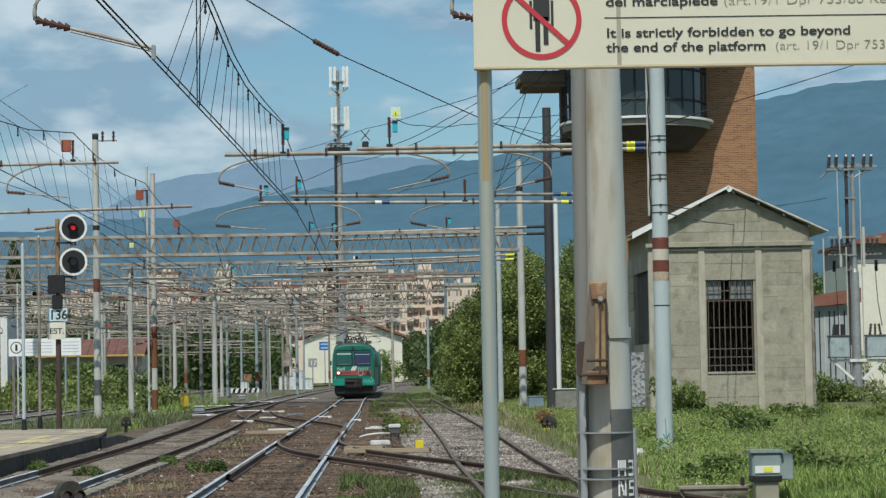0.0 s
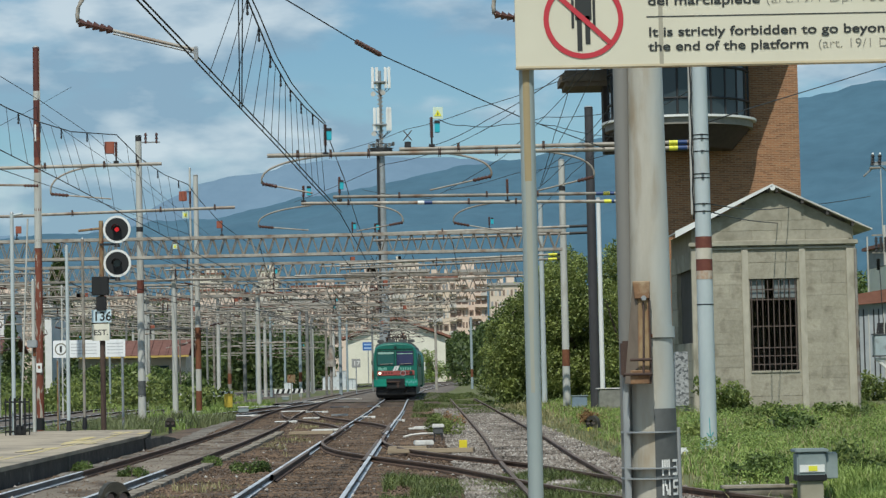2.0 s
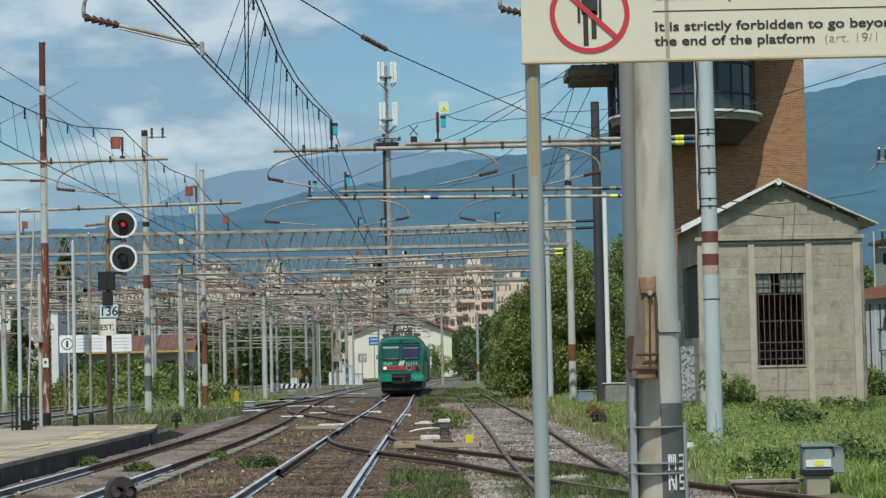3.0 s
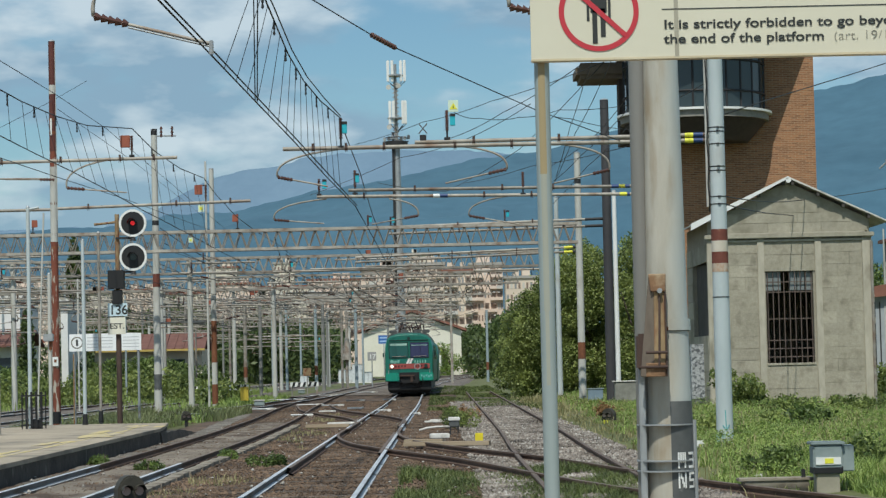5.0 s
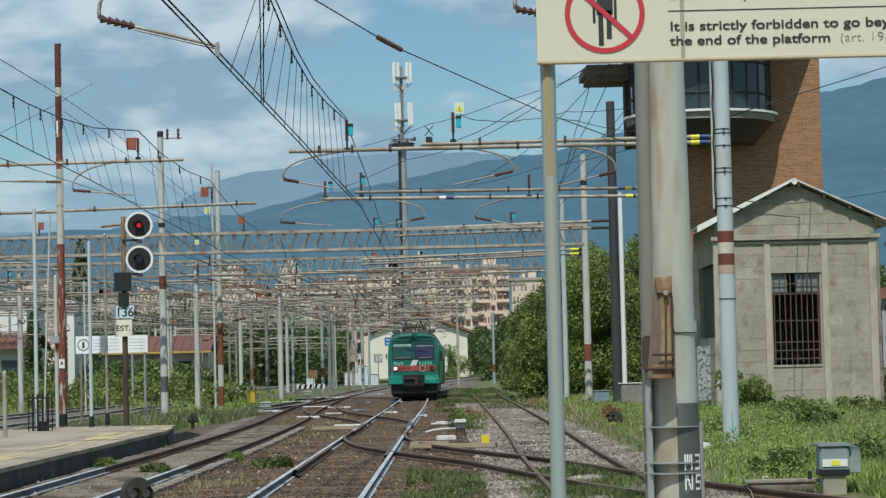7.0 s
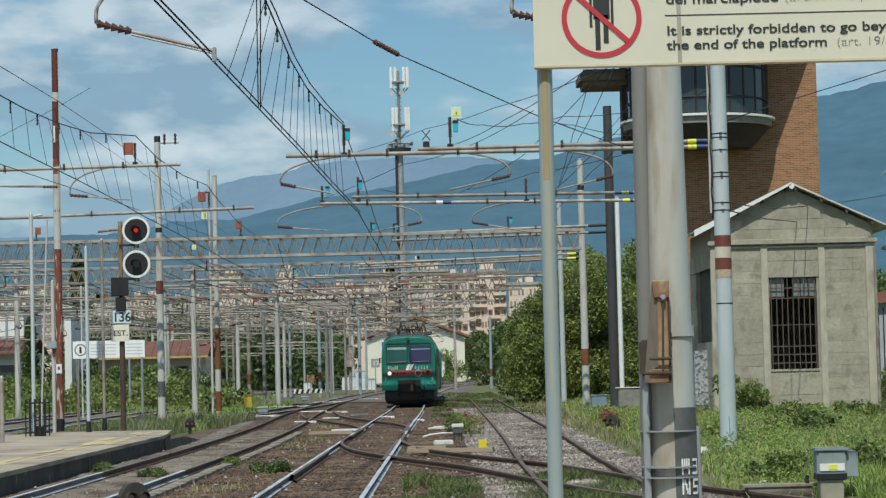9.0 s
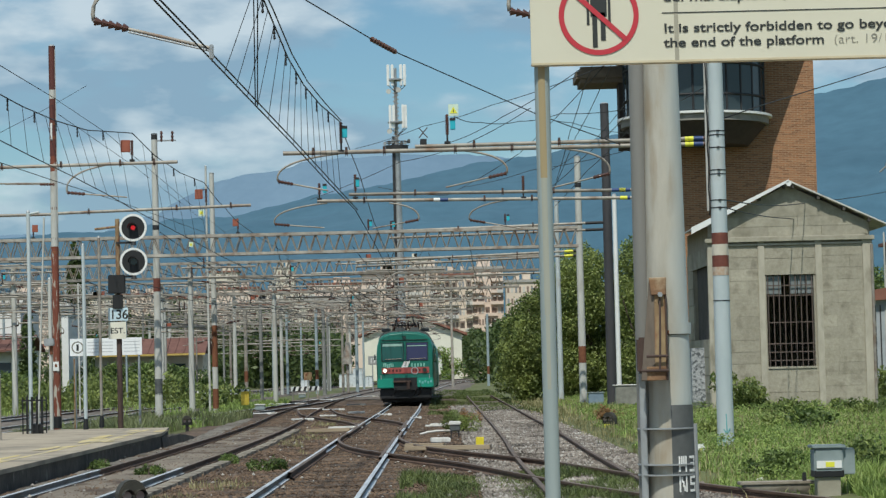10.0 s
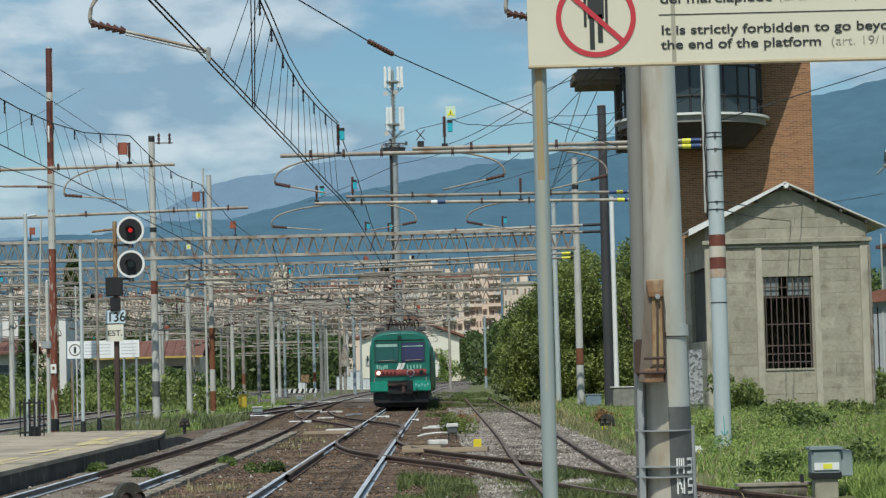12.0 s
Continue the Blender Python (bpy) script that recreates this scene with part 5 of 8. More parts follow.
def dwarf(at, s, label, yellow=False, turn=0.0):
    d = thing("dwarf_signal", label, "dwarf signal", at, turn)
    bm = B()
    arch = [(-0.19, 0.12), (0.19, 0.12), (0.185, 0.30), (0.15, 0.38), (0.10, 0.44), (0.04, 0.465), (-0.04, 0.465), (-0.10, 0.44), (-0.15, 0.38), (-0.185, 0.30)]
    prism(bm, [(x * s, z * s) for x, z in arch], -0.1 * s, 0.12 * s)
    bmesh.ops.bevel(bm, geom=[e for e in bm.edges if abs(e.verts[0].co.y - e.verts[1].co.y) < 1e-6], offset=0.02 * s, segments=2, affect="EDGES")
    part("case", bm, DARKCASE, d)
    part("stand", tube(B(), (0, 0, -0.15), (0, 0, 0.2 * s), 0.06 * s, n=8), DARKSTEEL, d)
    for x in (-0.085, 0.085):
        lens = part("lens", tube(B(), (x * s, -0.12 * s, 0.27 * s), (x * s, -0.10 * s, 0.27 * s), 0.055 * s, n=16), plain("pale_lens", (0.52, 0.38, 0.34), 0.2), d)
        bm = B()
        for i in range(10):
            a0, a1 = math.pi * i / 10, math.pi * (i + 1) / 10
            bm.faces.new([bm.verts.new((x * s + 0.07 * s * math.cos(a), y, (0.28 + 0.07 * math.sin(a)) * s)) for a, y in ((a0, -0.1 * s), (a1, -0.1 * s), (a1, -0.22 * s), (a0, -0.22 * s))])
        part("visor", bm, DARKCASE, lens)
    if yellow:
        part("label_plate", box(B(), (0, -0.14 * s, 0.06 * s), (0.18 * s, 0.01, 0.14 * s)), YELLOW, d)


dwarf(Vector((-4.11, 31.72, -0.10)) - Vector((0, 0, 0.085)), 1.05, "black twin-lamp dwarf signal between the tracks", False, 24)
dwarf((-8.22, 77.87, -0.05), 0.9, "small black dwarf signal at the platform end", False, 10)
dwarf((4.90, 68.00, -0.13), 1.0, "black dwarf signal with yellow label in the grass", True, -35)


def equipment(name, at, size, material, label, lid=None, tag=None):
    e = thing(name, label, name.replace("_", " "), at)
    part("case", box(B(), (0, 0, size[2] / 2), size, 0, min(size) * 0.06), material, e)
    if lid:
        part("lid", box(B(), (0, 0, size[2] + 0.02), (size[0] * 1.15, size[1] * 1.15, 0.04), 0, 0.008), lid, e)
    if tag:
        p = part("white_plate", box(B(), (0, -size[1] / 2 - 0.012, size[2] * 0.45), (size[0] * 0.85, 0.012, size[2] * 0.25)), WHITE, e)
        part("yellow_label", box(B(), (0.01, -size[1] / 2 - 0.021, size[2] * 0.45), (size[0] * 0.3, 0.006, size[2] * 0.17)), tag, p)
    return e


GREYBOX = surface("grey_cabinet", (0.19, 0.235, 0.235), (0.31, 0.36, 0.36), 4, 1, 0.6, bump=0.05)
SLAB = surface("white_concrete_slab", (0.55, 0.53, 0.50), (0.80, 0.78, 0.74), 6, 1, 0.9, stain=(0.33, 0.29, 0.24), stain_at=(0.58, 0.75))
PLANK = surface("tan_timber", (0.20, 0.15, 0.10), (0.46, 0.37, 0.26), 8, 1.2, 0.9, stretch=(0.2, 4, 4))
e = equipment("trackside_cabinet", (5.05, 31.00, 0.15), (0.38, 0.34, 0.38), GREYBOX, "blue grey trackside cabinet with yellow label in the grass", GREYBOX, YELLOW)
part("stand", box(B(), (0, 0, -0.2), (0.3, 0.28, 0.44), 0, 0.01), CONCRETE, e)
part("foot_band", box(B(), (0, -0.004, 0.05), (0.386, 0.342, 0.09), 0, 0.008), BLACK, e, "black foot band")
part("side_case", box(B(), (0.27, 0.03, 0.2), (0.16, 0.26, 0.34), 0, 0.012), GREYBOX, e)
equipment("marker_box", (0.91, 52.57, -0.04), (0.175, 0.16, 0.2), plain("box_yellow", (0.72, 0.58, 0.03), 0.5), "small bright yellow marker box on gravel")
equipment("marker_box", (-10.11, 125.00, 0.05), (0.42, 0.3, 0.72), plain("box_yellow_dull", (0.58, 0.42, 0.05), 0.6), "yellow trackside box among weeds")
equipment("junction_box", (6.53, 98.00, 0.05), (0.62, 0.4, 0.5), surface("blue_grey_box", (0.14, 0.2, 0.26), (0.24, 0.31, 0.36), 4, 1, 0.6), "blue grey junction box before the bush", GREYBOX)
equipment("junction_box", (7.48, 92.00, 0.13), (1.2, 0.5, 0.75), surface("old_grey_box", (0.15, 0.15, 0.13), (0.3, 0.3, 0.27), 4, 1, 0.8), "old grey concrete box in the grass", SLAB)
equipment("label_post", (5.06, 46.00, -0.06), (0.16, 0.1, 0.17), WHITE, "small white label box beside the mast", None, YELLOW)
e = equipment("cable_trough", (4.45, 31.50, -0.12), (0.86, 0.3, 0.17), TROUGHLID, "grey weathered concrete cable trough behind the rail", TROUGHLID)
part("end_post", box(B(), (0.36, -0.1, 0.17), (0.05, 0.05, 0.3), 0, 0.008), DARKSTEEL, e)
for u, v, w, h in ((790, 752, 40, 0.10), (787, 779, 34, 0.12), (772, 752, 22, 0.06), (620, 752, 60, 0.08), (640, 726, 30, 0.08), (1350, 862, 16, 0.08), (590, 730, 30, 0.06)):
    d = 1.7 * 4200 / (v - 655)
    t = thing("concrete_slab", "pale concrete slab lying beside the rails", "slab", ((u - 784) / 4200 * d, d, -0.09), rng.uniform(-8, 8), "concrete slabs")
    part("slab", box(B(), (0, 0, h / 2), (w / 4200 * d, 0.3, h), 0, 0.02), SLAB, t)
for u, v, w, turn in ((800, 793, 1.9, -12), (590, 757, 1.3, -6), (760, 788, 0.9, -14)):
    d = 1.7 * 4200 / (v - 655)
    t = thing("timber_plank", "weathered tan timber plank beside the points", "plank", ((u - 784) / 4200 * d, d, -0.06), turn, "timber planks")
    part("plank", box(B(), (0, 0, 0.03), (w, 0.26, 0.1), 0, 0.012), PLANK, t)
t = thing("switch_stand", "small dark switch box with white lid on thin legs", "switch box", (0.43, 62.0, -0.10))
part("case", box(B(), (0, 0, 0.24), (0.27, 0.25, 0.16), 0, 0.02), DARKFIELD, t)
part("lid", box(B(), (0, 0, 0.37), (0.31, 0.29, 0.1), 0, 0.02), SLAB, t, "white lid")
for x in (-0.1, 0.1):
    part("leg", box(B(), (x, 0, 0.06), (0.03, 0.2, 0.24)), DARKSTEEL, t)
t = thing("bent_rod", "pale bowed steel rod lying on gravel", "rod", (-0.5, 64.5, -0.09))
part("rod", pipe(B(), [(0.0, 0.0, 0.02), (0.2, 0.1, 0.07), (0.5, 0.15, 0.10), (0.85, 0.1, 0.10)], 0.028, 8), SLAB, t)
for u, v in ((545, 700), (470, 720), (555, 690), (500, 695)):
    d = 1.7 * 4200 / (v - 657)
    t = thing("point_motor", "low grey point machine beside the rails", "point machine", ((u - 784) / 4200 * d, d, -0.08), 5, "point machines")
    part("housing", box(B(), (0, 0, 0.14), (0.5, 0.4, 0.26), 0, 0.05), GREYBOX, t)
    part("cover", box(B(), (0, 0, 0.29), (0.54, 0.44, 0.05), 0, 0.015), SLAB, t)


def low_barrier(spot, w, h=0.85):
    b = thing("low_barrier", "low barrier board with slanted black and white stripes", "barrier", spot, group="low barriers")
    for x in (-w / 2 + 0.12, w / 2 - 0.12):
        part("post", box(B(), (x, 0.05, h / 2 - 0.1), (0.09, 0.08, h + 0.2)), OLDGALV, b)
    board = part("board", box(B(), (0, 0, h - 0.14), (w, 0.04, 0.30), 0, 0.006), WHITE, b, "white board with black stripes")
    for k in range(int(w / 0.36)):
        x = -w / 2 + 0.1 + k * 0.36
        part("stripe", prism(B(), [(x, h - 0.285), (x + 0.17, h - 0.285), (x + 0.27, h + 0.005), (x + 0.10, h + 0.005)], -0.026, -0.0205), BLACK, board)


for spot, w in (((-12.15, 146.00, 0.61), 1.2), ((-8.9, 160.00, 0.57), 1.9), ((-13.9, 140.00, 0.58), 1.2)):
    low_barrier((spot[0], spot[1], -0.1), w)
t = thing("orange_marker", "rusty orange marker plate on a thin post", "marker", ((-8.16, 150.00, 0.55)[0], 150, -0.1))
part("plate", box(B(), (0, 0, 1.55), (0.5, 0.03, 0.5), 0, 0.01), ORANGE_RUST, t)
part("post", tube(B(), (0, 0.03, 0), (0, 0.03, 1.6), 0.035, n=6), OLDGALV, t)
t = thing("hanging_shroud", "grey tapered shroud round a far pole", "shroud", ((-7.31, 195.00, 2.45)[0], 195, 0))
part("shroud", tube(B(), (0, 0, 2.3), (0, 0, 4.1), 0.42, 0.18, 10), OLDGALV, t)
part("pole", tube(B(), (0, 0, -0.2), (0, 0, 6.4), 0.12, 0.1, 8), OLDGALV, t)
for u, v, w in ((520, 712, 70), (470, 728, 60), (585, 706, 50), (600, 724, 40), (545, 740, 40), (660, 702, 40), (690, 735, 26), (560, 722, 46), (640, 716, 34), (700, 716, 24), (745, 742, 20)):
    d = 1.72 * 4200 / (v - 657.5)
    t = thing("point_rod", "pale steel rod and cover lying across the points", "point rod", ((u - 784) / 4200 * d, d, -0.1), rng.uniform(-4, 10), "point rods")
    part("rod", tube(B(), (-w / 8400 * d, 0, 0.07), (w / 8400 * d, 0, 0.07), 0.03, n=6), GALV, t)
    part("cover", box(B(), (w / 12000 * d, 0, 0.06), (w / 16000 * d, 0.3, 0.09), 0, 0.02), SLAB, t)


# ---------------------------------------------------------------- shed
def shed():
    d, px = 80.0, 52.5
    x0, x1 = (9.22, 80.00, 3.21)[0], (14.78, 80.00, 3.08)[0]
    cx, w = (x0 + x1) / 2, x1 - x0

    def zz(y):
        return 1.67 + (638 - y) / px
    ze, zr, pitch = zz(424), zz(321), 0.465
    s = thing("shed", "grey concrete panel shed with gabled roof and barred window", "shed", (cx, d, 0))
    h = w / 2
    wx0, wx1, wz0, wz1 = -0.82, 0.78, zz(648), zz(485)
    eave = zr - h * pitch - 0.1
    # the core walls, set back behind the panels, with the window's opening through the front
    for a, b, c, e in ((-h + 0.06, wx0, -0.3, ze), (wx1, h - 0.06, -0.3, ze), (wx0, wx1, -0.3, wz0), (wx0, wx1, wz1, ze)):
        part("wall", box(B(), ((a + b) / 2, 0.15, (c + e) / 2), (b - a, 0.22, e - c)), MORTAR, s)
    part("wall", box(B(), (h - 0.15, 3.4, (ze - 0.3) / 2), (0.2, 6.2, ze + 0.3)), MORTAR, s)
    part("wall", box(B(), (0, 6.6, (ze - 0.3) / 2), (w - 0.1, 0.2, ze + 0.3)), MORTAR, s)
    # left side wall with a dark doorway
    for a, b, c, e in ((0.26, 0.5, -0.3, ze), (4.6, 6.5, -0.3, ze), (0.5, 4.6, 5.1, ze), (0.5, 4.6, -0.3, 2.2)):
        part("wall", box(B(), (-h + 0.15, (a + b) / 2, (c + e) / 2), (0.2, b - a, e - c)), MORTAR, s)
    for k in range(8):
        part("shutter_board", box(B(), (-h + 0.17, 0.76 + k * 0.512, 3.65), (0.04, 0.5, 2.9), 0, 0.006), DARKWOOD, s, "dark weathered shutter board")
    bm = B()
    prism(bm, [(-h + 0.05, ze), (h - 0.05, ze), (h - 0.05, eave), (0, zr - 0.1), (-h + 0.05, eave)], 0.06, 0.3)
    part("gable", bm, CONCRETE, s)
    for side in (-1, 1):
        part("wall_head", box(B(), (side * (h - 0.15), 3.5, (ze + eave) / 2), (0.2, 6.3, eave - ze)), MORTAR, s)
    # rendered courses of the gable, cracked and patched
    for z0, z1, x0g, x1g in ((0.16, 0.47, -h + 0.12, -0.7), (0.16, 0.47, -0.69, 1.1), (0.16, 0.47, 1.11, h - 0.12), (0.475, 0.80, -h + 0.62, 0.3), (0.475, 0.80, 0.31, h - 0.62), (0.805, 1.25, -1.05, 1.1)):
        part("gable_band", box(B(), ((x0g + x1g) / 2, 0.05, ze + (z0 + z1) / 2), (x1g - x0g, 0.045, z1 - z0), 0, 0.006), CONCRETE, s)
    part("ledge_course", box(B(), (0, 0.03, ze + 0.13), (w * 0.93, 0.12, 0.05), 0, 0.012), PILASTER, s, "chipped pale ledge course")
    part("inner_wall", box(B(), (0, 6.3, 3), (w - 0.5, 0.1, 6)), MORTAR, s)
    part("inner_floor", box(B(), (0, 3.3, 0.05), (w - 0.4, 6, 0.1)), MORTAR, s)
    # pilasters and cornice
    for a, b in ((-h, -h + 0.3), (-1.08, -0.86), (0.86, 1.08), (h - 0.32, h)):
        part("pilaster", box(B(), ((a + b) / 2, 0.06, (ze - 0.4) / 2), (b - a, 0.22, ze + 0.36), 0, 0.015), PILASTER, s)
    part("cornice", box(B(), (0, 0.02, ze + 0.03), (w + 0.16, 0.34, 0.15), 0, 0.02), CONCRETE, s)
    part("cornice_lip", box(B(), (0, 0.06, ze - 0.13), (w + 0.02, 0.24, 0.07), 0, 0.01), PILASTER, s)
    rr = random.Random(3)
    # blocks in courses in the side bays, plain rendered panels in the middle one
    course = 0.40
    n = int((ze - 0.2) / course)
    for a, b in ((-h + 0.3, -1.08), (1.08, h - 0.32)):
        for j in range(n + 1):
            z, top = j * course, min((j + 1) * course, ze - 0.17)
            cut = a + (b - a) * ((0.34 if j % 2 else 0.66) + rr.uniform(-0.05, 0.05))
            for c, e in ((a, cut), (cut, b)) if rr.random() < 0.8 else ((a, b),):
                g = rr.choice((0.0, 0.0005, 0.001, 0.004))
                part("block", box(B(), ((c + e) / 2, 0.03 + rr.uniform(-0.003, 0.003), (z + top) / 2), (e - c - 2 * g, 0.05, top - z - 2 * g), rr.uniform(-0.1, 0.1), 0.003), BLOCK, s)
    for z0, z1 in ((0.0, 0.62), (0.625, wz0), (wz1, wz1 + 0.55), (wz1 + 0.555, ze - 0.17)):
        part("panel", box(B(), (-0.0, 0.03, (z0 + z1) / 2), (1.72, 0.05, z1 - z0 - 0.004), 0, 0.004), BLOCK, s)
    course = 0.62
    z = 0.0
    while z < ze - 0.4:
        for a, b in ((4.6, 5.5), (5.5, 6.5)) if 1.9 < z < 4.9 else ((0.3, 1.6), (1.6, 3.0), (3.0, 4.8), (4.8, 6.5)):
            part("panel", box(B(), (-h + 0.03, (a + b) / 2, z + course / 2), (0.06, b - a - 0.014, course - 0.014), 0, 0.008), CONCRETE, s)
        z += course
    # the window: frame, iron bars, small upper panes
    win = part("window", box(B(), ((wx0 + wx1) / 2, 0.12, wz0 - 0.03), (wx1 - wx0 + 0.05, 0.3, 0.08), 0, 0.01), CONCRETE, s)
    for k in range(9):
        x = wx0 + 0.06 + k * (wx1 - wx0 - 0.12) / 8
        part("bar", tube(B(), (x, 0.06, wz0), (x, 0.06, wz1), 0.017, n=6), IRON, win)
    for z in (wz0 + 0.22, wz0 + 0.5, wz0 + 0.78, wz0 + 1.5, wz1 - 0.7, wz1 - 0.36):
        part("cross_bar", box(B(), ((wx0 + wx1) / 2, 0.075, z), (wx1 - wx0, 0.02, 0.035)), IRON, win)
    for k in range(6):
        if k == 2:
            continue
        x = wx0 + (k + 0.5) * (wx1 - wx0) / 6
        part("pane", box(B(), (x, 0.16, wz1 - 0.33), ((wx1 - wx0) / 6 - 0.03, 0.01, 0.62)), plain("dusty_pane", (0.20, 0.22, 0.22), 0.35), win)
    # the roof: two thin sheets with rafter ends
    over, front = 0.55, -0.28
    slope = pitch
    for side in (-1, 1):
        bm = B()
        xe, z_e = side * (h + over), zr - (h + over) * slope
        pts = [(0, zr + 0.06), (xe, z_e + 0.045), (xe, z_e), (0, zr)]
        prism(bm, pts if side < 0 else pts[::-1], front, 7.2)
        part("roof_sheet", bm, ROOFSHEET, s, "pale fibre cement roof sheet")
        for k in range(4):
            x = side * (0.15 + k * (h + 0.1) / 3.4)
            z = zr - abs(x) * slope - 0.06
            part("rafter_end", box(B(), (x, front / 2 + 0.03, z - 0.03), (0.09, -front - 0.02, 0.12)), DARKWOOD, s)
    bm = B()
    prism(bm, [(0.0, zr + 0.075), (-h - over, zr + 0.075 - (h + over) * slope), (-h - over, zr - 0.15 - (h + over) * slope), (0.0, zr - 0.01)], front - 0.05, front - 0.005)
    part("verge_board", bm, WHITE, s, "white painted verge board")
    part("ridge_boss", tube(B(), (0, front - 0.05, zr - 0.07), (0, 0.1, zr - 0.07), 0.09, n=10), WHITE, s)
    # a drainpipe and patched corner on the right
    part("drainpipe", tube(B(), (h - 0.02, -0.1, 0), (h - 0.02, -0.1, ze - 0.2), 0.05, n=8), OLDGALV, s)
    for k in range(14):
        part("corner_block", box(B(), (h + 0.015 + 0.02 * rr.random(), 0.2, 0.2 + k * 0.38), (0.09, 0.3, 0.22 + 0.1 * rr.random()), 0, 0.02), CONCRETE, s)


BLOCK = surface("weathered_concrete_block", (0.25, 0.228, 0.172), (0.45, 0.412, 0.33), 9, 0.9, 0.92, bump=0.6, stain=(0.17, 0.15, 0.11), stain_at=(0.54, 0.76), per_piece=0.08)
IRON = surface("rusty_iron_bar", (0.07, 0.052, 0.046), (0.17, 0.125, 0.105), 9, 2, 0.75)
ROOFSHEET = surface("pale_roof_sheet", (0.48, 0.46, 0.43), (0.70, 0.68, 0.64), 3, 0.6, 0.8, stain=(0.3, 0.29, 0.27))
DARKWOOD = surface("dark_wood", (0.04, 0.035, 0.03), (0.10, 0.09, 0.08), 6, 1, 0.9)
shed()
equipment("white_sack", (9.05, 82.00, 0.30), (0.55, 0.5, 1.9), surface("mottled_white_stone", (0.13, 0.14, 0.15), (0.60, 0.62, 0.64), 16, 4, 0.9, bump=0.8, stain=(0.10, 0.11, 0.12), stain_at=(0.5, 0.6)), "mottled white stone pillar beside the shed")


# ---------------------------------------------------------------- signal tower
def tower():
    d, px = 104.0, 40.4
    t = thing("signal_tower", "tall brick signal tower with curved glazed cabin", "tower", ((13.45, 104.00, 9.35)[0], d, 0))

    def zz(y):
        return 1.67 + (640 - y) / px
    half = 3.25
    part("wall", box(B(), (0.1, 3.5, 9), (2 * half + 0.2, 7, 22)), BRICKWALL, t, "reddish brown brick shaft")
    cx = (11.60, 104.00, 12.39)[0] - (13.45, 104.00, 9.35)[0]
    cy, r = 0.0, 3.35

    def ring(r0, r1, z0, z1, name, material, n=48, label=""):
        bm = B()
        tube(bm, (cx, cy, z0), (cx, cy, z1), r0, r1, n)
        return part(name, bm, material, t, label)
    ring(2.3, 3.1, zz(258), zz(222), "underside", SHADERENDER, label="tapering underside of the cabin, shade in its colour")
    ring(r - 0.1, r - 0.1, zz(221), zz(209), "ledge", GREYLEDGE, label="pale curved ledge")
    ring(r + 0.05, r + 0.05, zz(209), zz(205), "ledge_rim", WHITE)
    ring(r - 0.35, r - 0.35, zz(205), zz(-40), "cabin_core", SHADERENDER)
    for k in range(26):
        a = 2 * math.pi * k / 26
        if math.sin(a) > 0.35:
            continue
        x, y = cx + (r - 0.28) * math.cos(a), cy + (r - 0.28) * math.sin(a)
        part("mullion", tube(B(), (x, y, zz(205)), (x, y, zz(60)), 0.05, n=6), DARKSTEEL, t)
        a2 = a + math.pi / 26
        x, y = cx + (r - 0.31) * math.cos(a2), cy + (r - 0.31) * math.sin(a2)
        for z0, z1 in ((zz(203), zz(176)), (zz(174), zz(122)), (zz(120), zz(62))):
            pane = part("window_pane", box(B(), (0, 0, 0), (0.66, 0.02, z1 - z0)), PANE, t)
            pane.matrix_basis = pose(x, y, (z0 + z1) / 2, 0, 0, math.degrees(a2) + 90)
    for y in (175, 121):
        bm = B()
        pipe(bm, [(cx + (r - 0.26) * math.cos(a), cy + (r - 0.26) * math.sin(a), zz(y)) for a in np.linspace(math.pi * 0.95, math.pi * 2.05, 40)], 0.05, 6)
        part("transom", bm, DARKSTEEL, t)
    # the wide roof slab above
    bm = B()
    # cut off obliquely towards the shaft; unseen, shaped to cast the slanting shadow
    plan = [(3.5, -0.02), (0.0, -4.7), (-3.8, -4.7), (-7.0, -0.6), (-7.0, 3.0), (3.5, 3.0)]
    for name, grow, z0, z1, m in (("roof_slab", 1.0, zz(62), zz(46), SHADERENDER), ("roof_edge", 1.02, zz(46), zz(40), WHITE)):
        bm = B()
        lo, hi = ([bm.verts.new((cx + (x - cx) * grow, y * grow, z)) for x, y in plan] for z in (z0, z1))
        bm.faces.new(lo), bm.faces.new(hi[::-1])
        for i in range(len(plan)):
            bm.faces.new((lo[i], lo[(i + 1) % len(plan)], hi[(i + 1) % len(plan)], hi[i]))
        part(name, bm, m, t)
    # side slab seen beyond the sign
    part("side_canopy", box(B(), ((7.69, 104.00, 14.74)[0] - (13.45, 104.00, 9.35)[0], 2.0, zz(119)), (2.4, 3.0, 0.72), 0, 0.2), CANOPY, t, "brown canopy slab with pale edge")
    part("side_wall", box(B(), ((8.63, 104.00, 12.71)[0] - (13.45, 104.00, 9.35)[0], 1.5, zz(160)), (0.5, 1.2, 4.6)), SHADERENDER, t)


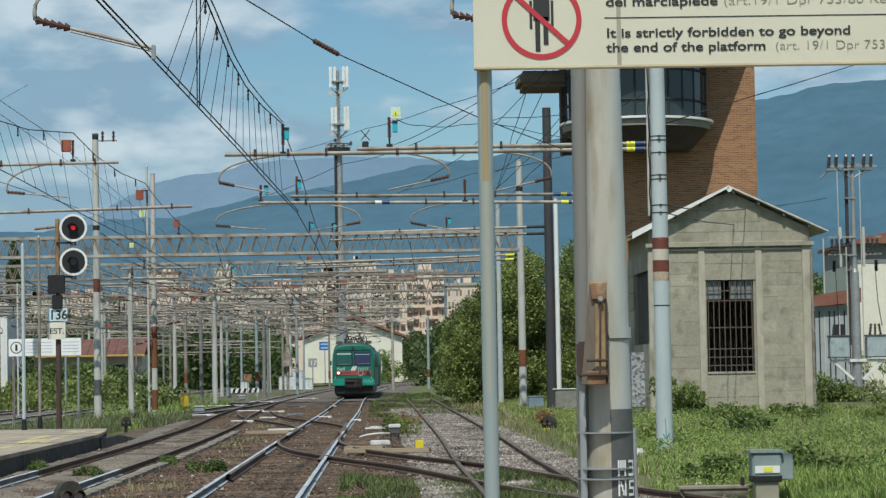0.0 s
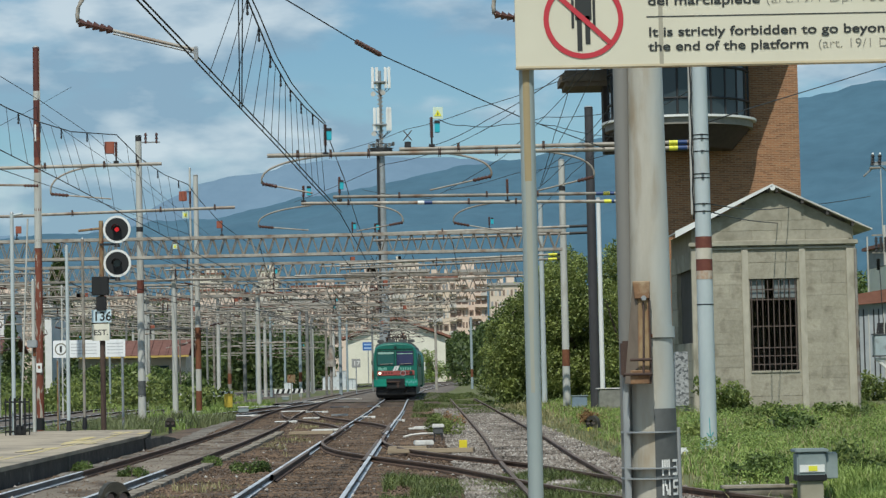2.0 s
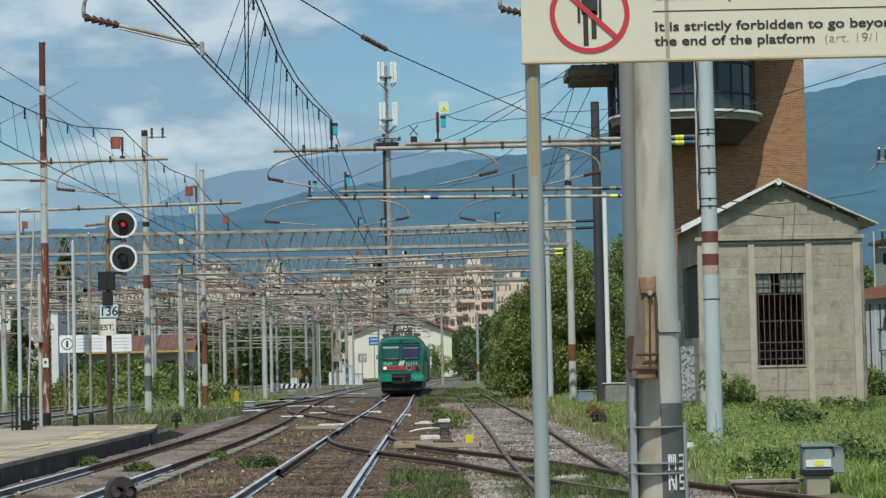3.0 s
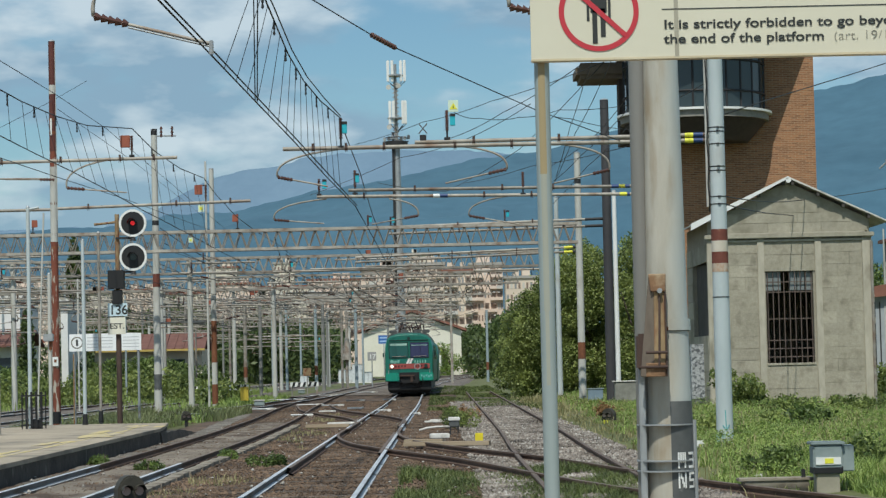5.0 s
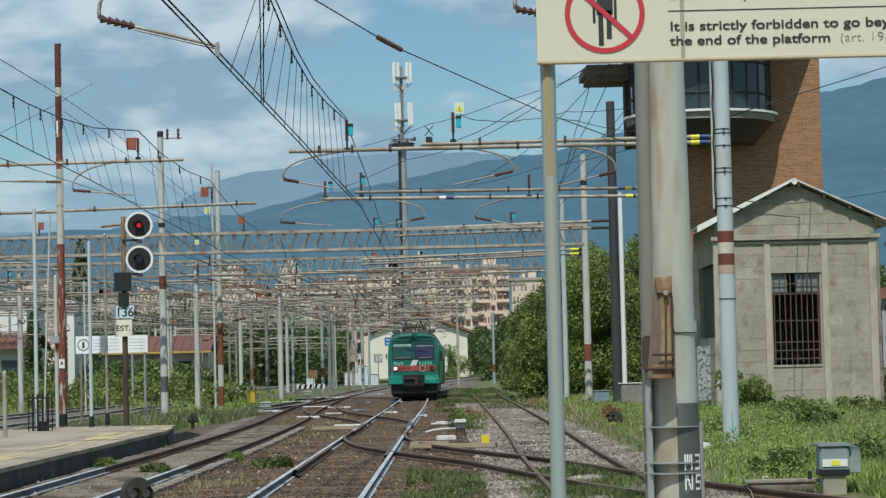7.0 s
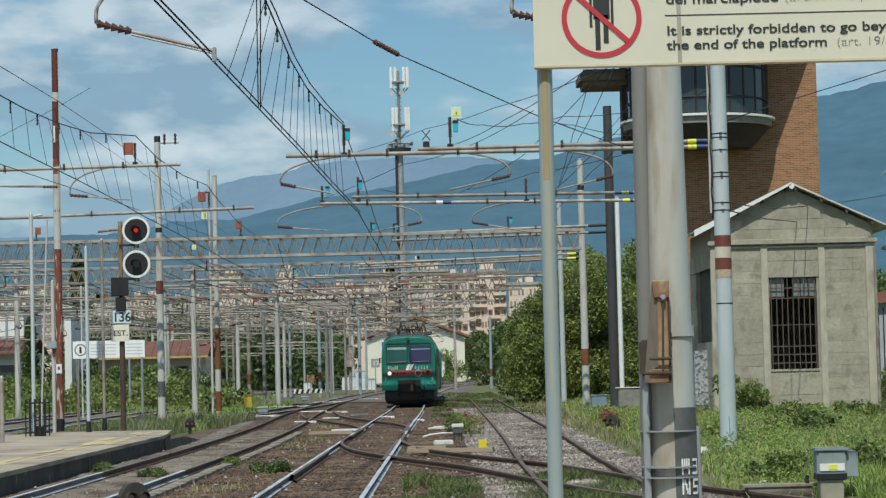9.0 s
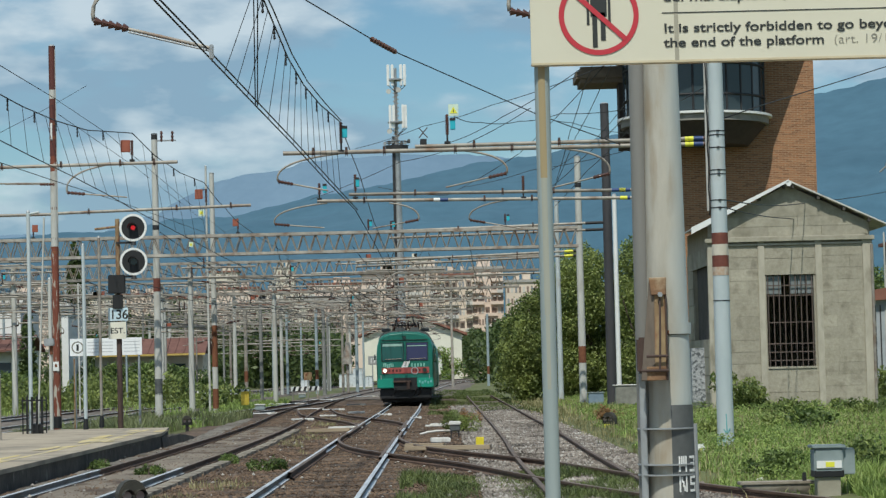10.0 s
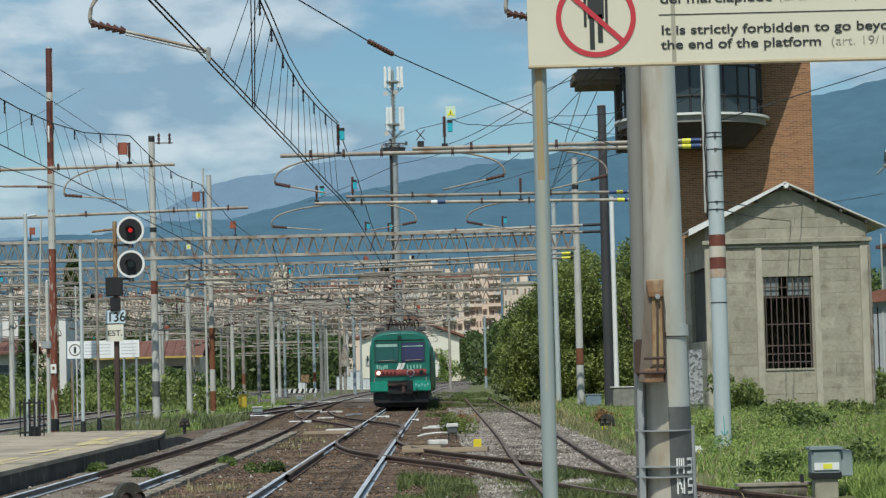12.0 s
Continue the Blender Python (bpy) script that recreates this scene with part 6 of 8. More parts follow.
def brickwork():
    m = surface("brickwork", (0.2, 0.08, 0.04), (0.4, 0.19, 0.1), 6, 0.5, 0.9, bump=0.2)
    n, l = m.node_tree.nodes, m.node_tree.links
    b = n["Principled BSDF"]
    tc, mp, br = n.new("ShaderNodeTexCoord"), n.new("ShaderNodeMapping"), n.new("ShaderNodeTexBrick")
    mp.inputs["Rotation"].default_value = (radians(90), 0, 0)
    l.new(tc.outputs["Object"], mp.inputs["Vector"])
    l.new(mp.outputs["Vector"], br.inputs["Vector"])
    br.inputs["Scale"].default_value = 1.0
    br.inputs["Brick Width"].default_value, br.inputs["Row Height"].default_value, br.inputs["Mortar Size"].default_value = 0.30, 0.080, 0.012
    br.inputs["Color1"].default_value, br.inputs["Color2"].default_value, br.inputs["Mortar"].default_value = (0.36, 0.162, 0.075, 1), (0.20, 0.086, 0.043, 1), (0.36, 0.25, 0.155, 1)
    l.new(br.outputs["Color"], b.inputs["Base Color"])
    return m


BRICKWALL = brickwork()
# brown render darkened to carry the shade under the cabin
SHADERENDER = surface("shade_darkened_render", (0.035, 0.026, 0.022), (0.075, 0.058, 0.048), 4, 0.6, 0.85)
GREYLEDGE = surface("grey_ledge", (0.2, 0.19, 0.17), (0.32, 0.3, 0.27), 4, 1, 0.9)
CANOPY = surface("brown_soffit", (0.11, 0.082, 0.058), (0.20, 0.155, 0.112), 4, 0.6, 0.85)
PANE = plain("dim_window_glass", (0.035, 0.05, 0.055), 0.12)
tower()


# ---------------------------------------------------------------- transformer pole and house on the right
def transformer_pole():
    p0 = (22.74, 112.00, -0.41)
    t = thing("transformer_pole", "grey steel pole carrying two transformers and a crossarm", "pole", (p0[0], p0[1], -0.05))
    k = 112 / 4200

    def zz(y):
        return 1.72 + (633 - y) * k
    part("shaft", tube(B(), (0, 0, -0.3), (0, 0, zz(470)), 0.25, 0.2, 16), GALV, t)
    part("neck", tube(B(), (0, 0, zz(470)), (0, 0, zz(463)), 0.2, 0.12, 16), GALV, t)
    part("upper_shaft", tube(B(), (0, 0, zz(463)), (0, 0, zz(275)), 0.12, 0.09, 12), GALV, t)
    part("second_shaft", tube(B(), (-0.30, 0.1, zz(600)), (-0.27, 0.1, zz(280)), 0.09, 0.08, 10), DARKPOLE, t, "dark weathered second shaft")
    for y in (338, 408, 440, 466, 625):
        part("clamp", box(B(), (-0.14, 0.02, zz(y)), (0.5, 0.32, 0.09), 0, 0.02), OLDGALV, t)
    # three phases on the crossarm, each a pair of dark insulators with bright caps
    part("crossarm", box(B(), (0, -0.1, zz(281)), (2.3, 0.1, 0.1)), GALV, t)
    part("crossarm", box(B(), (0, 0.12, zz(277)), (2.1, 0.08, 0.08)), GALV, t)
    for x in (-1.0, -0.2, 0.66):
        for e in (-0.14, 0.2):
            ins = part("pin_insulator", insulator(B(), (x + e, -0.1, zz(283)), (x + e + 0.05, -0.1, zz(263)), 0.11, 4), DARKSTEEL, t)
            part("cap", tube(B(), (x + e + 0.05, -0.1, zz(263)), (x + e + 0.06, -0.1, zz(260)), 0.06, 0.03, 8), WHITE, ins)
        part("saddle", box(B(), (x, -0.05, zz(287)), (0.5, 0.26, 0.1), 0, 0.02), OLDGALV, t)
    for x in (-0.75, 0.75):
        part("arm_brace", tube(B(), (x, 0, zz(284)), (0, 0, zz(303)), 0.035, n=6), GALV, t)
    part("outrigger", insulator(B(), (-1.1, 0, zz(287)), (-1.55, 0, zz(302)), 0.06, 5), GALV, t)
    # switchgear half way down
    for side in (-1, 1):
        frame_x = side * 0.55
        part("switch_frame", box(B(), (frame_x - 0.12, -0.12, zz(425)), (0.12, 0.12, 1.9)), OLDWHITE, t, "pale upright of the switchgear")
        for e in (-0.22, 0.0, 0.22):
            part("switch_insulator", insulator(B(), (frame_x + side * 0.3 + e, -0.15, zz(436)), (frame_x + side * 0.3 + e, -0.15, zz(410)), 0.09, 5), DARKSTEEL, t)
        part("switch_bar", box(B(), (frame_x + side * 0.25, -0.12, zz(407)), (0.95, 0.08, 0.07)), OLDGALV, t)
        part("switch_bar", box(B(), (frame_x + side * 0.25, -0.12, zz(438)), (0.95, 0.08, 0.07)), OLDGALV, t)
        part("hanging_insulator", insulator(B(), (side * 1.0, -0.16, zz(449)), (side * 1.0, -0.16, zz(469)), 0.11, 6), DARKSTEEL, t)
        # blue-grey tank on its bracket
        tank = part("transformer", box(B(), (side * 0.88, -0.1, zz(603)), (0.9, 0.62, 0.98), 0, 0.03), TANK, t, "pale blue grey transformer tank")
        part("tank_lid", box(B(), (side * 0.88, -0.1, zz(583)), (0.98, 0.7, 0.07), 0, 0.01), DARKFIELD, tank)
        part("tank_rim", box(B(), (side * 0.88, -0.1, zz(621)), (0.95, 0.66, 0.06), 0, 0.01), DARKFIELD, tank)
        for e in (-0.41, -0.2, 0.0, 0.2, 0.41):
            part("cooling_rib", box(B(), (side * 0.88 + e, -0.425, zz(603)), (0.022, 0.03, 0.86)), TANK, tank)
        for e in (-0.26, 0.0, 0.26):
            part("bushing", insulator(B(), (side * 0.88 + e, -0.1, zz(582)), (side * 0.88 + e * 0.7, -0.1, zz(562)), 0.075, 4), DARKSTEEL, tank)
        part("support", box(B(), (side * 0.62, -0.1, zz(627)), (1.3, 0.4, 0.14), 0, 0.01), WHITE, t)
        bm = B()
        box(bm, (0, 0, 0), (1.25, 0.12, 0.13), 0, 0.01)
        bmesh.ops.transform(bm, matrix=pose(side * 0.68, -0.2, zz(645), 0, -side * 43, 0), verts=bm.verts)
        part("brace", bm, WHITE, t, "white slanting brace")
    part("drop_rod", tube(B(), (-0.75, -0.2, zz(405)), (-0.76, -0.2, zz(290)), 0.028, n=6), OLDWHITE, t)
    part("drop_rod", tube(B(), (0.32, -0.2, zz(725)), (0.30, -0.2, zz(288)), 0.028, n=6), OLDWHITE, t)
    part("drop_rod", tube(B(), (-0.40, -0.2, -0.1), (-0.42, -0.2, zz(425)), 0.035, n=6), OLDWHITE, t)
    part("drop_cable", pipe(B(), [(0.95, -0.2, zz(470)), (1.02, -0.2, zz(520)), (1.2, -0.2, zz(566))], 0.02, 5), DARKSTEEL, t)
    part("drop_cable", pipe(B(), [(-0.95, -0.2, zz(470)), (-0.9, -0.2, zz(520)), (-0.85, -0.2, zz(566))], 0.02, 5), DARKSTEEL, t)


TANK = surface("pale_blue_tank", (0.30, 0.37, 0.40), (0.43, 0.50, 0.52), 3, 1, 0.5, stain=(0.27, 0.3, 0.3))
transformer_pole()


def house():
    c = (28.10, 132.00, -0.74)
    h = thing("house", "cream rendered house with red tiled roof", "house", (c[0], c[1], -0.1))
    k = 132 / 4200

    def zz(y):
        return 1.77 + (633 - y) * k
    part("wall", box(B(), (3.0, 5, zz(455) / 2), (8.2, 9.8, zz(455))), CREAM, h)
    part("frieze", box(B(), (3.0, 5, zz(436)), (8.25, 9.85, zz(418) - zz(455))), surface("grey_band", (0.18, 0.19, 0.19), (0.28, 0.29, 0.29), 3, 1, 0.9), h)
    bm = B()
    prism(bm, [(-1.4, zz(420)), (7.4, zz(420)), (7.4, zz(414)), (3.0, zz(380)), (-1.4, zz(414))], -0.5, 10.4)
    part("roof", bm, ROOFTILE, h, "red tiled roof")
    for x in (1.4, 4.2):
        win = part("window", box(B(), (x, -0.0, zz(520)), (1.0, 0.08, 1.5)), WHITE, h)
        part("pane", box(B(), (x, -0.045, zz(520)), (0.84, 0.03, 1.34)), GLASS, win)
    a = (23.40, 122.00, -0.51)
    e = thing("annex", "low grey slatted annex with red tiled roof", "annex", (a[0], a[1], -0.1))
    k2 = 122 / 4200

    def za(y):
        return 1.77 + (633 - y) * k2
    part("wall", box(B(), (0.1, 3, za(528) / 2), (2.6, 6, za(528))), surface("pale_slatted_wall", (0.30, 0.33, 0.36), (0.45, 0.48, 0.5), 3, 1, 0.8), e)
    for x in range(9):
        part("slat", box(B(), (-1.05 + x * 0.26, -0.03, za(600)), (0.06, 0.05, 3.6)), DARKSTEEL if x % 3 else OLDWHITE, e)
    part("dark_opening", box(B(), (0.5, -0.01, za(590)), (0.5, 0.06, 1.6)), DARKSTEEL, e)
    bm = B()
    prism(bm, [(-1.7, za(532)), (1.6, za(524)), (1.6, za(498)), (-1.7, za(515))], -0.4, 6.2)
    part("roof", bm, ROOFTILE, e, "red tiled roof")


house()
pole((26.6, 140.0, -0.1), 9.2, 0.07, 0.05, OLDWHITE, "thin white aerial pole beside the annex", (), "aerial_pole")


# ---------------------------------------------------------------- far buildings
def slab_building(name, u0, u1, top, d, wall, label, rows, cols, roof=None, glass=None, balconies=False, base=662):
    k = d / 4200
    x0, x1, z = (u0 - 784) * k, (u1 - 784) * k, (656 - top) * k + 1.67
    b = thing(name, label, "building", ((x0 + x1) / 2, d, 0), group="far buildings")
    w = x1 - x0
    part("wall", box(B(), (0, 6, z / 2 - 1), (w, 12, z + 2)), wall, b)
    part("roof", box(B(), (0, 6, z + 0.35), (w + 1.0, 12.8, 0.7)), roof or ROOFTILE, b)
    step = min(3.1, z / max(rows, 1))
    for i in range(rows):
        for j in range(cols):
            x, zz = -w / 2 + (j + 0.5) * w / cols, z - 1.9 - i * step
            if zz < 1:
                continue
            bay = w / cols
            if balconies and (j + i // 3) % 3 != 2:
                # flat panel on the wall; its dark colour replaces the shade of a recess
                part("loggia", box(B(), (x, -0.03, zz + 0.1), (bay * rng.uniform(0.6, 0.92), 0.12, 1.75)), rng.choice((LOGGIASHADE, LOGGIASHADE, SHUTTER)), b, "loggia opening with painted-in shade")
                part("balcony", box(B(), (x, -0.7, zz - 1.1), (bay * 0.96, 1.3, 0.85)), rng.choice((wall, wall, PALEWIN)), b)
                part("awning", box(B(), (x + rng.uniform(-0.2, 0.2) * bay, -0.5, zz + 0.7), (bay * 0.4, 0.7, 0.35)), rng.choice((PALEWIN, SHUTTER, wall)), b)
            else:
                for e in (-0.24, 0.24):
                    part("window", box(B(), (x + e * bay, -0.03, zz), (min(1.1, bay * 0.26), 0.12, 1.55)), glass or rng.choice((SHUTTER, SHUTTER, DULLWIN, PALEWIN)), b)
    for k in range(2):
        part("penthouse", box(B(), (rng.uniform(-0.3, 0.3) * w, 6, z + 1.3), (w * rng.uniform(0.12, 0.26), 6, 2.2)), wall, b)
    part("aerial", tube(B(), (rng.uniform(-0.4, 0.4) * w, 5, z), (rng.uniform(-0.4, 0.4) * w, 5, z + 4.5), 0.09, n=5), DARKSTEEL, b)
    return b


PALEWIN = plain("pale_blind", (0.55, 0.52, 0.48), 0.7)
DULLWIN = plain("grey_window", (0.27, 0.27, 0.28), 0.4)
SHUTTER = plain("dark_shutter", (0.24, 0.17, 0.135), 0.7)
LOGGIASHADE = plain("loggia_shade_paint", (0.22, 0.17, 0.14), 0.8)
PINK = surface("pink_render", (0.66, 0.52, 0.43), (0.76, 0.62, 0.52), 0.6, 0.08, 0.9, bump=0)
PEACH = surface("peach_render", (0.62, 0.51, 0.41), (0.73, 0.61, 0.50), 0.6, 0.08, 0.9, bump=0)
OCHRE = surface("pale_ochre_render", (0.58, 0.52, 0.42), (0.70, 0.64, 0.54), 0.6, 0.08, 0.9, bump=0)
FLATROOF = surface("grey_flat_roof", (0.3, 0.28, 0.26), (0.42, 0.4, 0.37), 1, 0.1, 0.9, bump=0)
for u0, u1, top, d, wall, rows, cols, balc in ((655, 735, 485, 560, PINK, 5, 6, True), (735, 800, 478, 600, PEACH, 6, 5, True), (800, 850, 492, 540, PEACH, 5, 4, True), (848, 905, 480, 640, PINK, 6, 5, True),
                                               (560, 655, 502, 700, PINK, 5, 8, True), (470, 560, 512, 760, OCHRE, 4, 8, False), (380, 470, 505, 800, PINK, 4, 8, False), (300, 375, 520, 720, OCHRE, 4, 6, False),
                                               (220, 300, 512, 820, PEACH, 4, 6, False), (120, 210, 516, 760, OCHRE, 4, 7, False), (20, 110, 505, 800, PINK, 5, 7, False), (-60, 20, 510, 700, PEACH, 4, 6, False),
                                               (500, 535, 470, 950, OCHRE, 4, 3, False), (385, 435, 475, 1000, OCHRE, 3, 4, False), (740, 780, 460, 900, OCHRE, 3, 3, False), (910, 980, 505, 620, PEACH, 4, 5, False),
                                               (560, 640, 530, 500, PINK, 3, 7, True), (430, 520, 535, 470, OCHRE, 3, 6, False)):
    slab_building("apartment_block", u0, u1, top, d, wall, "far apartment block with shuttered windows", rows, cols, FLATROOF if cols % 2 else ROOFTILE, None, balc)


def station_house():
    c = (-4.30, 430.00, 1.57)
    k = 430 / 4200
    h = thing("station_house", "cream gabled railway house with red tiled roof", "house", (c[0], c[1], -0.1))

    def zz(y):
        return 1.77 + (654 - y) * k
    half = 92 * k
    bm = B()
    prism(bm, [(-half + 0.5, 0), (half - 0.5, 0), (half - 0.5, zz(592)), (0, zz(560)), (-half + 0.5, zz(595))], 0, 12)
    part("wall", bm, CREAM, h)
    for side in (-1, 1):
        bm = B()
        pts = [(0, zz(552)), (side * (half + 0.5), zz(590)), (side * (half + 0.5), zz(594)), (0, zz(558))]
        prism(bm, pts if side < 0 else pts[::-1], -0.9, 12.5)
        part("roof_slope", bm, ROOFTILE, h, "red tiled roof slope")
    part("lean_to", box(B(), (40 * k, -1.2, zz(645)), (22 * k, 2.2, 36 * k)), WHITE, h)
    bm = B()
    prism(bm, [(28 * k, zz(618)), (62 * k, zz(634)), (62 * k, zz(630)), (28 * k, zz(611))], -2.8, 0)
    part("canopy", bm, DARKWOOD, h)
    part("side_door", box(B(), (57 * k, -0.05, zz(648)), (7 * k, 0.2, 24 * k)), OLDGALV, h)
    b = thing("station_sign", "small blue station sign on a post", "sign", (-6.56, 300.00, 5.11))
    part("panel", box(B(), (0, 0, 0), (1.35, 0.06, 1.05)), plain("sign_blue", (0.03, 0.13, 0.42), 0.5), b)
    for i in range(2):
        part("text_bar", box(B(), (0, -0.04, 0.22 - i * 0.45), (1.0, 0.02, 0.2)), plain("pale_text", (0.35, 0.5, 0.7), 0.5), b)
    part("post", tube(B(), (0, 0.05, -4.6), (0, 0.05, 0.5), 0.06, n=6), GALV, b)
    b = thing("number_sign", "grey sign with the number seventeen", "sign", (-5.54, 205.00, 2.59))
    part("panel", box(B(), (0, 0, 0), (0.75, 0.05, 0.75), 0, 0.02), plain("sign_grey", (0.32, 0.32, 0.31), 0.6), b)
    writing("17", (-0.26, -0.04, -0.2), 0.55, 0.5, WHITE, b, 0.01)
    part("post", tube(B(), (0, 0.05, -2.75), (0, 0.05, 0.2), 0.05, n=6), GALV, b)


station_house()


def telecom_mast():
    c = (-3.70, 252.00, 4.94)
    k = 252 / 4200
    t = thing("telecom_mast", "grey telecom mast with white panel antennas", "mast", (c[0], c[1], 0))

    def zz(y):
        return 1.67 + (655 - y) * k
    part("lower_shaft", tube(B(), (0, 0, 0), (0, 0, zz(400)), 0.62, 0.45, 14), GALV, t)
    part("shaft", tube(B(), (0, 0, zz(400)), (0, 0, zz(260)), 0.42, 0.35, 12), GALV, t)
    part("top_shaft", tube(B(), (0, 0, zz(260)), (0, 0, zz(118)), 0.2, 0.15, 10), GALV, t)
    bm = B()
    for i in range(30):
        tube(bm, (0.32 * (-1) ** i, -0.4, zz(262) + i * 0.22), (-0.32 * (-1) ** i, -0.4, zz(262) + (i + 1) * 0.22), 0.03, n=4)
    part("ladder", bm, OLDGALV, t)
    part("dark_cable_run", box(B(), (-0.36, -0.38, (zz(560) + zz(240)) / 2), (0.28, 0.15, zz(240) - zz(560))), DARKSTEEL, t)
    part("platform", tube(B(), (0, 0, zz(262)), (0, 0, zz(256)), 1.2, n=14), DARKSTEEL, t)
    for j, x in enumerate((-1.25, -0.8, -0.45, 0.5, 0.9, 1.3)):
        unit = part("radio_unit", box(B(), (x, -0.5 + 0.2 * (j % 2), zz(253) + 0.12 * (j % 3)), (0.3, 0.3, 0.42), 0, 0.04), DARKFIELD if j % 2 else GALV, t)
        part("bracket", tube(B(), (0, -0.1, zz(257)), (x, -0.4, zz(257)), 0.05, n=6), DARKSTEEL, unit)
    part("guard_ring", pipe(B(), [(1.3 * math.cos(a), 1.3 * math.sin(a), zz(250)) for a in np.linspace(0, 2 * math.pi, 25)], 0.05, 5), DARKSTEEL, t)
    for y0, y1, xs in ((150, 112, (-0.75, -0.3, 0.62, 1.0)), (226, 184, (-0.62, -0.25, 0.75, 1.02))):
        for x in xs:
            panel = part("panel_antenna", box(B(), (x, -0.45, (zz(y0) + zz(y1)) / 2), (0.3, 0.2, zz(y1) - zz(y0)), 0, 0.05), WHITE, t, "white panel antenna")
            part("feeder", tube(B(), (x + 0.06, -0.35, zz(y0)), (0.1, -0.2, zz(y0) - 0.8), 0.04, n=5), DARKSTEEL, panel)
        part("antenna_ring", tube(B(), (0, 0, zz(y0) + 0.6), (0, 0, zz(y0) + 0.75), 0.9, n=12), GALV, t)
    for x, y in ((-0.9, 160), (0.4, 158), (-0.9, 231)):
        part("dish", tube(B(), (x * 0.8, -0.6, zz(y)), (x * 0.8, -0.4, zz(y)), 0.27, 0.2, 18), OLDWHITE, t)


telecom_mast()


PALECASE = surface("pale_relay_cabinet", (0.50, 0.54, 0.56), (0.70, 0.73, 0.74), 3, 0.8, 0.6, stain=(0.42, 0.42, 0.4))
for x, y, w, h in ((-9.0, 270.0, 1.1, 2.1), (-10.4, 272.0, 1.6, 1.5), (-7.7, 268.0, 0.8, 1.2), (-11.6, 250.0, 0.9, 1.0), (-12.9, 232.0, 0.8, 1.1)):
    e = equipment("relay_cabinet", (x, y, -0.1), (w, 0.8, h), PALECASE, "pale grey relay cabinet beside the far tracks", GREYBOX)
    part("door_gap", box(B(), (0, -0.41, h * 0.5), (0.03, 0.01, h * 0.85)), DARKSTEEL, e)
    part("plinth", box(B(), (0, 0, 0.05), (w + 0.1, 0.9, 0.12)), SLAB, e)


# white sheds and a maroon roof beyond the platform
def low_building(u0, u1, top, base, d, wall, label, stripe=None, roof=None):
    k = d / 4200
    x0, x1 = (u0 - 784) * k, (u1 - 784) * k
    z0, z1 = 1.67 + (668 - base) * k, 1.67 + (668 - top) * k
    b = thing("low_building", label, "building", ((x0 + x1) / 2, d, 0))
    part("wall", box(B(), (0, 4, (z1 - 0.3) / 2), (x1 - x0, 8, z1 + 0.3)), wall, b)
    part("eaves_board", box(B(), (0, 3.9, z1 + 0.1), (x1 - x0 + 0.6, 8.8, 0.2)), roof or SLAB, b)
    if stripe:
        part("stripe", box(B(), (0, -0.03, z0 + 0.2), (x1 - x0, 0.06, 0.14)), stripe, b)
    return b


MAROON = surface("brown_red_roof_tiles", (0.11, 0.048, 0.038), (0.21, 0.10, 0.078), 3, 0.5, 0.85, stretch=(1, 4, 4))


def tiled_building(u0, u1, ridge, eave, d, wall, label, stripe=None):
    """A long low building whose tiled roof slopes down towards the tracks."""
    k = d / 4200
    x0, x1 = (u0 - 784) * k, (u1 - 784) * k
    zr, zw = 1.67 + (668 - ridge) * k, 1.67 + (668 - eave) * k
    w = x1 - x0
    b = thing("low_building", label, "building", ((x0 + x1) / 2, d, 0))
    part("wall", box(B(), (0, 3, (zw - 0.3) / 2), (w, 5.6, zw + 0.3)), wall, b)
    bm = B()
    rings = [[bm.verts.new((x, y, z)) for y, z in ((-0.7, zw - 0.1), (-0.7, zw + 0.06), (3, zr), (6.7, zw + 0.06), (6.7, zw - 0.1), (3, zr - 0.18))] for x in (-w / 2 - 0.3, w / 2 + 0.3)]
    for i in range(6):
        bm.faces.new((rings[0][i], rings[0][(i + 1) % 6], rings[1][(i + 1) % 6], rings[1][i]))
    bm.faces.new(rings[0][::-1]), bm.faces.new(rings[1])
    roof = part("roof", bm, MAROON, b, "brown red tiled roof")
    for j in range(int(w / 0.7)):
        part("tile_roll", tube(B(), (-w / 2 + j * 0.7, -0.7, zw + 0.075), (-w / 2 + j * 0.7, 3, zr + 0.015), 0.05, n=5), MAROON, roof)
    if stripe:
        part("gutter", box(B(), (0, -0.75, zw - 0.05), (w + 0.6, 0.1, 0.15)), stripe, b, "dull yellow gutter")
    for j in range(int(w / 2.6)):
        part("window", box(B(), (-w / 2 + 1.3 + j * 2.6, 0.18, zw * 0.55), (1.1, 0.1, zw * 0.45)), GLASS, b)


low_building(-80, 50, 532, 610, 175, WHITE, "white rendered shed beyond the platform")
tiled_building(-80, 58, 588, 616, 168, CREAM, "low cream building with brown red tiled roof")
tiled_building(180, 370, 600, 629, 185, OCHRE, "low building with brown red tiled roof and yellow gutter", plain("dull_yellow", (0.5, 0.36, 0.1), 0.7))
low_building(122, 134, 540, 650, 175, WHITE, "narrow white cabin beyond the platform")


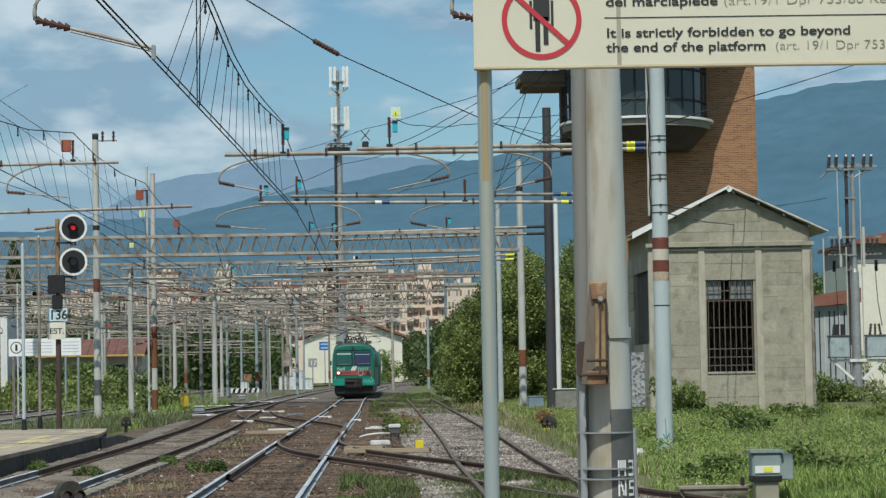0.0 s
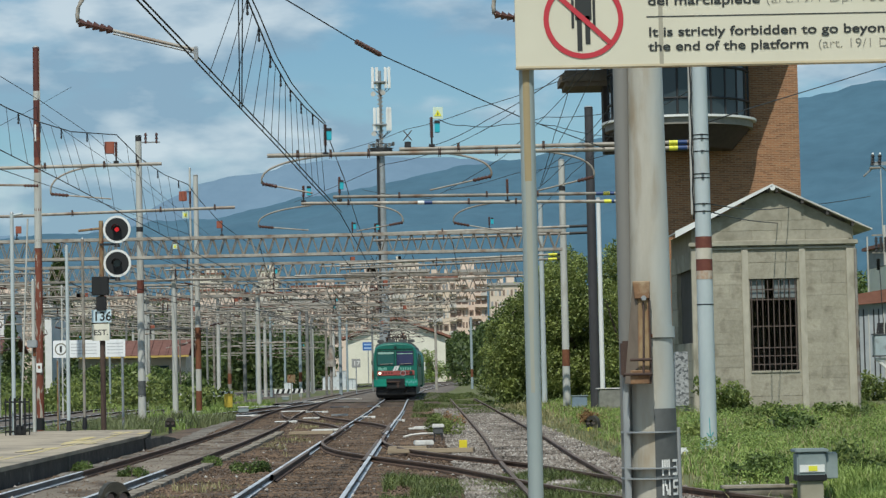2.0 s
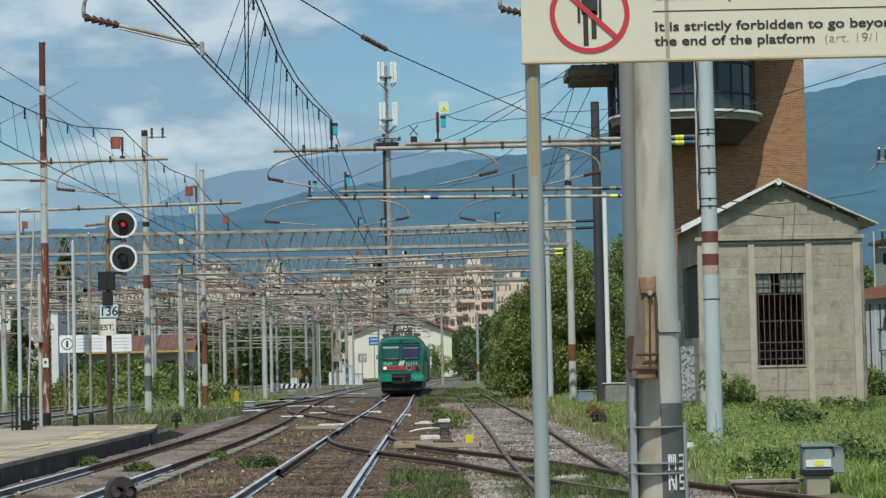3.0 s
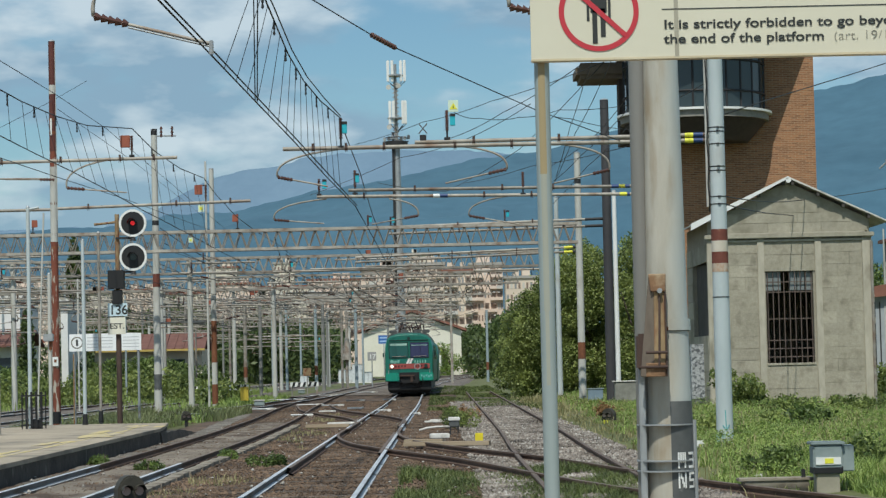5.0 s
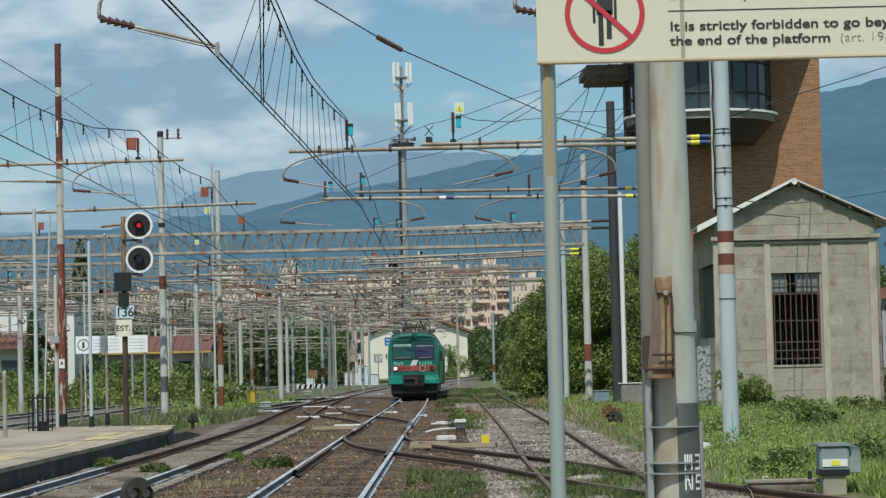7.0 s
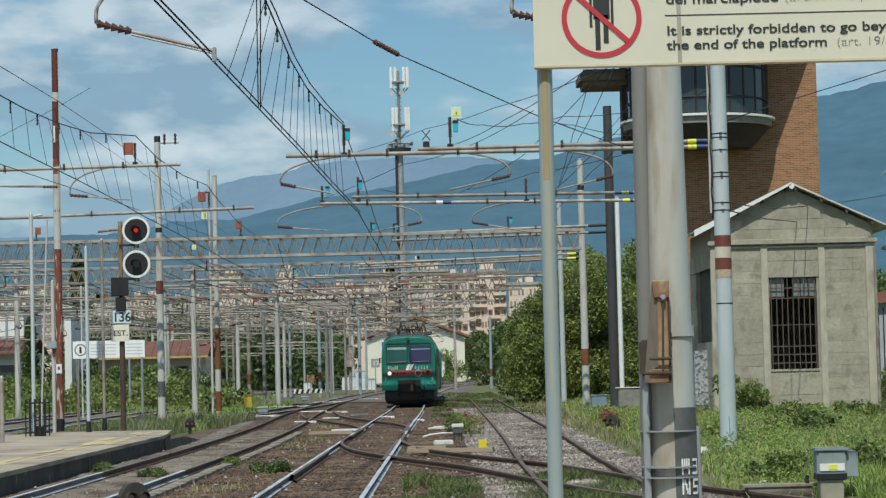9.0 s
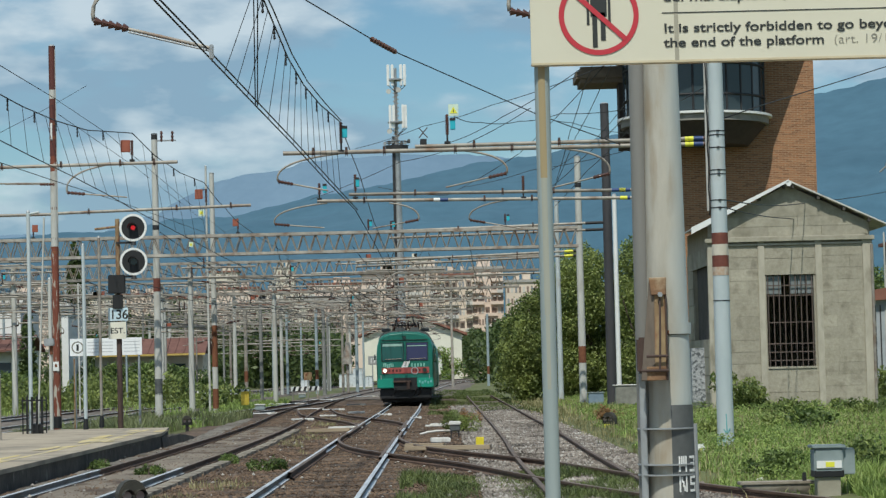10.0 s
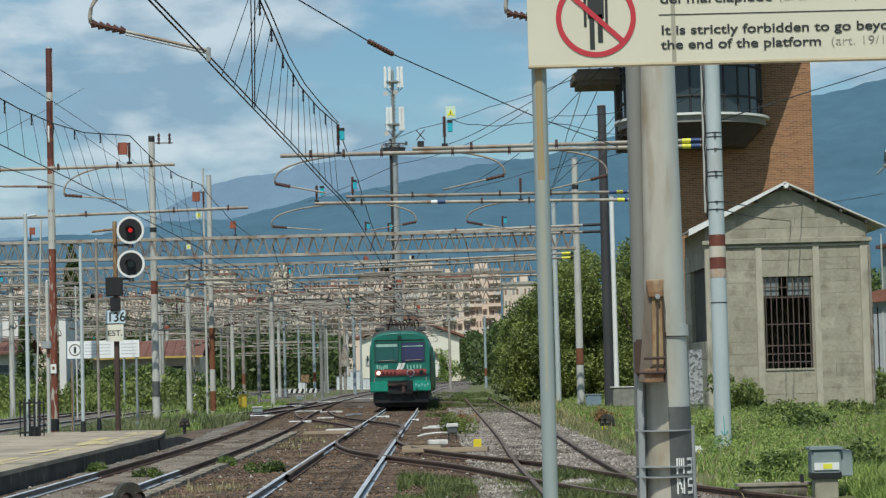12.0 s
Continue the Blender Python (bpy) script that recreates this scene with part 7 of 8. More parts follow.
# ---------------------------------------------------------------- hills
def hills():
    # blue distance haze is mixed into the colours of both ridges
    for name, d, deep, tops, dark, light in (
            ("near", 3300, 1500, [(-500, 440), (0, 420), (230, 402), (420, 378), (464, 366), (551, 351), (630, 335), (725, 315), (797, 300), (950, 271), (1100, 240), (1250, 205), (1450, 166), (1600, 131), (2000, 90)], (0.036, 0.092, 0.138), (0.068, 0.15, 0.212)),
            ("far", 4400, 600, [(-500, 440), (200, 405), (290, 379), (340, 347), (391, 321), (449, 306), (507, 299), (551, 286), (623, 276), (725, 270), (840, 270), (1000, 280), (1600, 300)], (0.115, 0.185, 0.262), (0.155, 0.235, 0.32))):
        us = np.linspace(-500, 2000, 201)
        hi = np.interp(us, [a for a, b in tops], [b for a, b in tops])
        rows = 26
        verts, faces = [], []
        for j in range(rows + 1):
            s = j / rows
            y = d - deep * (1 - s)
            for u, h in zip(us, hi):
                top = (653 - h + 0.0244 * (784 - u)) / 4200 * d
                x = (u - 784) / 4200 * d
                fold = noise.fractal((x * 0.0022, y * 0.0022, 7.7), 0.8, 2.1, 6)
                z = top * s ** 1.1 + fold * 55 * math.sin(math.pi * s) * (1.0 if s < 0.6 else 0.6) + 7 * noise.fractal((x * 0.01, y * 0.01, 2), 0.7, 2, 4) * s
                verts.append((x, y, z - 12 * (1 - s)))
        k = len(us)
        for j in range(rows):
            for i in range(k - 1):
                faces.append((j * k + i, j * k + i + 1, j * k + k + i + 1, j * k + k + i))
        m = surface("haze_tinted_woods_" + name, dark, light, 0.03, 0.004, 1.0, bump=0)
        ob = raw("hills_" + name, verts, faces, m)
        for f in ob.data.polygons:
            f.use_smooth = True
        tagged(ob, "wooded hills on the horizon, blue haze in their colour", "hills", kind="structure")


hills()


# ---------------------------------------------------------------- plants
def leaves(name, centres, radii, count, size, material, parent=None, seed=1, flat=1.0):
    """Many small folded leaves spread over lumpy crowns."""
    r = np.random.default_rng(seed)
    which = r.choice(len(centres), count, p=np.array([a * b for a, b, c in radii]) / sum(a * b for a, b, c in radii))
    way = r.normal(size=(count, 3))
    way /= np.linalg.norm(way, axis=1)[:, None]
    far = np.cbrt(r.uniform(0.25, 1.0, count)) * (1 + 0.10 * r.normal(size=count))
    lump = 1 + 0.16 * np.sin(way[:, 0] * 7 + which) * np.cos(way[:, 2] * 6 + 2 * which)
    p = np.array(centres)[which] + way * np.array(radii)[which] * (far * lump)[:, None]
    p[:, 2] = np.maximum(p[:, 2], 0.0)
    a = r.normal(size=(count, 3))
    a /= np.linalg.norm(a, axis=1)[:, None]
    b = np.cross(a, r.normal(size=(count, 3)))
    b /= np.linalg.norm(b, axis=1)[:, None]
    s = size * r.uniform(0.6, 1.4, count)[:, None]
    verts = np.stack([p - a * s, p + b * s * 0.5, p + a * s, p - b * s * 0.5], 1).reshape(-1, 3)
    faces = np.arange(count * 4).reshape(-1, 4)
    return raw(name, verts.tolist(), faces.tolist(), material, parent)


def tree(at, crowns, radii, count, size, material, label, trunk=2.5, seed=1, name="tree"):
    t = thing(name, label, "tree" if name == "tree" else "bush", at)
    bm = B()
    thick = 0.16 if trunk > 0.6 else 0.025
    tube(bm, (0, 0, -0.2), (0.1, 0, trunk), thick, thick * 0.6, 8)
    for c in crowns[:5]:
        tube(bm, (0.1, 0, trunk * 0.8), c, thick * 0.5, thick * 0.2, 6)
    part("trunk", bm, BARK, t)
    leaves("crown", crowns, radii, count, size, material, t, seed)
    return t


def crowd(x0, x1, z1, n, seed, y=1.4, r=(0.7, 1.3)):
    rr = random.Random(seed)
    cs, rs = [], []
    for _ in range(n):
        x = rr.uniform(x0, x1)
        top = z1(x) if callable(z1) else z1
        k = rr.uniform(*r)
        cs.append((x, rr.uniform(-y, y), rr.uniform(min(0.3, 0.2 * top), max(0.25 * top, top - k))))
        rs.append((k, k, k))
    return cs, rs


# the big bushes on the right, behind the poles
P = (6.08, 128.00, 0.09)
cs, rs = crowd(-1.8, 2.2, lambda x: 5.4 + (x + 1.8) * 0.9, 40, 4, 1.6, (0.7, 1.35))
tree((P[0], P[1], -0.1), cs, rs, 70000, 0.075, LEAF, "dense green broadleaf tree beside the tracks", 2.5, 2)
P = (8.68, 126.00, 0.05)
cs, rs = crowd(-2.6, 2.9, lambda x: 8.2 + 0.3 * x, 54, 8, 1.6, (0.8, 1.4))
tree((P[0], P[1], -0.1), cs, rs, 80000, 0.075, LEAF, "dense green broadleaf tree beside the tracks", 2.5, 3)
P = (4.76, 140.00, 0.32)
cs, rs = crowd(-0.7, 1.4, 3.6, 16, 5, 1.2, (0.6, 0.9))
tree((P[0], P[1], -0.1), cs, rs, 20000, 0.075, LEAF, "low green bush before the trees", 1.0, 4, "bush")
P = (10.58, 122.00, 0.34)
cs, rs = crowd(-1.0, 3.0, 8.0, 30, 6, 1.2, (0.8, 1.2))
tree((P[0], P[1], -0.1), cs, rs, 24000, 0.08, LEAF, "dense green broadleaf tree beside the tracks", 2.0, 5)
cs, rs = crowd(-2.2, 1.6, 8.0, 26, 26, 1.4, (0.8, 1.3))
tree((28.3, 152.0, -0.1), [(x, y, max(z, 3.5)) for x, y, z in cs], rs, 14000, 0.11, MIDLEAF, "olive green tree behind the annex", 3.0, 27)
# climbing shrub before the railway house
cs, rs = crowd(-1.6, 2.2, 6.0, 16, 28, 1.0, (0.6, 1.2))
tree((2.4, 424.0, 0.0), cs, rs, 1500, 0.2, GRASS, "pale green shrub before the railway house", 2.0, 29, "shrub")
# bush at the shed's left corner, weeds along its foot
for spot, w, h, k in (((9.95, 77.00, 0.02), 0.75, 1.15, 3), ((9.80, 78.00, 0.10), 0.6, 1.6, 4), ((12.20, 76.00, -0.07), 1.1, 0.3, 6), ((11.08, 76.00, 0.01), 0.8, 0.3, 7), ((10.87, 70.00, 0.04), 0.8, 0.35, 9), ((20.51, 104.00, -0.44), 0.9, 1.0, 10),
                      ((25.00, 118.00, -0.70), 1.0, 2.6, 12), ((20.01, 104.00, -0.39), 0.7, 1.4, 14), ((20.43, 96.00, -0.19), 1.1, 0.8, 15), ((13.23, 72.00, -0.14), 1.2, 0.35, 16), ((9.0, 57.00, 0.0), 0.6, 0.55, 18), ((8.6, 55.50, 0.0), 0.4, 0.35, 19), ((5.0, 35.50, 0.06), 0.36, 0.42, 17)):
    cs, rs = crowd(-w, w, h, 9, k, 0.5, (0.22, 0.5) if w > 0.4 else (0.1, 0.2))
    tree((spot[0], spot[1], -0.05), cs, rs, 1600, 0.07 if w > 0.4 else 0.04, MIDLEAF if k > 16 else LEAF, "leafy green shrub in the grass", 0.3, k, "shrub")
# small bushes between the tracks
for spot, w, h, k, m in (((0.63, 67.10, -0.08), 0.4, 0.8, 21, LEAF), ((-5.35, 43.35, -0.10), 0.22, 0.2, 22, GRASS), ((-3.24, 44.33, -0.10), 0.3, 0.3, 23, GRASS), ((-6.69, 47.15, -0.10), 0.15, 0.15, 24, GRASS), ((-4.29, 48.52, -0.10), 0.13, 0.2, 25, GRASS)):
    cs, rs = crowd(-w, w, h, 7, k, 0.35, (0.07, 0.16) if m is GRASS else (0.18, 0.34))
    tree((spot[0], spot[1], -0.14), cs, rs, 1500 if m is GRASS else 3600, 0.026, MIDLEAF if m is GRASS else m, "small green bush in the ballast", 0.2, k, "shrub")
RUSTLEAF = leafy("rusty_weed", (0.16, 0.08, 0.03), (0.42, 0.24, 0.10))
for spot, k in (((5.06, 72.00, 0.09), 61), ((5.49, 75.00, 0.09), 62), ((0.97, 73.51, -0.08), 63)):
    cs, rs = crowd(-0.3, 0.3, 0.55, 6, k, 0.3, (0.12, 0.22))
    tree((spot[0], spot[1], -0.08), cs, rs, 500, 0.04, RUSTLEAF, "rusty orange dried weed in the grass", 0.2, k, "shrub")
# far woods behind the yard
r = random.Random(9)
cs, rs = [], []
for k in range(150):
    d = r.uniform(285, 420)
    u = r.choice((r.uniform(250, 590), r.uniform(890, 1010), r.uniform(-60, 590)))
    k2 = r.uniform(2.2, 4.2)
    h = r.uniform(1.5, 6.8)
    cs.append(((u - 784) / 4200 * d, d, h))
    rs.append((k2, k2, k2))
tagged(leaves("far_trees", cs, rs, 90000, 0.36, DARKLEAF, None, 31), "dark green trees behind the yard", "trees", kind="stuff")
cs, rs = [], []
for k in range(22):
    d = r.uniform(446, 500)
    u = r.uniform(846, 900)
    k2 = r.uniform(2.0, 3.2)
    cs.append(((u - 784) / 4200 * d, d, r.uniform(1, 7.5)))
    rs.append((k2, k2, k2))
tagged(leaves("house_trees", cs, rs, 16000, 0.3, DARKLEAF, None, 34), "dark green trees beside the station house", "trees", kind="stuff")
cs, rs = [], []
for k in range(240):
    d = r.uniform(1100, 2000)
    cs.append((r.uniform(-0.21, 0.2) * d, d, r.uniform(0, 14)))
    k2 = r.uniform(8, 16)
    rs.append((k2 * 1.6, k2, k2 * 0.8))
tagged(leaves("distant_woods", cs, rs, 40000, 2.2, DARKLEAF, None, 33), "distant dark green woods before the hills", "trees", kind="stuff")
cs, rs = [], []
for k in range(120):
    d = r.uniform(128, 175)
    u = r.uniform(-80, 430)
    k2 = r.uniform(0.35, 0.8)
    cs.append(((u - 784) / 4200 * d, d, r.uniform(0.1, 1.2 if u < 330 else 0.5)))
    rs.append((k2 * 1.5, k2, k2))
tagged(leaves("platform_hedge", cs, rs, 24000, 0.13, LEAF, None, 35), "green shrubs and weeds beyond the platform", "shrubs", kind="stuff")
P = (-39.43, 260.00, 13.96)
t = tree((P[0], P[1], 0), [(0, 0, 9.5 + 0.9 * k) for k in range(8)], [(1.5 - 0.16 * k, 1.5 - 0.16 * k, 1.0) for k in range(8)], 3000, 0.3, DARKLEAF, "dark tall conifer behind the yard", 9, 40)

tree((-28.2, 164.0, -0.1), [(0, 0, 0.8 + 0.62 * k) for k in range(9)], [(0.75 - 0.05 * k, 0.75 - 0.05 * k, 0.6) for k in range(9)], 4000, 0.14, DARKLEAF, "dark narrow conifer beside the white shed", 5, 43)


def grass(name, area, count, high, lean, material, seed, label, keep=None):
    r = np.random.default_rng(seed)
    x0, x1, y0, y1 = area
    y = y0 + (y1 - y0) * r.uniform(0, 1, count) ** 1.25
    x = r.uniform(x0, x1, count)
    if keep:
        ok = np.array([keep(a, b) for a, b in zip(x, y)])
        x, y = x[ok], y[ok]
        count = len(x)
    z = np.maximum(np.array([height(a, b) for a, b in zip(x, y)]), -0.15) - 0.02
    patch = np.array([noise.noise((a * 0.7, b * 0.35, 5)) for a, b in zip(x, y)])
    h = high * (0.5 + 0.8 * r.random(count)) * np.clip(1 + 0.9 * patch, 0.25, 2)
    w = 0.004 + 0.00018 * y
    t = r.uniform(0, 2 * np.pi, count)
    d = np.stack([np.cos(t), np.sin(t)], 1)
    s = np.stack([-d[:, 1], d[:, 0]], 1)
    l = lean * r.random(count) * h
    b0 = np.stack([x - s[:, 0] * w, y - s[:, 1] * w, z], 1)
    b1 = np.stack([x + s[:, 0] * w, y + s[:, 1] * w, z], 1)
    m0 = np.stack([x + d[:, 0] * l * 0.3 - s[:, 0] * w * 0.7, y + d[:, 1] * l * 0.3 - s[:, 1] * w * 0.7, z + h * 0.6], 1)
    m1 = np.stack([x + d[:, 0] * l * 0.3 + s[:, 0] * w * 0.7, y + d[:, 1] * l * 0.3 + s[:, 1] * w * 0.7, z + h * 0.6], 1)
    tip = np.stack([x + d[:, 0] * l, y + d[:, 1] * l, z + h], 1)
    verts = np.stack([b0, b1, m1, m0, tip], 1).reshape(-1, 3)
    i = np.arange(count)[:, None] * 5
    quads, tris = (i + np.array([[0, 1, 2, 3]])).tolist(), (i + np.array([[3, 2, 4]])).tolist()
    tagged(raw(name, verts.tolist(), quads + tris, material), label, "grass", kind="stuff")


SHORTGRASS = leafy("short_grass_blades", (0.06, 0.085, 0.025), (0.18, 0.215, 0.065))
WEEDGRASS = leafy("grey_green_weed_blades", (0.10, 0.125, 0.055), (0.25, 0.27, 0.12))
DRYGRASS = leafy("dry_grass_blades", (0.18, 0.17, 0.07), (0.44, 0.39, 0.2))
grass("verge_grass", (3.9, 17, 27, 125), 200000, 0.15, 1.3, GRASS, 1, "long green grass on the verge", lambda x, y: not (4.6 < x < 5.5 and y < 31.0) and x > 4.0 + 0.02 * (y - 27) + 0.3 * math.sin(y * 0.7) and not (9.0 < x < 15 and 80 < y < 87) and x > (30 - y) * 1.0 + 4.4)
grass("dry_verge_grass", (3.6, 17, 27, 120), 22000, 0.22, 1.0, DRYGRASS, 2, "dry stalks among the verge grass", lambda x, y: not (4.6 < x < 5.5 and y < 31.0) and x > 3.9 + 0.3 * math.sin(y) and not (9.0 < x < 15 and 80 < y < 87) and x > (30 - y) + 4.4)
grass("near_verge_grass", (5.2, 9.5, 28.6, 35), 16000, 0.24, 1.1, GRASS, 21, "long pale green grass beside the cabinet", lambda x, y: (x > 5.36 or y > 31.4) and x > (30 - y) * 1.0 + 4.6)
grass("siding_grass", (-0.6, 4.2, 95, 200), 30000, 0.12, 0.9, SHORTGRASS, 3, "short grass on the overgrown siding", lambda x, y: x > -0.4 and noise.noise((x * 0.5, y * 0.12, 2)) > -0.1)
grass("middle_grass", (-0.6, 3.2, 27, 40), 38000, 0.13, 1.1, SHORTGRASS, 4, "grass tufts between the tracks", lambda x, y: noise.noise((x * 1.1, y * 0.4, 8)) > -0.3 and x < 3.9 - 0.045 * (y - 27))
grass("tall_platform_weeds", (-12.6, -7.7, 69, 100), 14000, 0.36, 0.9, WEEDGRASS, 15, "tall grey green weeds beyond the platform end", lambda x, y: (x < -8.7 or y > 84) and noise.noise((x * 0.6, y * 0.2, 5)) > -0.05)
grass("platform_weeds", (-16, -6.6, 67, 150), 30000, 0.24, 0.9, GRASS, 5, "weeds at the end of the platform", lambda x, y: (x < -8.7 or y > 84) and -12.3 < x < -7.6 - 0.02 * (y - 67) and abs(x - np.interp(y, [45, 64, 84, 108, 140, 175], [-14.6, -14.0, -11.5, -8.6, -7.0, -6.4])) > 1.4 and noise.noise((x * 0.4, y * 0.12, 3)) > -0.25)
grass("left_weeds", (-40, -10, 75, 190), 24000, 0.4, 0.8, GRASS, 6, "weeds among the far station tracks", lambda x, y: x < -12.5 and not (-20.5 < x < -12.9 and y < 125) and noise.noise((x * 0.3, y * 0.1, 4)) > -0.2)
grass("ballast_tufts", (-4.4, -2.9, 30, 90), 5000, 0.10, 0.9, DRYGRASS, 7, "sparse tufts between the main tracks", lambda x, y: noise.noise((x * 0.9, y * 0.3, 6)) > 0.22)


r = random.Random(14)
cs, rs = [], []
while len(cs) < 420:
    y = 28 + 92 * r.random() ** 1.3
    x = r.uniform(4.2, 16.5)
    if x < 4.6 + 0.02 * (y - 27) or (4.2 < x < 6.0 and y < 31.6) or (9.0 < x < 15 and 79.5 < y < 87.5) or x < (30 - y) + 4.8:
        continue
    k = r.uniform(0.10, 0.34)
    cs.append((x, y, height(x, y) + 0.5 * k))
    rs.append((k * 1.7, k * 1.7, k * 0.8))
big, wide = [], []
while len(big) < 70:
    y = 31 + 70 * r.random() ** 1.2
    x = r.uniform(5.0, 16.5)
    if x < 5.2 + 0.03 * (y - 27) or (4.2 < x < 6.4 and y < 33) or (9.0 < x < 15 and 78 < y < 88) or x < (30 - y) + 5.5:
        continue
    k = r.uniform(0.22, 0.5)
    for j in range(4):
        big.append((x + r.uniform(-k, k), y + r.uniform(-k, k), height(x, y) + 0.4 * k * r.random()))
        wide.append((k * 0.7, k * 0.7, k * r.uniform(0.5, 0.9)))
tagged(leaves("tall_verge_weeds", big, wide, 30000, 0.042, LEAF, None, 57), "taller leafy weed clumps standing in the verge grass", "weeds", kind="stuff")
tagged(leaves("verge_weeds", cs, rs, 110000, 0.026, GRASS, None, 51), "low broad-leaved weeds on the verge", "weeds", kind="stuff")
cs, rs = [], []
for k in range(70):
    d = r.uniform(171, 181)
    u = r.choice((r.uniform(-80, 60), r.uniform(150, 400), r.uniform(150, 400)))
    k2 = r.uniform(0.5, 0.9)
    cs.append(((u - 784) / 4200 * d, d, r.uniform(0.3, 2.2)))
    rs.append((k2 * 1.6, k2, k2))
for k in range(40):
    d = r.uniform(158, 165)
    k2 = r.uniform(0.5, 0.9)
    cs.append(((r.uniform(-80, 66) - 784) / 4200 * d, d, r.uniform(0.2, 1.5)))
    rs.append((k2 * 1.6, k2, k2))
tagged(leaves("yard_hedge", cs, rs, 42000, 0.12, MIDLEAF, None, 52), "green hedge before the low maroon buildings", "hedge", kind="stuff")


def stones(name, area, count, size, material, seed, label, z=-0.06, keep=None):
    """Loose angular stones, lying on the bed."""
    r = np.random.default_rng(seed)
    x0, x1, y0, y1 = area
    y = y0 + (y1 - y0) * r.uniform(0, 1, count) ** 1.5
    x = r.uniform(x0, x1, count)
    if keep:
        ok = np.array([keep(a, b) for a, b in zip(x, y)])
        x, y = x[ok], y[ok]
        count = len(x)
    unit = np.array([(1, 0, 0), (0, 1, 0), (-1, 0, 0), (0, -1, 0), (0, 0, 0.8), (0, 0, -0.8)])
    shape = unit[None] * r.uniform(0.5, 1.3, (count, 6, 1)) * (size * r.uniform(0.5, 1.5, count))[:, None, None]
    t = r.uniform(0, 6.28, count)
    c, s = np.cos(t)[:, None], np.sin(t)[:, None]
    vx, vy = shape[:, :, 0] * c - shape[:, :, 1] * s, shape[:, :, 0] * s + shape[:, :, 1] * c
    verts = np.stack([vx + x[:, None], vy + y[:, None], shape[:, :, 2] + z], 2).reshape(-1, 3)
    f = np.array([(0, 1, 4), (1, 2, 4), (2, 3, 4), (3, 0, 4), (1, 0, 5), (2, 1, 5), (3, 2, 5), (0, 3, 5)])
    faces = (np.arange(count)[:, None, None] * 6 + f[None]).reshape(-1, 3)
    tagged(raw(name, verts.tolist(), faces.tolist(), material), label, "stones", kind="stuff")


def stone(name, dark, light):
    m = leafy(name, dark, light)
    m.node_tree.links.new(m.node_tree.nodes["Principled BSDF"].outputs[0], m.node_tree.nodes["Material Output"].inputs["Surface"])
    m.node_tree.nodes["Principled BSDF"].inputs["Roughness"].default_value = 0.95
    return m


RUSTSTONE = stone("rusty_stones", (0.042, 0.026, 0.017), (0.215, 0.145, 0.098))
WHITESTONE = stone("whitish_stones", (0.14, 0.12, 0.10), (0.5, 0.47, 0.43))
PALESTONE = stone("pale_stones", (0.055, 0.044, 0.037), (0.33, 0.285, 0.245))
stones("ballast_stones", (-6.9, 0.9, 29, 125), 46000, 0.026, RUSTSTONE, 1, "rusty brown ballast stones", -0.13)
stones("siding_chips", (0.6, 3.9, 32, 115), 6500, 0.028, WHITESTONE, 5, "whitish chips in the siding gravel", -0.1)
stones("siding_stones", (0.6, 3.9, 30, 110), 26000, 0.032, PALESTONE, 2, "pale grey ballast stones of the siding", -0.105)
stones("scattered_stones", (-7, 4, 29, 110), 600, 0.03, WHITESTONE, 3, "scattered pale stones among the tracks", -0.1)


# ---------------------------------------------------------------- the train
def loft(bm, sections, close=True):
    rings = [[bm.verts.new(p) for p in s] for s in sections]
    k = len(rings[0])
    for a, b in zip(rings, rings[1:]):
        for i in range(k):
            bm.faces.new((a[i], a[(i + 1) % k], b[(i + 1) % k], b[i])).smooth = True
    if close:
        bm.faces.new(rings[0][::-1]), bm.faces.new(rings[-1])
    return bm


def section(y, half, z0, z1, shoulder, n=8):
    """A body cross-section: upright sides that lean in a little and a rounded roof."""
    pts = [(-half, y, z0), (half, y, z0), (half, y, z1 - shoulder - 0.5), (half * 0.97, y, z1 - shoulder)]
    for i in range(n + 1):
        a = math.pi * i / n
        pts.append((half * 0.955 * math.copysign(abs(math.cos(a)) ** 0.7, math.cos(a)), y, z1 - shoulder + shoulder * math.sin(a) ** 0.8))
    pts.append((-half * 0.97, y, z1 - shoulder))
    pts.append((-half, y, z1 - shoulder - 0.5))
    return pts


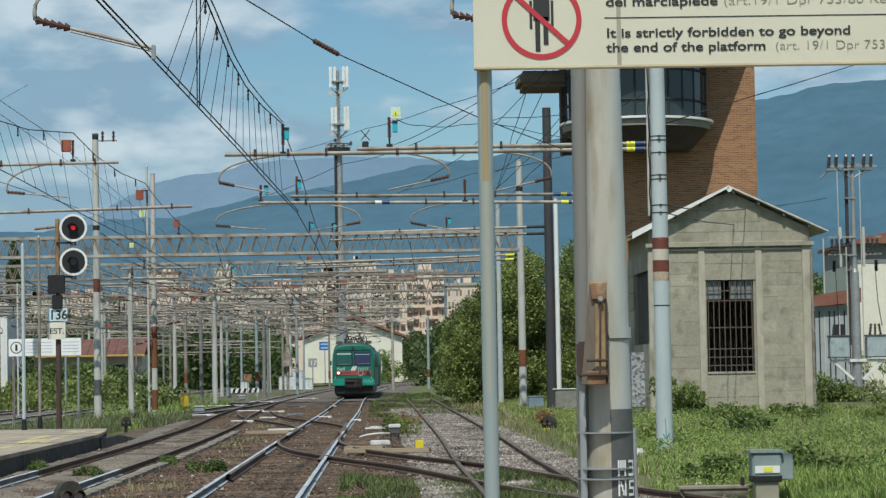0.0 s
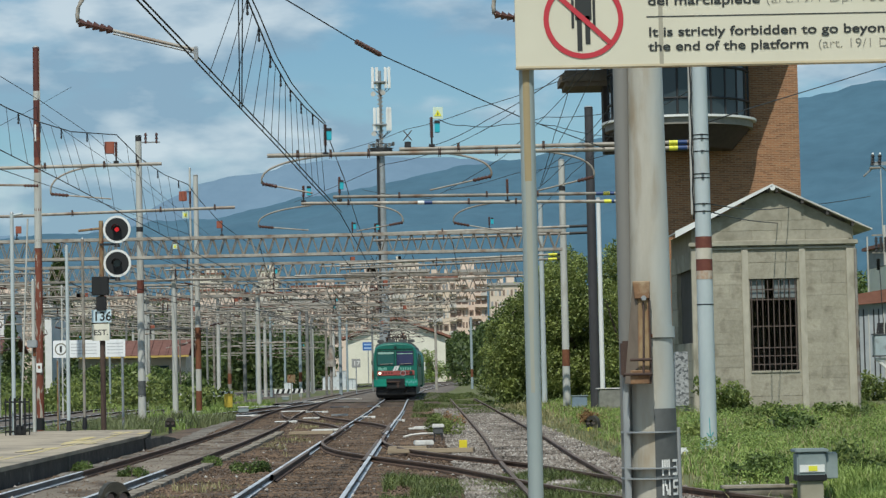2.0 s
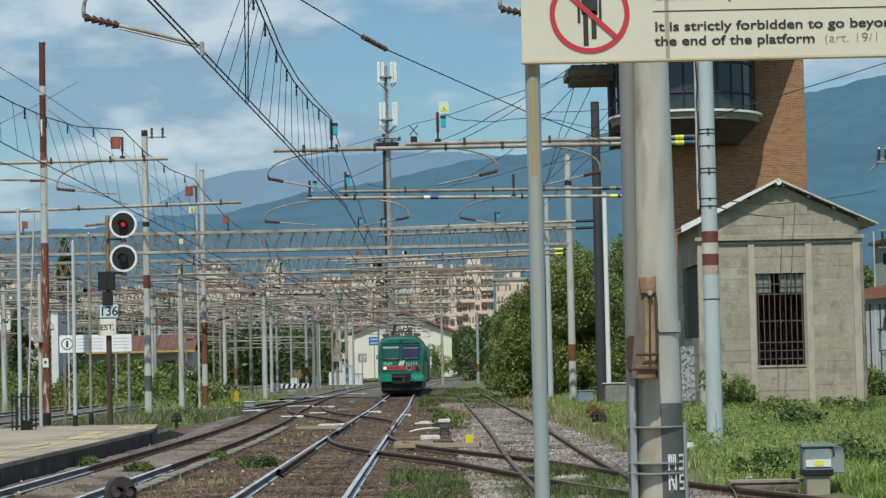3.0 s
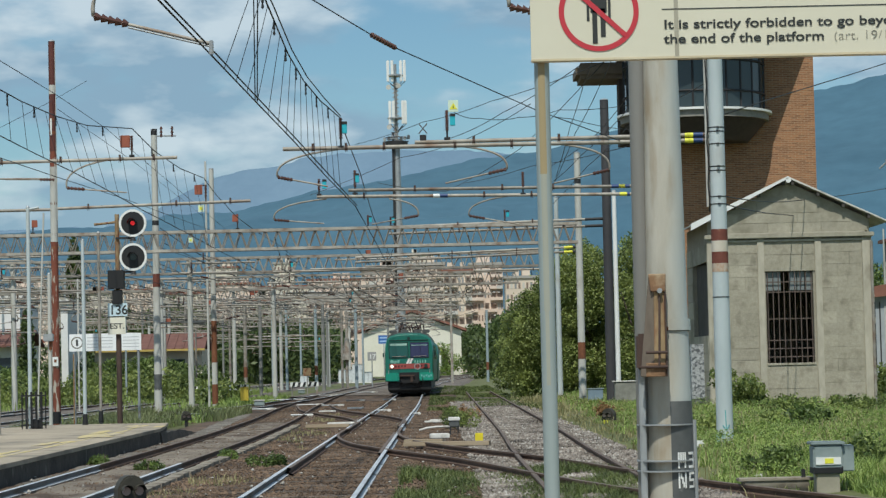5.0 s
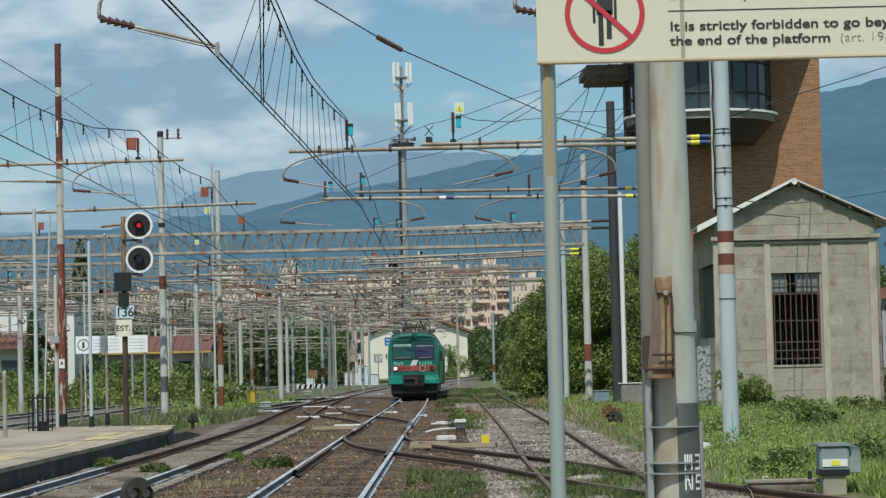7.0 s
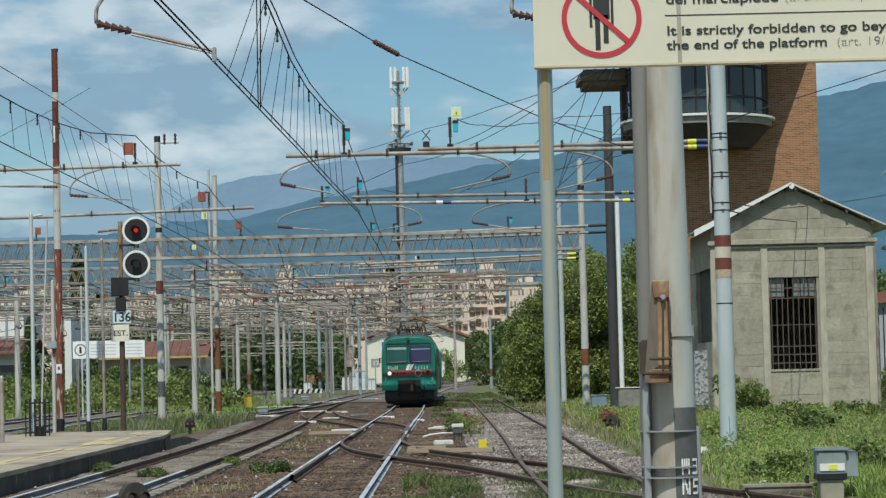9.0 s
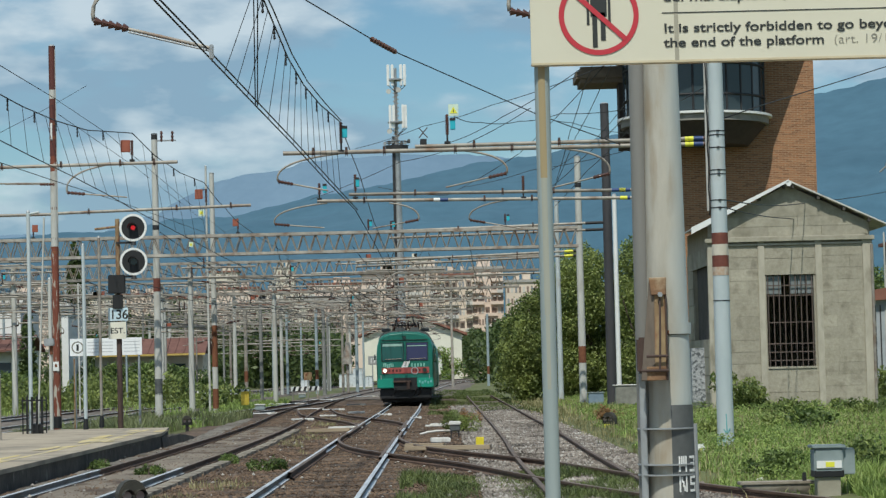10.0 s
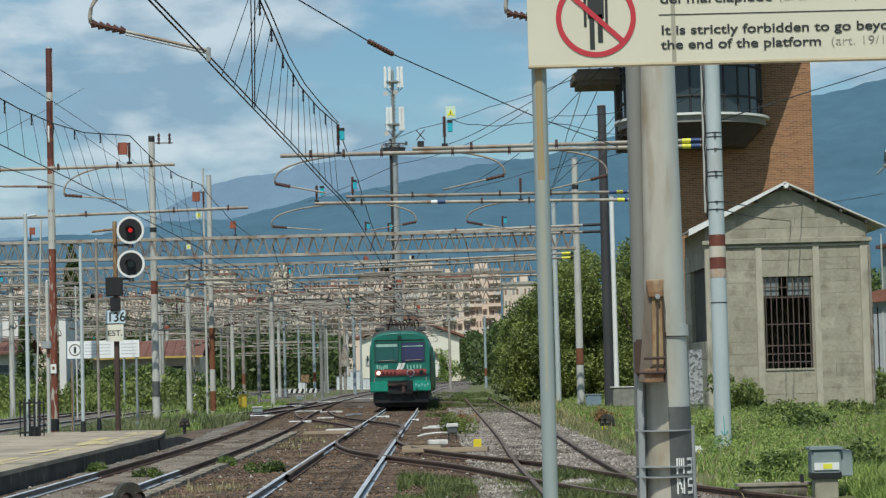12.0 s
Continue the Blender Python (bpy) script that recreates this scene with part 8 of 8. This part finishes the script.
def train():
    t = thing("train", "green electric multiple unit with red stripe and lit headlamp", "train", (-1.585, 159, 0))
    bm = B()
    loft(bm, [section(0.0, 1.36, 0.82, 3.50, 0.62), section(0.10, 1.405, 0.8, 3.57, 0.64), section(0.45, 1.42, 0.78, 3.62, 0.64), section(25, 1.42, 0.78, 3.62, 0.64)])
    body = part("body", bm, TRAINGREEN, t, "dark green car body")
    part("roof", loft(B(), [section(0.5, 1.30, 3.3, 3.68, 0.3), section(24.8, 1.30, 3.3, 3.68, 0.3)]), DARKFIELD, t, "grey roof")
    # windscreens with frames, wipers, pale sun blinds
    for x0, x1, m in ((-1.13, -0.07, TRAINGLASS), (0.09, 1.13, BLUEGLASS)):
        w = part("windscreen", box(B(), ((x0 + x1) / 2, -0.012, 2.60), (x1 - x0, 0.03, 0.86), 0, 0.012), m, t)
        part("seal", box(B(), ((x0 + x1) / 2, -0.002, 2.60), (x1 - x0 + 0.09, 0.025, 0.95), 0, 0.012), DARKSEAL, w)
        part("sun_blind", box(B(), ((x0 + x1) / 2, -0.033, 2.94 if x0 < 0 else 2.89), (x1 - x0 - 0.08, 0.008, 0.12 if x0 < 0 else 0.04)), PALEGREEN, w, "pale sun blind")
        part("wiper", tube(B(), (x0 + 0.15, -0.05, 2.23), (x1 - 0.1, -0.05, 2.26), 0.014, n=5), OLDGALV, w)
    part("centre_post", box(B(), (0.01, -0.02, 2.60), (0.10, 0.05, 0.95), 0, 0.015), TRAINGREEN, t)
    part("brow", box(B(), (0, -0.005, 3.18), (2.3, 0.05, 0.05), 0, 0.012), DARKSEAL, t)
    part("top_lamp", tube(B(), (0, -0.03, 3.30), (0, 0.02, 3.30), 0.09, n=14), DARKSEAL, t)
    # red stripe with lamps and a row of dark marks
    part("stripe", box(B(), (0.02, -0.012, 1.67), (2.36, 0.03, 0.30), 0, 0.008), TRAINRED, t, "faded red stripe")
    for x, lit in ((-1.0, True), (0.98, False)):
        lamp = part("headlamp", tube(B(), (x, -0.06, 1.67), (x, 0.0, 1.67), 0.095, n=20), plain("lit_lamp", (0.9, 0.85, 0.75), 0.2, 0, (1.0, 0.84, 0.66, 1.1)) if lit else DARKSEAL, t, "glowing white headlamp" if lit else "unlit headlamp")
        bm = tube(B(), (x, -0.07, 1.67), (x, 0.0, 1.67), 0.125, n=20, caps=False)
        part("bezel", bm, GALV, lamp)
    bm = B()
    n = 24
    for i in range(n):
        a0, a1 = 2 * math.pi * i / n, 2 * math.pi * (i + 1) / n
        bm.faces.new([bm.verts.new((0.48 + r * math.cos(a), -0.03, 1.65 + r * math.sin(a))) for r, a in ((0.19, a0), (0.19, a1), (0.14, a1), (0.14, a0))])
    part("round_emblem", bm, GALV, t)
    for x in (-0.78, -0.6, -0.42, -0.24, 0.42, 0.55, 0.72):
        part("stripe_mark", box(B(), (x, -0.03, 1.67), (0.10, 0.01, 0.12), 0, 0.004), plain("dark_red", (0.10, 0.02, 0.02), 0.6), t)
    # plain logo strokes and unreadable pale marks
    for x in (-0.06, 0.10):
        bm = B()
        prism(bm, [(x - 0.12, 1.82), (x + 0.02, 1.82), (x + 0.16, 2.12), (x + 0.02, 2.12)], -0.03, -0.01)
        part("logo_stroke", bm, WHITE, t)
    rr = random.Random(2)
    for k in range(11):
        x = -1.05 + k * 0.09 if k < 6 else 0.35 + (k - 6) * 0.15
        part("pale_mark", box(B(), (x, -0.012, 1.93 + rr.uniform(-0.03, 0.03)), (0.06, 0.012, 0.18)), MARKGREEN, t)
    # bright skirts, coupler, dark underframe
    for x in (-0.99, 1.0):
        part("skirt", box(B(), (x, 0.02, 1.04), (0.80, 0.2, 0.50), 0, 0.05), TEAL, t, "bright teal lower panel")
    for k in range(5):
        part("pale_mark", box(B(), (0.72 + k * 0.14, -0.085, 1.08 + 0.03 * (-1) ** k), (0.09, 0.01, 0.12)), MARKCYAN, t)
    # solid black block imitates the shade inside the coupler recess
    part("recess_shade_block", box(B(), (0, 0.12, 1.0), (1.15, 0.3, 0.62)), BLACK, t)
    part("underframe", box(B(), (0, 12.5, 0.52), (2.55, 24.6, 0.5), 0, 0.03), BLACK, t)
    part("rail_guard", box(B(), (0, 1.1, 0.40), (2.5, 0.5, 0.62), 0, 0.08), BLACK, t)
    part("inner_front", box(B(), (0, 0.75, 0.72), (2.5, 0.2, 0.5)), BLACK, t)
    bm = tube(B(), (0.15, -0.35, 0.95), (0.15, 0.2, 0.95), 0.07, n=10)
    box(bm, (0.15, -0.38, 0.9), (0.16, 0.16, 0.34), 0, 0.03)
    box(bm, (-0.15, -0.1, 1.12), (0.9, 0.12, 0.1), 0, 0.02)
    part("coupler", bm, DARKRUST, t)
    for x in (-0.5, 0.55, 0.75):
        part("hose", pipe(B(), [(x, -0.05, 1.0), (x + 0.04, -0.2, 0.75), (x - 0.05, -0.12, 0.5), (x - 0.12, 0.05, 0.45)], 0.03, 6), BLACK, t)
    for y in (3.2, 5.7, 18.5, 21.0):
        for x in (-0.75, 0.75):
            bm = tube(B(), (x - 0.065, y, 0.46), (x + 0.065, y, 0.46), 0.455, n=24)
            part("wheel", bm, DARKSTEEL, t)
        part("axle", tube(B(), (-0.75, y, 0.46), (0.75, y, 0.46), 0.09, n=8), BLACK, t)
    for k in range(9):
        for side in (-1, 1):
            part("side_window", box(B(), (side * 1.425, 3.4 + k * 2.3, 2.5), (0.02, 1.3, 0.85), 0, 0.008), TRAINGLASS, t)
    # mirrors and roof gear with a raised pantograph
    for side in (-1, 1):
        part("mirror", box(B(), (side * 1.50, 0.35, 2.35), (0.08, 0.12, 0.28), 0, 0.02), DARKSEAL, t)
        part("handrail", tube(B(), (side * 1.2, -0.05, 1.25), (side * 1.2, -0.05, 1.45), 0.02, n=6), GALV, t)
    for x, y in ((-0.55, 1.6), (0.55, 1.6), (-0.55, 3.2), (0.55, 3.2)):
        part("roof_insulator", insulator(B(), (x, y, 3.66), (x, y, 3.92), 0.09, 3), INSUL, t)
    for x in (-0.95, -0.25, 0.5, 1.0):
        part("roof_box", box(B(), (x, 1.0 + abs(x), 3.72), (0.45, 0.7, 0.2), 0, 0.04), DARKFIELD, t)
    pan = part("pantograph", box(B(), (0, 2.4, 3.95), (1.3, 1.9, 0.06)), DARKSTEEL, t)
    for side in (-1, 1):
        part("arm", tube(B(), (side * 0.5, 1.6, 3.98), (side * 0.42, 3.3, 4.16), 0.035, n=6), DARKSTEEL, pan)
        part("arm", tube(B(), (side * 0.42, 3.3, 4.16), (side * 0.4, 2.0, 4.34), 0.03, n=6), DARKSTEEL, pan)
        part("arm", tube(B(), (side * 0.5, 3.2, 3.98), (side * 0.45, 1.5, 4.16), 0.035, n=6), DARKSTEEL, pan)
        part("arm", tube(B(), (side * 0.45, 1.5, 4.16), (side * 0.4, 2.8, 4.34), 0.03, n=6), DARKSTEEL, pan)
    part("contact_bow", pipe(B(), [(-0.95, 2.4, 4.24), (-0.7, 2.4, 4.38), (0.7, 2.4, 4.38), (0.95, 2.4, 4.24)], 0.03, 6), DARKSTEEL, pan)
    for k in range(8):
        x = -0.6 + k * 0.17
        part("roof_cable", pipe(B(), [(x, 1.2, 3.7), (x + 0.12, 1.5, 4.05 + 0.12 * math.sin(k * 2.0)), (x + 0.25, 2.1, 4.1), (x + 0.3, 2.6, 3.75)], 0.03, 5), DARKRUST, pan)
    # the second car
    part("second_body", loft(B(), [section(25.6, 1.42, 0.6, 3.62, 0.64), section(49, 1.42, 0.6, 3.62, 0.64)]), TRAINGREEN, t)
    part("gangway", box(B(), (0, 25.3, 2.0), (1.2, 0.8, 2.2)), BLACK, t)
    return t


TRAINGLASS = plain("teal_tinted_glass", (0.02, 0.10, 0.095), 0.12)
BLUEGLASS = plain("blue_tinted_glass", (0.04, 0.045, 0.115), 0.15)
DARKSEAL = plain("dark_seal", (0.01, 0.035, 0.03), 0.6)
PALEGREEN = plain("pale_green_blind", (0.32, 0.5, 0.44), 0.6)
MARKCYAN = plain("pale_cyan_mark", (0.16, 0.42, 0.40), 0.6)
MARKGREEN = plain("pale_green_mark", (0.24, 0.52, 0.43), 0.6)
TRAINRED = surface("faded_red_paint", (0.26, 0.05, 0.045), (0.42, 0.10, 0.085), 6, 2, 0.6)
TRAIN = train()


def motions():
    rows = [(0.0, 159), (1.0, 155), (2.0, 151.2), (3.0, 147.4), (4.0, 143.2), (5.0, 138.8), (6.0, 134.6), (7.0, 130.6), (8.0, 126.5), (9.0, 122.4), (10.0, 118.3), (11.0, 114.1), (12.0, 110)]
    walk(TRAIN, [(t, pose(-1.585, y, 0, 0, 0, -0.62 + 0.028 * t)) for t, y in rows])


motions()
